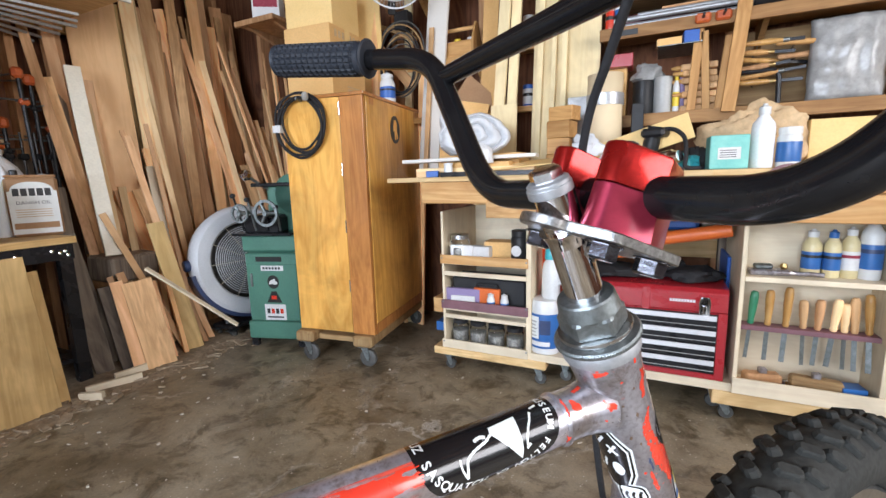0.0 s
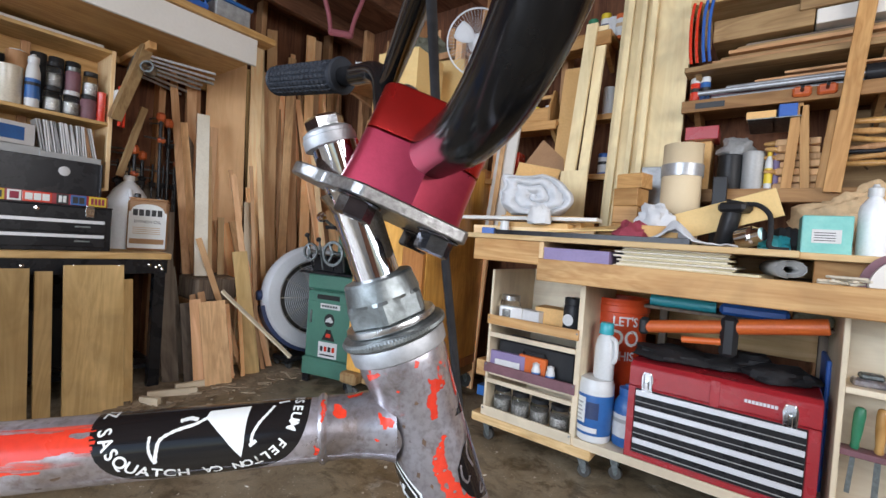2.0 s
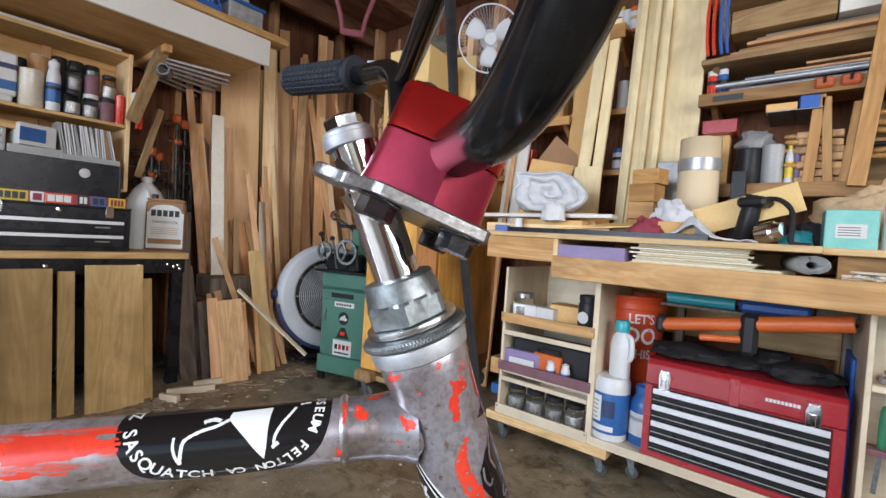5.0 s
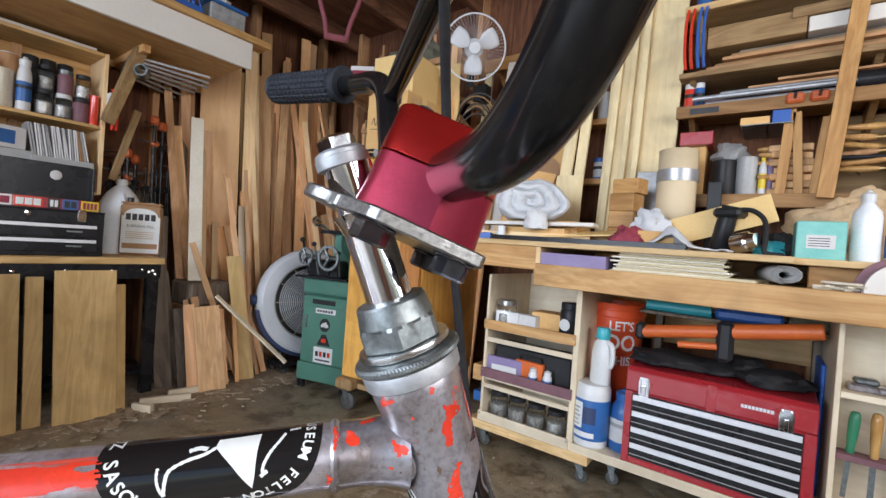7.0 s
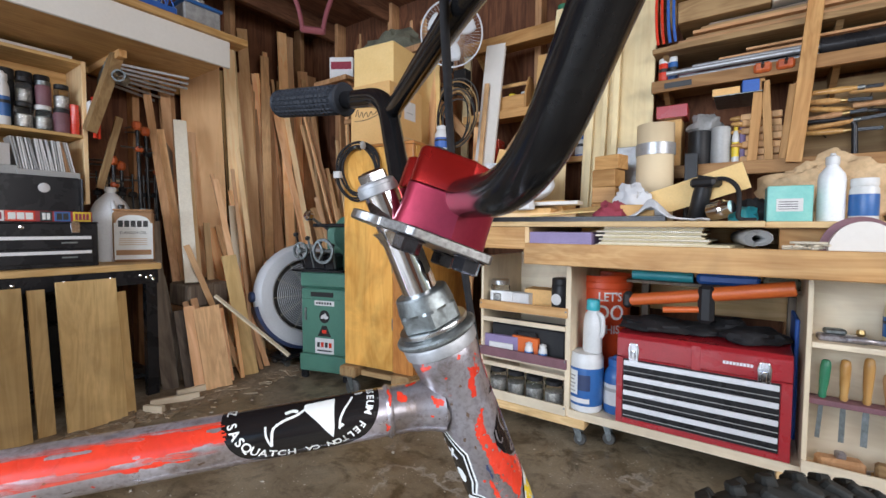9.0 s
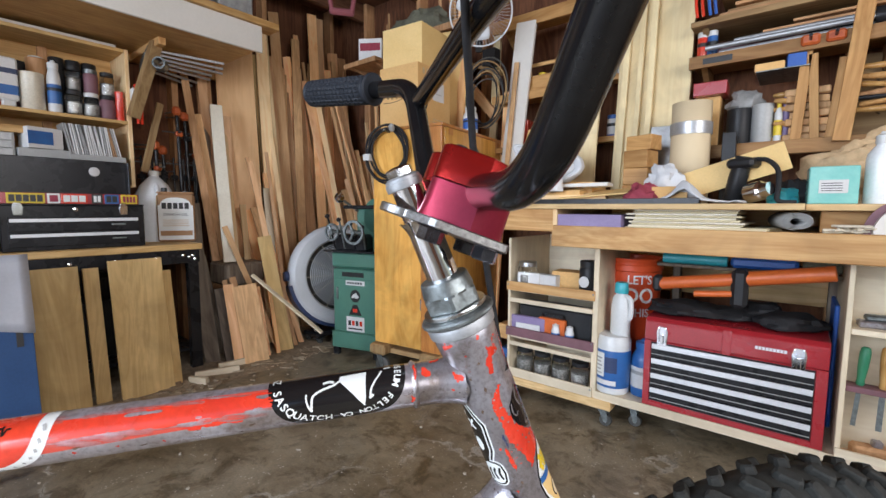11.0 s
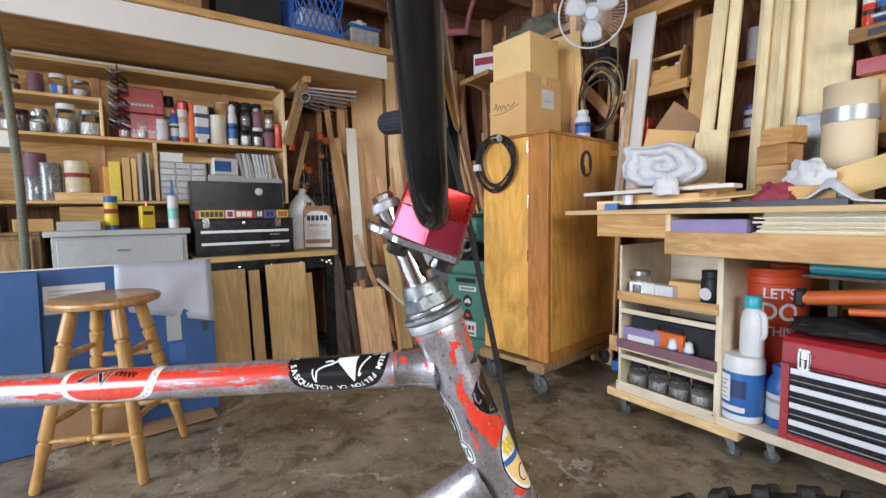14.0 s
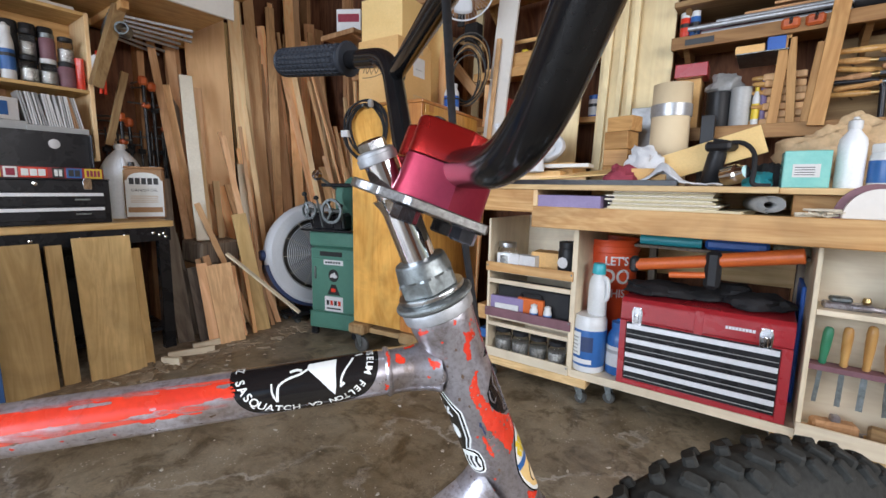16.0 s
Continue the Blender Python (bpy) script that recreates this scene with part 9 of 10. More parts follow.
for k, (y0, y1, mt, ink, nb) in enumerate(((0.030, 0.160, "yellow", "ink", 5), (0.168, 0.214, "decal_white", "rag_red", 1), (0.218, 0.318, "red_paint", "decal_white", 3), (0.334, 0.378, "ink", "decal_white", 2), (0.386, 0.446, "label_blue", "ink", 2), (0.456, 0.526, "yellow", "rag_red", 4))):
    part("sticker", box((-0.0295, y0, 0.219), (-0.028, y1, 0.266), 0.0005), mt, tb, "bright sticker with no readable words")
    wb2 = (y1 - y0 - 0.012) / nb
    for j in range(nb):
        part("name_bar", box((-0.0282, y0 + 0.008 + wb2 * j, 0.227), (-0.0272, y0 + 0.004 + wb2 * (j + 1), 0.258)), ink, tb)
# oil can, jug
oc = thing("oil_can", (-2.70, 1.115, 0.7225), -24, "cream rectangular tin of Danish oil", "oil can")
part("can_body", box((-0.05, -0.085, 0), (0.05, 0.085, 0.255), 0.010), "brown_card", oc)
part("can_rim", box((-0.048, -0.083, 0.2555), (0.048, 0.083, 0.266), 0.004), "redwood", oc, "rusty top rim")
part("can_spout", lathe([(0.014, 0.266), (0.014, 0.285), (0.010, 0.288)], 16, None, Matrix.Translation((0.02, -0.05, 0))), "ink", oc, "", True)
part("can_top", lathe([(0.018, 0.2705), (0.018, 0.274), (0.0, 0.275)], 14, None, Matrix.Translation((-0.015, 0.04, -0.004))), "zinc", oc)
part("label_panel", box((0.0500, -0.079, 0.012), (0.0512, 0.079, 0.196)), "decal_white", oc, "pale printed label")
part("label_arch", prism(superoval(0, 0.190, 0.070, 0.046, 2.4, 36), 0.0514, 0.0522, None, Matrix(((0, 0, 1, 0), (1, 0, 0, 0), (0, 1, 0, 0), (0, 0, 0, 1)))), "decal_white", oc)
for k in range(5):
    part("name_bar", box((0.0524, -0.062 + 0.0255 * k, 0.176), (0.0532, -0.042 + 0.0255 * k, 0.208)), "ink", oc)
b = lettering("DANISH OIL", 0.0205)
wd = max(v.co.x for v in b.verts)
for v in b.verts:
    v.co = (0.0534, v.co.x - wd / 2, 0.140 + v.co.y)
part("lettering", b, "ink", oc)
for k in range(4):
    part("label_bar", box((0.0514, -0.06, 0.085 + 0.010 * k), (0.052, 0.055, 0.088 + 0.010 * k)), "kraft", oc)
part("label_bar", box((0.0514, -0.072, 0.034), (0.052, 0.072, 0.060)), "brown_card", oc)
part("can_side", box((-0.03, -0.0862, 0.03), (0.035, -0.0851, 0.235)), "yellow", oc, "yellow side panel")
oc.scale = (1.12, 1.12, 1.10)
jg = thing("plastic_jug", (-2.84, 1.05, 0.7225), 20, "cloudy white plastic gallon jug", "jug")
bm = lathe([(0.088, 0), (0.095, 0.01), (0.095, 0.165), (0.092, 0.190), (0.060, 0.246), (0.030, 0.276), (0.020, 0.284), (0.020, 0.292)], 28)
part("jug_body", bm, "cloudy", jg, "", True)
part("jug_handle", sweep(smooth_path([(0.018, -0.012, 0.245), (0.050, -0.03, 0.240), (0.072, -0.04, 0.205), (0.076, -0.04, 0.16), (0.070, -0.036, 0.12)], 5), 0.011, 10), "cloudy", jg, "", True)
part("cap", lathe([(0.024, 0.288), (0.024, 0.306), (0.020, 0.309)], 20), "plastic_white", jg, "", True)
jg.scale = (1.2, 1.2, 1.36)
for x, y, h, mt in ((-3.00, 1.15, 0.50, "tan_card"), (-3.00, 1.24, 0.40, "grey_wood")):
    plank("offcut", (0.09, 0.02, h), mt, pose(x, y, 0.7225, 0, -10, 6) @ pose(0, 0, 0, 0, 0, 90), "grey offcut standing on the bench", "offcut")
plank("end_board", (0.09, 0.02, 0.95), "grey_wood", pose(-2.60, 1.185, 0.003, 0, -4, 0) @ pose(0, 0, 0, 0, 0, 90), "weathered board standing at the bench end", "board")

# ---- wall shelf unit over the bench ----
su = thing("shelf_unit", (-2.82, -1.35, 0), 0, "pine wall shelf unit crammed with jars and boxes", "shelf")
SD = 0.26
for y0 in (0.0, 1.53, 2.28):
    part("upright", box((-SD, y0, 1.04 if y0 != 1.53 else 1.053), (0.0, y0 + 0.02, 1.81 if y0 != 1.53 else 1.394), 0.002), "pine", su)
for z, y0, y1 in ((1.790, 0.021, 2.279), (1.395, 0.021, 2.279), (1.035, 0.021, 2.279), (1.604, 0.021, 1.29)):
    part("shelf_board", box((-SD, y0, z), (0.0, y1, z + 0.018), 0.002), "pine_y", su)
part("back_panel", box((-SD - 0.012, 0, 1.03), (-SD - 0.0005, 2.30, 1.815), 0.001), "fir_y", su)
part("short_upright", box((-SD, 1.29, 1.414), (0.0, 1.306, 1.622), 0.002), "pine", su)
plank("top_board", (0.10, 0.02, 1.30), "white_paint", pose(-2.90, 0.90, 1.8205, 90, 0, 0) @ pose(0, 0, 0, 0, 0, 90) @ pose(0, 0, 0, 0, 0, 90), "white painted board lying on the shelf unit", "board")
plank("top_board", (0.12, 0.02, 1.9), "pine", pose(-3.02, 0.75, 1.8205, 90, 0, 0) @ pose(0, 0, 0, 0, 0, 90) @ pose(0, 0, 0, 0, 0, 90), "pine board lying on the shelf unit", "board")
SX = -2.90
S1, S0, S2 = 1.4135, 1.0535, 1.6225
# middle shelf
for k in range(2):
    rb2 = thing("red_case", (-2.93, 0.135, S1 + 0.150 * k), 0, "red plastic case with pale lettering bars", "case", "red cases")
    part("case_body", box((-0.09, -0.115, 0.0), (0.09, 0.115, 0.148), 0.006), "toolbox_red", rb2)
    part("case_seam", box((0.0895, -0.11, 0.085), (0.092, 0.11, 0.090), 0.0008), "red_paint", rb2)
    for j in range(8):
        part("name_bar", box((0.0902, -0.085 + 0.019 * j, 0.040), (0.0912, -0.071 + 0.019 * j, 0.056)), "paper", rb2)
jar((SX + 0.03, -0.325, S1), 0.036, 0.105, "glass jar of small parts with a metal lid", "alloy")
jar((SX + 0.02, -0.21, S1), 0.045, 0.165, "glass jar of fasteners with a white lid", "plastic_white")
jar((SX + 0.02, -0.105, S1), 0.050, 0.140, "glass jar with a broad dark lid", "zinc")
jar((SX + 0.02, -0.43, S1), 0.045, 0.11, "glass jar with a dark lid", "black_plastic")
jar((SX + 0.045, 0.055, S1), 0.030, 0.095, "small glass jar with a dark lid", "zinc")
jar((SX + 0.045, 0.135, S1), 0.030, 0.095, "small glass jar with a grey lid", "plastic_grey")
jar((SX + 0.045, 0.232, S1), 0.032, 0.125, "white jar with a clear top", "plastic_white", "plastic_white")
bottle((SX + 0.03, 0.300, S1), 0.0246, 0.207, "blue", "red_paint", "small blue bottle with a red cap", "paper")
tin((SX + 0.03, 0.345, S1), 0.0269, 0.244, "red_paint", "red and white spray can", "paper", "black_plastic", "", "spray_can")
bottle((SX + 0.03, 0.395, S1), 0.0269, 0.250, "orange_plastic", "orange_plastic", "orange plastic glue bottle", None, 0.6)
tube = thing("glue_tube", (SX + 0.045, 0.447, S1), 4, "white and blue squeeze tube of wood filler", "tube")
part("tube_body", box((-0.018, -0.040, 0.03), (0.018, 0.040, 0.235), 0.008), "paper", tube)
part("tube_band", box((-0.0185, -0.0405, 0.05), (0.0185, 0.0405, 0.11), 0.008), "label_blue", tube)
part("tube_band", box((-0.0185, -0.0405, 0.15), (0.0185, 0.0405, 0.19), 0.008), "navy", tube)
part("cap", box((-0.02, -0.026, 0.0), (0.02, 0.026, 0.032), 0.006), "plastic_white", tube)
tin((SX + 0.03, 0.54, S1), 0.0493, 0.183, "tin_cream", "cream tub with a white lid", None, "plastic_white", "", "tub")
tin((SX - 0.04, 0.575, S1), 0.0448, 0.275, "redwood", "brown can with a dark lid", None, "black_plastic", "", "can")
bottle((SX + 0.05, 0.622, S1), 0.0291, 0.262, "plastic_white", "plastic_white", "white squeeze bottle with a blue label", "label_blue", 0.7)
for k, y in enumerate((0.700, 0.776, 0.850)):
    for lvl in range(2):
        jar((SX + 0.035 - 0.012 * lvl, y + 0.006 * lvl, S1 + 0.1285 * lvl), 0.036 - 0.003 * lvl, 0.128, "squat glass jar of finish stacked two high", ("black_plastic", "plastic_white", "black_plastic", "zinc")[(k + 2 * lvl) % 4], ("jar_glass", "jar_glass", "maroon")[(k + lvl) % 3], "stacked jars of finish")
tin((SX + 0.05, 0.902, S1), 0.020, 0.16, "red_paint", "slim red spray can at the shelf end", None, "plastic_white", "", "spray_can")
for k, y in enumerate((0.66, 0.73, 0.80)):
    jar((SX - 0.08, y, S1), 0.036, 0.31, "tall dark jar at the back of the shelf", "black_plastic", "black_plastic", "dark jars")
# upper left shelf
rnd = random.Random(8)
for k in range(7):
    jar((SX + rnd.uniform(-0.02, 0.03), -0.14 - 0.095 * k, S2), rnd.uniform(0.03, 0.042), rnd.uniform(0.09, 0.15), "glass jar of hardware on the upper shelf", rnd.choice(["zinc", "maroon", "black_plastic", "plastic_white"]), rnd.choice(["jar_glass", "maroon", "jar_glass"]), "upper shelf jars")
# lower shelf: paint can, books, drawers, discs
tin((SX, -0.185, S0 + 0.045), 0.055, 0.175, "tin_cream", "pale paint can with a faded green label", "newsprint", "alloy", "", "paint_can")
carton((SX - 0.01, -0.16, S0), (0.13, 0.24, 0.044), "pine_y", "pine block under a paint can", 0)
tin((SX, -0.30, S0), 0.05, 0.205, "jar_glass", "dark glass jar with a yellow lid", None, "yellow", "", "jar")
for k, (y, w, h, mt) in enumerate(((-0.01, 0.055, 0.22, "yellow"), (0.045, 0.035, 0.245, "cardboard"), (0.082, 0.022, 0.24, "cardboard"), (0.110, 0.018, 0.27, "plastic_grey"), (0.133, 0.014, 0.28, "black_plastic"), (0.152, 0.012, 0.28, "plastic_grey"))):
    carton((SX, y, S0), (0.19, w, h), mt, "book standing on the shelf" if k != 0 else "yellow manual standing on the shelf", 0, "book", "book", "books")
carton((SX - 0.06, -0.06, S0), (0.05, 0.05, 0.20), "fir", "triangular fir offcut at the back of the shelf", 30)
pd = thing("parts_drawers", (SX - 0.02, 0.33, S0), 0, "grey cabinet of small clear plastic drawers", "parts cabinet")
part("cabinet_body", box((-0.09, -0.125, 0), (0.085, 0.125, 0.235), 0.003), "plastic_grey", pd)
for i in range(3):
    for j in range(6):
        part("small_drawer", box((0.0855, -0.120 + 0.0805 * i, 0.006 + 0.038 * j), (0.096, -0.045 + 0.0805 * i, 0.040 + 0.038 * j), 0.002), "bag_clear", pd)
carton((SX + 0.0, 0.27, S0 + 0.2355), (0.14, 0.12, 0.055), "plastic_white", "white lidded box on the parts drawers", 2)
carton((SX + 0.0, 0.42, S0 + 0.2355), (0.15, 0.18, 0.035), "fir_y", "fir block on the parts drawers", -2)
bx = thing("box", (SX + 0.05, 0.555, S0 + 0.165), 14, "white and blue carton lying askew", "box")
part("carton_body", box((-0.05, -0.0725, 0), (0.05, 0.0725, 0.105), 0.002), "paper", bx)
part("carton_band", box((0.0505, -0.072, 0.02), (0.0515, 0.03, 0.085)), "label_blue", bx, "blue printed panel")
carton((SX, 0.56, S0), (0.18, 0.20, 0.164), "plastic_grey", "grey box behind the tool box lid", 0)
rnd = random.Random(14)
for k in range(22):
    plank("disc_case", (0.125, 0.007, 0.16), rnd.choice(["plastic_grey", "paper", "paper", "brown_card", "tan_card", "paper", "bag_clear"]), Matrix.Translation((SX + 0.02, 0.665 + 0.0105 * k, S0 + 0.1505)) @ pose(0, 0, 0, 9 + rnd.uniform(-3, 3), 0, 0), "thin disc case filed on edge", "disc case", "disc cases", 0.0005)
carton((SX, 0.78, S0), (0.2, 0.25, 0.150), "plastic_grey", "grey box under the disc cases", 0)
rnd = random.Random(21)
for k in range(8):
    jar((SX - 0.10, -0.50 + 0.085 * k, S1), rnd.uniform(0.032, 0.042), rnd.uniform(0.13, 0.17), "glass jar at the back of the shelf", rnd.choice(["zinc", "black_plastic", "alloy"]), rnd.choice(["jar_glass", "maroon", "brown_dirt"]), "back row jars")
for k in range(6):
    jar((SX - 0.09, 0.28 + 0.075 * k, S1), rnd.uniform(0.030, 0.036), rnd.uniform(0.24, 0.31), "tall jar with a lid at the back of the shelf", rnd.choice(["black_plastic", "zinc", "plastic_white"]), rnd.choice(["jar_glass", "maroon", "jar_glass", "brown_dirt"]), "tall back row jars")
for k in range(5):
    tin((SX - 0.01, -0.36 - 0.105 * k, S0 + 0.1325 * (k % 2)), 0.052, 0.13, "jar_glass", "dark can on the lower shelf", None, "zinc", "steel cans", "can") if k % 2 == 0 else tin((SX - 0.01, -0.36 - 0.105 * (k - 1), S0 + 0.1315), 0.050, 0.125, "maroon", "reddish can stacked on another", None, "zinc", "steel cans", "can")
for k in range(7):
    tin((SX + 0.005 * (k % 3), -0.16 - 0.085 * k, S2 + 0.0005), 0.02, 0.06, rnd.choice(["red_paint", "maroon", "blue", "paper"]), "small tin at the shelf edge", None, "alloy", "small tins", "tin") if k in (1, 4, 6) else None
# tangle of dark spring clamps hanging before the shelf
sp = thing("clamp_cluster", (-2.79, 0.035, 1.78), 0, "cluster of dark spring clamps hanging on the shelf", "clamps")
part("cluster_cord", rod((0, 0, 0.03), (0, 0, -0.33), 0.004, 8), "black_steel", sp)
for k in range(11):
    z = -0.02 - 0.030 * k
    a = rnd.uniform(-40, 40)
    part("spring_clamp", sweep(smooth_path([(0.0, -0.045, z + 0.02), (0.012, -0.015, z), (0.016, 0.01, z + 0.012), (0.004, 0.045, z + rnd.uniform(-0.02, 0.02))], 4), 0.008, 7, None), "black_steel" if k % 3 else "zinc", sp, "", True)
# peg light and clamp at the shelf end
solo("outlet_adapter", box((-0.02, -0.02, 0), (0.02, 0.02, 0.10), 0.008), "plastic_white", pose(-2.80, 0.965, 1.50), "white plug adapter on the shelf end", "adapter")

# ---- clamps on the wall beside the shelf ----
arm = thing("clamp_rack", (-2.70, 1.05, 1.79), 0, "wooden arm holding bar clamps", "rack")
part("pipe_end", lathe([(0.025, 0.055), (0.025, 0), (0.034, 0), (0.034, 0.058), (0.025, 0.058), (0.025, 0.055)], 20, None, axis_to((0.03, 0.02, -0.07), (0.12, -0.05, -0.06)), False), "zinc", arm, "bright steel pipe coupling", True)
part("rack_arm", box((-0.40, -0.02, 0.03), (0.10, 0.02, 0.09), 0.003), "fir_x", arm)
part("rack_strut", rod((0.02, 0.0, 0.06), (-0.06, -0.11, -0.36), 0.036, 4), "aged", arm)
part("rack_arm", box((0.0, -0.10, 0.091), (0.05, 0.14, 0.125), 0.003), "amber", arm)
part("rack_rail", box((-0.40, -0.24, 0.03), (-0.36, 0.5, 0.08), 0.003), "fir_y", arm)
rnd = random.Random(6)
for k in range(7):
    c = thing("bar_clamp", (-2.72 - 0.03 * k, 1.075, 1.815 - 0.012 * k), 6 + 7 * k - 20 + rnd.uniform(-4, 4), "steel bar clamp hanging on the wooden arm", "clamp", "bar clamps")
    part("clamp_bar", box((-0.0045, -0.05, -0.007), (0.0045, 0.34 + 0.02 * (k % 3), 0.007), 0.001), "cap_alloy", c)
    part("clamp_head", box((-0.014, -0.06, -0.03), (0.014, -0.01, 0.02), 0.005), "zinc", c)
for k, (x, y, z, h) in enumerate(((-2.86, 1.20, 1.52, 0.52), (-2.90, 1.26, 1.50, 0.55), (-2.88, 1.08, 1.30, 0.40), (-2.94, 1.14, 1.28, 0.42), (-2.92, 1.32, 1.40, 0.5))):
    c = thing("hanging_clamp", (x, y, z), 15 * k, "orange headed pipe clamp hanging on the wall", "clamp", "hanging clamps")
    part("clamp_pipe", rod((0, 0, 0.02), (0, 0.01, -h), 0.010, 10), "black_steel", c, "", True)
    part("clamp_casting", box((-0.020, -0.026, -0.026), (0.020, 0.022, 0.028), 0.012), "clamp_orange", c)
    part("clamp_foot", box((-0.017, -0.014, -0.155), (0.017, 0.030, -0.122), 0.010), "clamp_orange" if k % 2 == 0 else "black_steel", c)
    part("clamp_handle", rod((-0.06, 0, -0.13), (0.06, 0, -0.13), 0.004, 8), "zinc", c)
    part("wall_hook", rod((0, 0, 0.0), (-0.18, 0, 0.01), 0.005, 6), "zinc", c)
for k in range(6):
    y = 1.02 + 0.06 * k
    c = thing("hanging_clamp", (-2.95, y, 1.22), 0, "small black clamp hanging on the wall", "clamp", "small clamps")
    part("clamp_pipe", rod((0, 0, 0.02), (0.01, 0.0, -0.30 - 0.03 * (k % 3)), 0.006, 8), "black_steel", c)
    part("clamp_handle", rod((0, -0.045, -0.02), (0, 0.045, -0.015), 0.004, 8), "zinc", c)
    part("clamp_casting", box((-0.015, -0.02, -0.12), (0.02, 0.02, -0.09), 0.005), "black_steel", c)
    part("wall_hook", rod((0, 0, 0.0), (-0.10, 0, 0.01), 0.004, 6), "zinc", c)
plank("leaning_offcut", (0.036, 0.018, 0.42), "aged", pose(-2.80, 0.99, 1.13, -14, 0, 0) @ pose(0, 0, 0, 0, 0, 90), "thin brown offcut hanging by the shelf end", "offcut")
for k, y in enumerate((0.965, 0.985)):
    solo("red_pliers", sweep(smooth_path([(0, 0, 0), (0.012 * (1 - 2 * k), 0.01, -0.10), (0.004, 0.005, -0.22)]), 0.008, 8), "red_paint", pose(-2.79, y, 1.62), "red handled tool hanging on the shelf end", "hand tool", "red tools", "", True)

# ---- loft with its white fascia ----
loft = thing("loft_shelf", (-2.35, -2.0, 0), 0, "deep loft shelf with a white fascia board", "loft")
part("fascia", box((-0.02, 0.0, 1.842), (0.0, 3.50, 1.992), 0.003), "white_paint", loft, "white painted fascia board")
part("loft_deck", box((-0.80, 0.0, 1.965), (-0.021, 3.49, 1.983), 0.001), "pine_y", loft)
part("loft_edge", box((-0.10, 0.0, 1.993), (0.022, 3.60, 2.030), 0.003), "fir_y", loft, "golden fir edge board")
for k in range(5):
    part("loft_joist", box((-0.80, 0.1 + 0.8 * k, 1.87), (-0.021, 0.14 + 0.8 * k, 1.9645), 0.003), "fir_x", loft)
part("loft_ceiling", box((-0.80, 0.0, 1.858), (-0.022, 3.48, 1.8695), 0.001), "fir_y", loft)
cr = thing("milk_crate", (-2.52, 1.06, 2.0305), 0, "blue plastic milk crate on the loft", "crate")
CWd, CH = 0.32, 0.27
part("crate_floor", box((-0.16, -0.16, 0), (0.16, 0.16, 0.012), 0.003), "blue", cr)
for z in (0.012, CH - 0.03):
    for lo, hi in (((-0.16, -0.16), (0.16, -0.148)), ((-0.16, 0.148), (0.16, 0.16)), ((-0.16, -0.148), (-0.148, 0.148)), ((0.148, -0.148), (0.16, 0.148))):
        part("crate_band", box((lo[0], lo[1], z), (hi[0], hi[1], z + 0.03), 0.002), "blue", cr)
for s in (-1, 1):
    for k in range(8):
        y = -0.15 + 0.0375 * k
        part("crate_lattice", rod((s * 0.154, y, 0.04), (s * 0.154, min(0.154, y + 0.075), CH - 0.03), 0.0045, 6), "blue", cr)
        part("crate_lattice", rod((s * 0.154, min(0.154, y + 0.0375), 0.04), (s * 0.154, max(-0.154, y - 0.0375), CH - 0.03), 0.0045, 6), "blue", cr)
for k in range(9):
    y = -0.15 + 0.0375 * k
    part("crate_lattice", rod((y, -0.154, 0.04), (y, -0.154, CH - 0.03), 0.0045, 6), "blue", cr)
carton((-2.54, 1.06, 2.043), (0.22, 0.22, 0.16), "plastic_white", "white bundle inside the milk crate", 10, "bundle", "bundle")
bn = thing("plastic_bin", (-2.47, 1.36, 2.0305), 0, "clear plastic bin with a blue lid", "bin")
part("bin_body", box((-0.10, -0.10, 0), (0.10, 0.10, 0.11), 0.008), "bag_clear", bn)
part("bin_lid", box((-0.108, -0.108, 0.11), (0.108, 0.108, 0.128), 0.004), "label_blue", bn, "blue lid")
lump("bag_in_bin", (-2.47, 1.36, 2.1585), (0.06, 0.06, 0.06), "paper", "white paper bag on the plastic bin", "bag", 51)
for k in range(5):
    carton((-2.58, 0.68 - 0.42 * k, 2.0305), (0.30, 0.34, 0.22 + 0.04 * (k % 2)), ("black_plastic", "redwood", "cardboard")[k % 3], "dark storage box on the loft", 3 * (k % 2), "storage_box", "box", "loft boxes")

# ---- the red bicycle part on the ceiling, and stored sticks ----
fk = thing("hanging_fork", (-2.14, 1.925, 2.165), 52, "dull red bicycle fork hanging from the ceiling", "fork")
part("fork_crown", box((-0.078, -0.018, -0.024), (0.078, 0.018, 0.018), 0.012), "pink_paint", fk)
for s in (-1, 1):
    part("fork_blade", sweep(smooth_path([(s * 0.062, 0, 0.0), (s * 0.080, 0, 0.10), (s * 0.125, 0, 0.25), (s * 0.150, 0, 0.44)]), 0.0145, 12), "pink_paint", fk, "", True)
    part("dropout", box((s * 0.150 - 0.012, -0.004, 0.43), (s * 0.150 + 0.012, 0.004, 0.475), 0.002), "zinc", fk)
lump("rope", (-1.95, 2.45, 2.12), (0.22, 0.12, 0.16), "olive", "bundle of grey brown rope on a high shelf", "rope", 61, 0, 0.5)
shelf_run(-2.3, -1.5, 2.09, 0.25, "redwood", "high dark shelf in the corner", 0.04)
shelf_run(-2.34, -2.02, 1.895, 0.52, "redwood", "deep dark shelf high in the corner", 0.03)
wbox = thing("box", (-2.17, 2.21, 1.9155), 32, "white box with a red panel on a shelf", "box")
part("carton_body", box((-0.08, -0.07, 0), (0.08, 0.07, 0.15), 0.002), "paper", wbox)
part("red_panel", box((-0.07, -0.0715, 0.07), (0.07, -0.0703, 0.12)), "rag_red", wbox, "faded red panel")
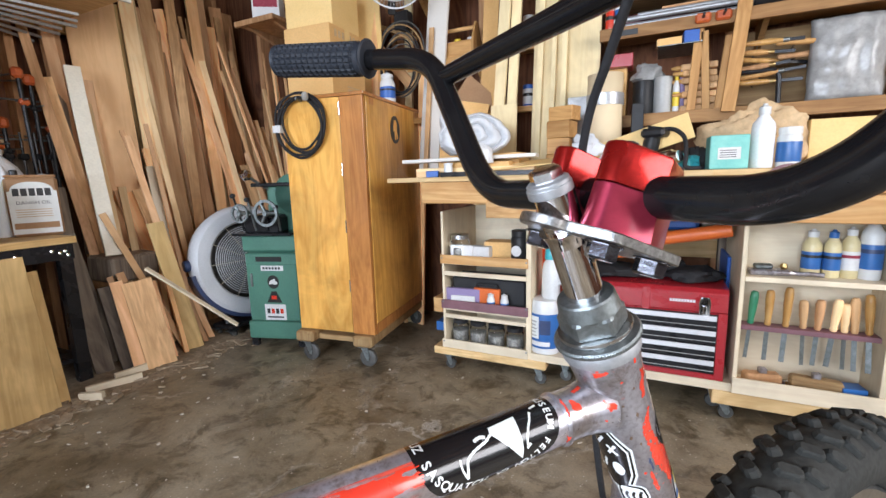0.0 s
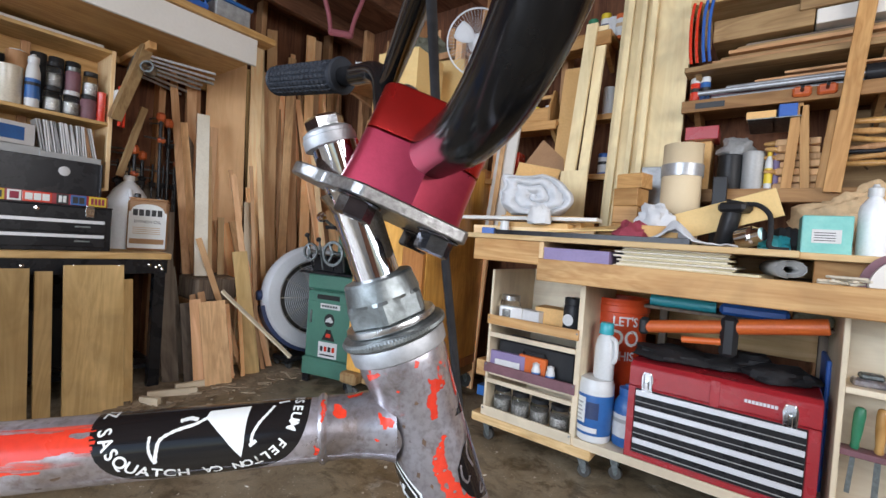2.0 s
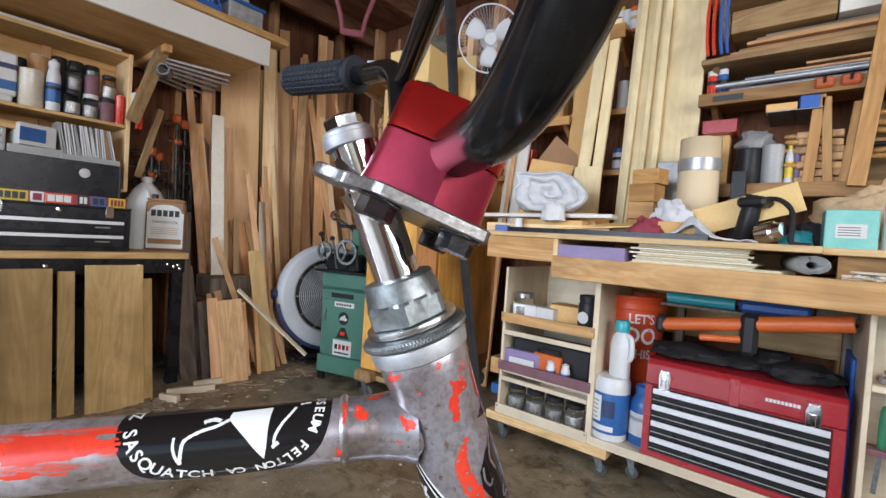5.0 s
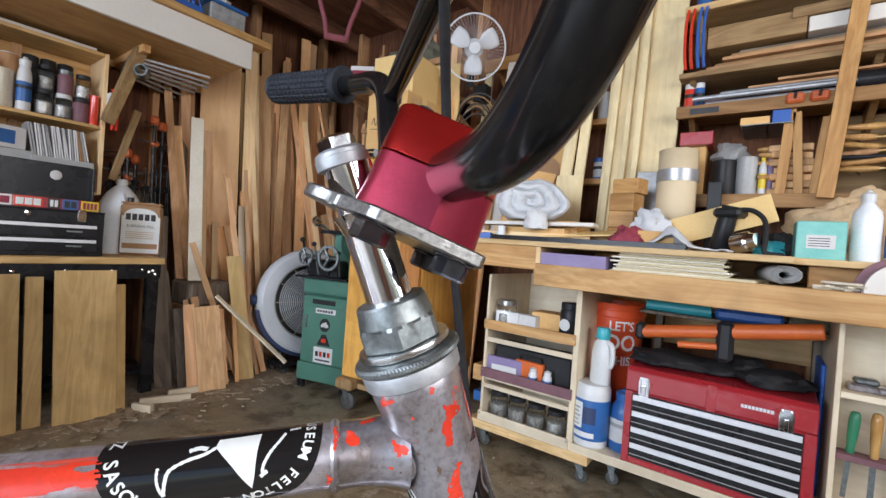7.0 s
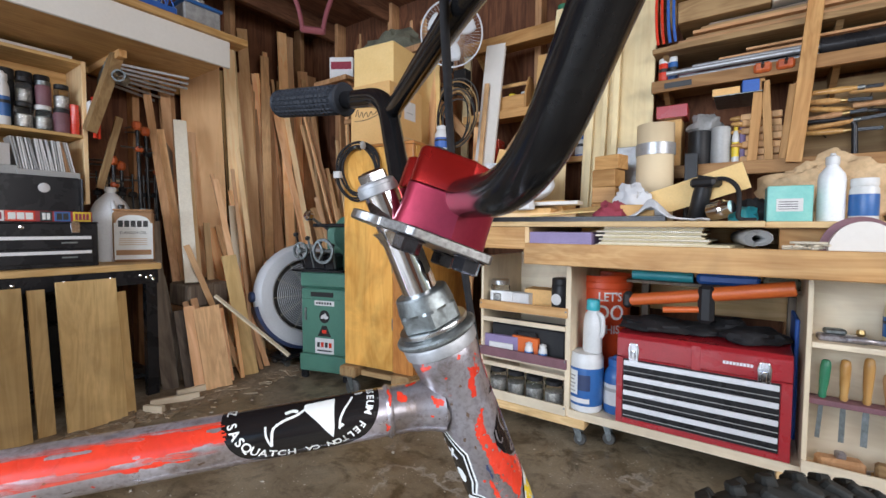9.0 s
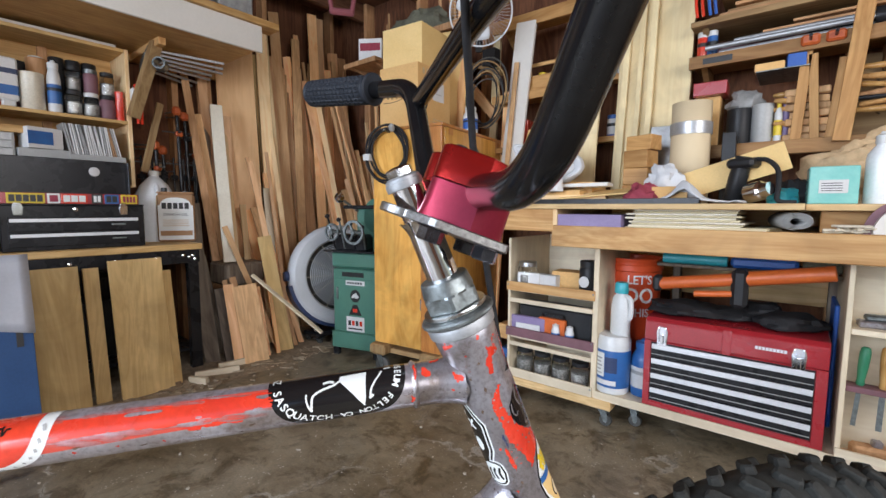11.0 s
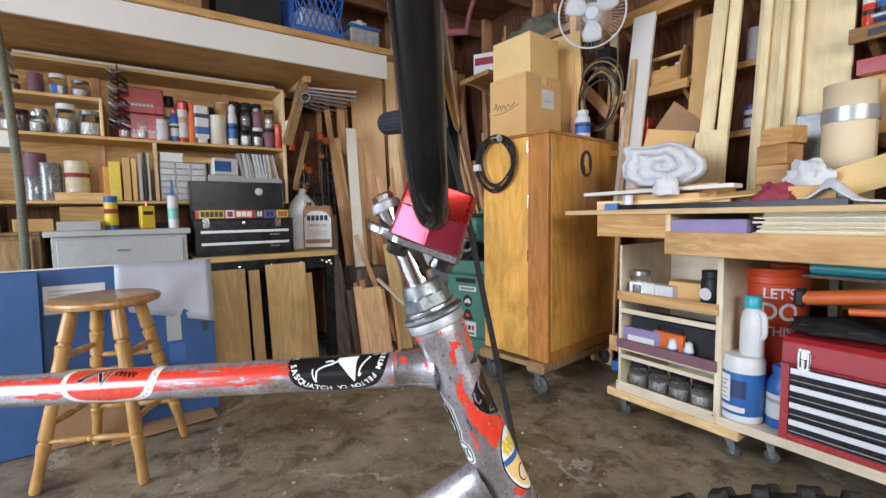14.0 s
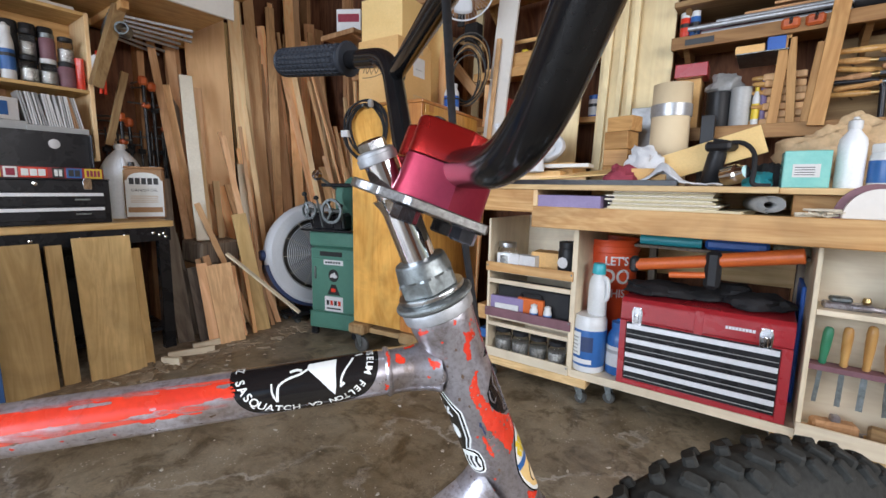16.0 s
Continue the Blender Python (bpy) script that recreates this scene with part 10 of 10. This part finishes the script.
shelf_run(-2.35, -1.70, 1.698, 0.24, "redwood", "dark shelf behind the lumber", 0.03)
solo("cardboard_sheet", box((-0.14, 0, 0), (0.14, 0.01, 0.42), 0.001), "olive", pose(-2.18, 2.50, 1.7205, -6, 6, 0), "dull tan cardboard sheet on a shelf", "cardboard")
tin((-1.86, 2.45, 1.7185), 0.06, 0.11, "plastic_grey", "grey enamel pot with a blue cloth", None, "alloy", "", "pot")
bag = lump("hanging_bag", (-1.76, 1.985, 1.15), (0.07, 0.05, 0.30), "paper", "crumpled white plastic bag hanging by the cabinet", "bag", 71, 0, 0.4)
solo("bag_hook", rod((-1.76, 2.0, 1.405), (-1.66, 1.95, 1.41), 0.004, 8), "zinc", Matrix(), "small steel hook on the cabinet", "hook")

# ---- desk, leaning panels, stool ----
dk = thing("metal_desk", (-2.50, -1.15, 0), 0, "pale grey painted desk with a wide drawer", "desk")
part("desk_top", box((-0.62, 0.86, 0.862), (0.022, 1.475, 0.892), 0.004), "grey_paint", dk)
part("desk_body", box((-0.60, 0.885, 0.05), (0.0, 1.455, 0.8615), 0.003), "grey_paint", dk)
dr = part("drawer_front", box((0.0005, 0.905, 0.70), (0.008, 1.435, 0.845), 0.003), "grey_paint", dk)
part("drawer_pull", box((0.008, 1.14, 0.78), (0.016, 1.20, 0.79), 0.002), "zinc", dr)
part("drawer_front", box((0.0005, 0.905, 0.08), (0.008, 1.435, 0.685), 0.003), "grey_paint", dk)
sd = thing("side_cabinet", (-2.52, -1.15, 0), 0, "dark brown wooden cupboard beside the desk", "cupboard")
part("cupboard_body", box((-0.58, 0.0, 0.04), (0.0, 0.845, 0.874), 0.003), "aged", sd)
part("cupboard_top", box((-0.59, -0.01, 0.8745), (0.015, 0.850, 0.892), 0.003), "aged_x", sd)
for y0 in (0.02, 0.43):
    part("cupboard_door", box((0.0005, y0, 0.07), (0.016, y0 + 0.39, 0.855), 0.003), "aged", sd)
part("cupboard_foot", box((-0.55, 0.03, 0.0), (-0.03, 0.81, 0.0395), 0.002), "black_steel", sd)
DX, DZ = -2.60, 0.8925
tin((DX, -0.028, DZ), 0.030, 0.175, "label_blue", "blue and yellow spray oil can on the desk", "yellow", "plastic_grey", "", "spray_can")
ycan = thing("lighter_fluid", (DX, 0.128, DZ), 20, "small yellow rectangular tin on the desk", "tin")
part("tin_body", box((-0.02, -0.034, 0), (0.02, 0.034, 0.125), 0.005), "yellow", ycan)
part("tin_spout", lathe([(0.008, 0.125), (0.006, 0.145)], 10), "red_paint", ycan)
part("name_bar", box((0.0202, -0.024, 0.075), (0.0208, 0.024, 0.095)), "ink", ycan)
cg = thing("caulk_tube", (DX, 0.252, DZ), 0, "white caulk tube with a blue nozzle standing on the desk", "caulk tube")
part("tube_body", lathe([(0.026, 0), (0.026, 0.175), (0.020, 0.182)], 20), "plastic_white", cg, "", True)
part("nozzle", lathe([(0.013, 0.182), (0.009, 0.20), (0.004, 0.27)], 14), "label_blue", cg, "blue nozzle", True)
part("tube_band", lathe([(0.0266, 0.05), (0.0268, 0.11)], 20, None, None, False), "mint", cg, "", True)
carton((DX + 0.02, -0.16, DZ), (0.14, 0.17, 0.045), "plastic_grey", "flat grey box on the desk", 4)
carton((DX - 0.10, -0.13, DZ), (0.16, 0.22, 0.12), "fir_y", "small wooden crate on the desk", 2)
carton((DX - 0.05, 0.19, DZ), (0.06, 0.05, 0.03), "black_plastic", "small black plug on the desk", 24)
carton((DX + 0.01, -0.34, DZ), (0.20, 0.14, 0.06), "cardboard", "brown cardboard box on the desk edge", 12)
carton((DX + 0.0, -0.52, DZ), (0.24, 0.16, 0.13), "black_plastic", "dark tool case on the desk", 5)
lump("paper_heap", (DX + 0.04, -0.72, DZ), (0.16, 0.12, 0.11), "paper", "heap of white papers on the desk", "papers", 81)
# the green upright pole with hooks
pole = thing("standing_pole", (-2.32, -0.33, 0), 0, "green garden stake standing by the desk", "stake")
part("stake", sweep(smooth_path([(0, 0, 0.0), (0.0, 0.0, 0.6), (0.005, 0.004, 1.2), (-0.03, -0.03, 1.75), (-0.05, -0.07, 1.95)]), 0.017, 12), "olive", pole, "", True)
part("tray", box((-0.26, -0.52, 1.265), (-0.03, -0.012, 1.275), 0.002), "white_paint", pole, "white enamelled tray")
part("tray_lip", box((-0.028, -0.52, 1.265), (-0.020, -0.012, 1.335), 0.002), "white_paint", pole, "white tray rim")
for k in range(5):
    part("slat", box((-0.26, -0.50, 1.640 + 0.016 * k), (-0.022 + 0.008 * (k % 2), -0.02, 1.652 + 0.016 * k), 0.002), "grey_paint" if k % 2 else "white_paint", pole, "pale flat slat")
part("stake_foot", box((-0.06, -0.06, 0.0), (0.06, 0.06, 0.02), 0.004), "black_steel", pole)

# panels leaning on the desk: blue posters, a white sheet in front
LEAN = Matrix.Translation((-2.07, 0.0, 0.004)) @ pose(0, 0, 0, 0, -7, 0)
bp = thing("blue_panel", (0, 0, 0), 0, "large blue printed cardboard panel leaning on the desk", "panel")
bp.matrix_world = LEAN
part("panel_sheet", box((-0.012, -0.62, 0.0), (0.0, 0.375, 0.735), 0.002), "poster_blue", bp)
part("paper_sheet", box((0.0005, -0.255, 0.545), (0.002, -0.045, 0.665), 0.0004), "paper", bp, "white printed sheet")
for k in range(6):
    part("text_bar", box((0.0022, -0.24, 0.56 + 0.016 * k), (0.0028, -0.10 - 0.02 * (k % 2), 0.564 + 0.016 * k)), "plastic_grey", bp)
part("panel_print", box((0.0005, 0.175, 0.36), (0.0015, 0.235, 0.50), 0.0003), "plastic_grey", bp, "pale printed block")
part("panel_print", box((0.0005, 0.325, 0.385), (0.0015, 0.345, 0.475), 0.0003), "ink", bp, "dark printed bar")
part("panel_print", box((0.0005, 0.18, 0.26), (0.0012, 0.245, 0.345), 0.0003), "label_blue", bp)
part("panel_edge", box((-0.012, -0.62, 0.7352), (0.0005, 0.375, 0.742), 0.001), "tin_cream", bp)
ws = thing("white_sheet", (0, 0, 0), 0, "translucent white plastic sheet draped on the panel", "sheet")
ws.matrix_world = LEAN
b = bmesh.new()
rows = []
for i in range(13):
    y = -0.01 + 0.39 * i / 12
    low = 0.53 - 0.10 * (i / 12)
    rows.append([b.verts.new((0.006 + 0.008 * math.sin(i * 0.9 + j * 0.5) * (j / 8), y, 0.742 - (0.742 - low) * j / 8)) for j in range(9)])
for p, q in zip(rows, rows[1:]):
    for j in range(8):
        b.faces.new((p[j], p[j + 1], q[j + 1], q[j]))
o = part("sheet", b, "thin_sheet", ws, "", True)
s = o.modifiers.new("thick", "SOLIDIFY")
s.thickness = 0.0012
bp2 = thing("blue_panel", (0, 0, 0), 0, "second blue cardboard panel leaning in front", "panel")
bp2.matrix_world = Matrix.Translation((-2.02, 0.0, 0.004)) @ pose(0, 0, 0, 0, -7, 0)
part("panel_sheet", box((-0.010, -0.66, 0.0), (0.0, -0.26, 0.735), 0.002), "poster_blue", bp2)
part("panel_sheet", box((-0.010, -0.259, 0.0), (0.0, 0.02, 0.30), 0.002), "brown_card", bp2, "brown cardboard sheet")
solo("cardboard_sheet", box((0, 0, 0), (0.15, 0.40, 0.008), 0.002), "brown_card", pose(-2.06, -0.06, 0.005, 0, 0, 6), "brown cardboard sheet lying on the floor", "cardboard")

st = thing("stool", (-1.767, -0.018, 0), -25, "turned wooden bar stool with a round seat", "stool")
SZ = 0.655
part("seat", lathe([(0.0, SZ - 0.030), (0.155, SZ - 0.030), (0.170, SZ - 0.024), (0.176, SZ - 0.012), (0.174, SZ - 0.004), (0.162, SZ + 0.002), (0.08, SZ - 0.003), (0.0, SZ - 0.004)], 48), "stool_wood", st, "round dished seat", True)
for k in range(4):
    a = math.pi / 4 + k * math.pi / 2
    top = Vector((0.105 * math.cos(a), 0.105 * math.sin(a), SZ - 0.028))
    foot = Vector((0.246 * math.cos(a), 0.246 * math.sin(a), 0.0))
    Ls = (top - foot).length
    pr = [(0.015, 0), (0.018, 0.01), (0.0165, 0.10), (0.022, 0.165), (0.0165, 0.172), (0.0165, 0.178), (0.022, 0.185), (0.019, 0.30), (0.024, 0.345), (0.016, 0.352), (0.016, 0.358), (0.0235, 0.365), (0.0235, 0.395), (0.016, 0.402), (0.016, 0.408), (0.023, 0.415), (0.021, 0.46), (0.025, 0.505), (0.017, 0.512), (0.017, 0.518), (0.024, 0.525), (0.021, Ls)]
    part("leg", lathe(pr, 18, None, axis_to(foot, top)), "stool_wood", st, "turned leg", True)


def leg_at(k, z):
    a = math.pi / 4 + k * math.pi / 2
    r = 0.246 + (0.105 - 0.246) * z / (SZ - 0.028)
    return Vector((r * math.cos(a), r * math.sin(a), z))


for k in range(4):
    for z in ((0.17, 0.40) if k % 2 else (0.22, 0.45)):
        a, b2 = leg_at(k, z), leg_at((k + 1) % 4, z)
        Lr = (b2 - a).length
        part("rung", lathe([(0.008, 0), (0.010, Lr * 0.15), (0.013, Lr * 0.42), (0.009, Lr * 0.46), (0.0135, Lr * 0.5), (0.009, Lr * 0.54), (0.013, Lr * 0.58), (0.010, Lr * 0.85), (0.008, Lr)], 12, None, axis_to(a, b2)), "stool_wood", st, "turned rung", True)
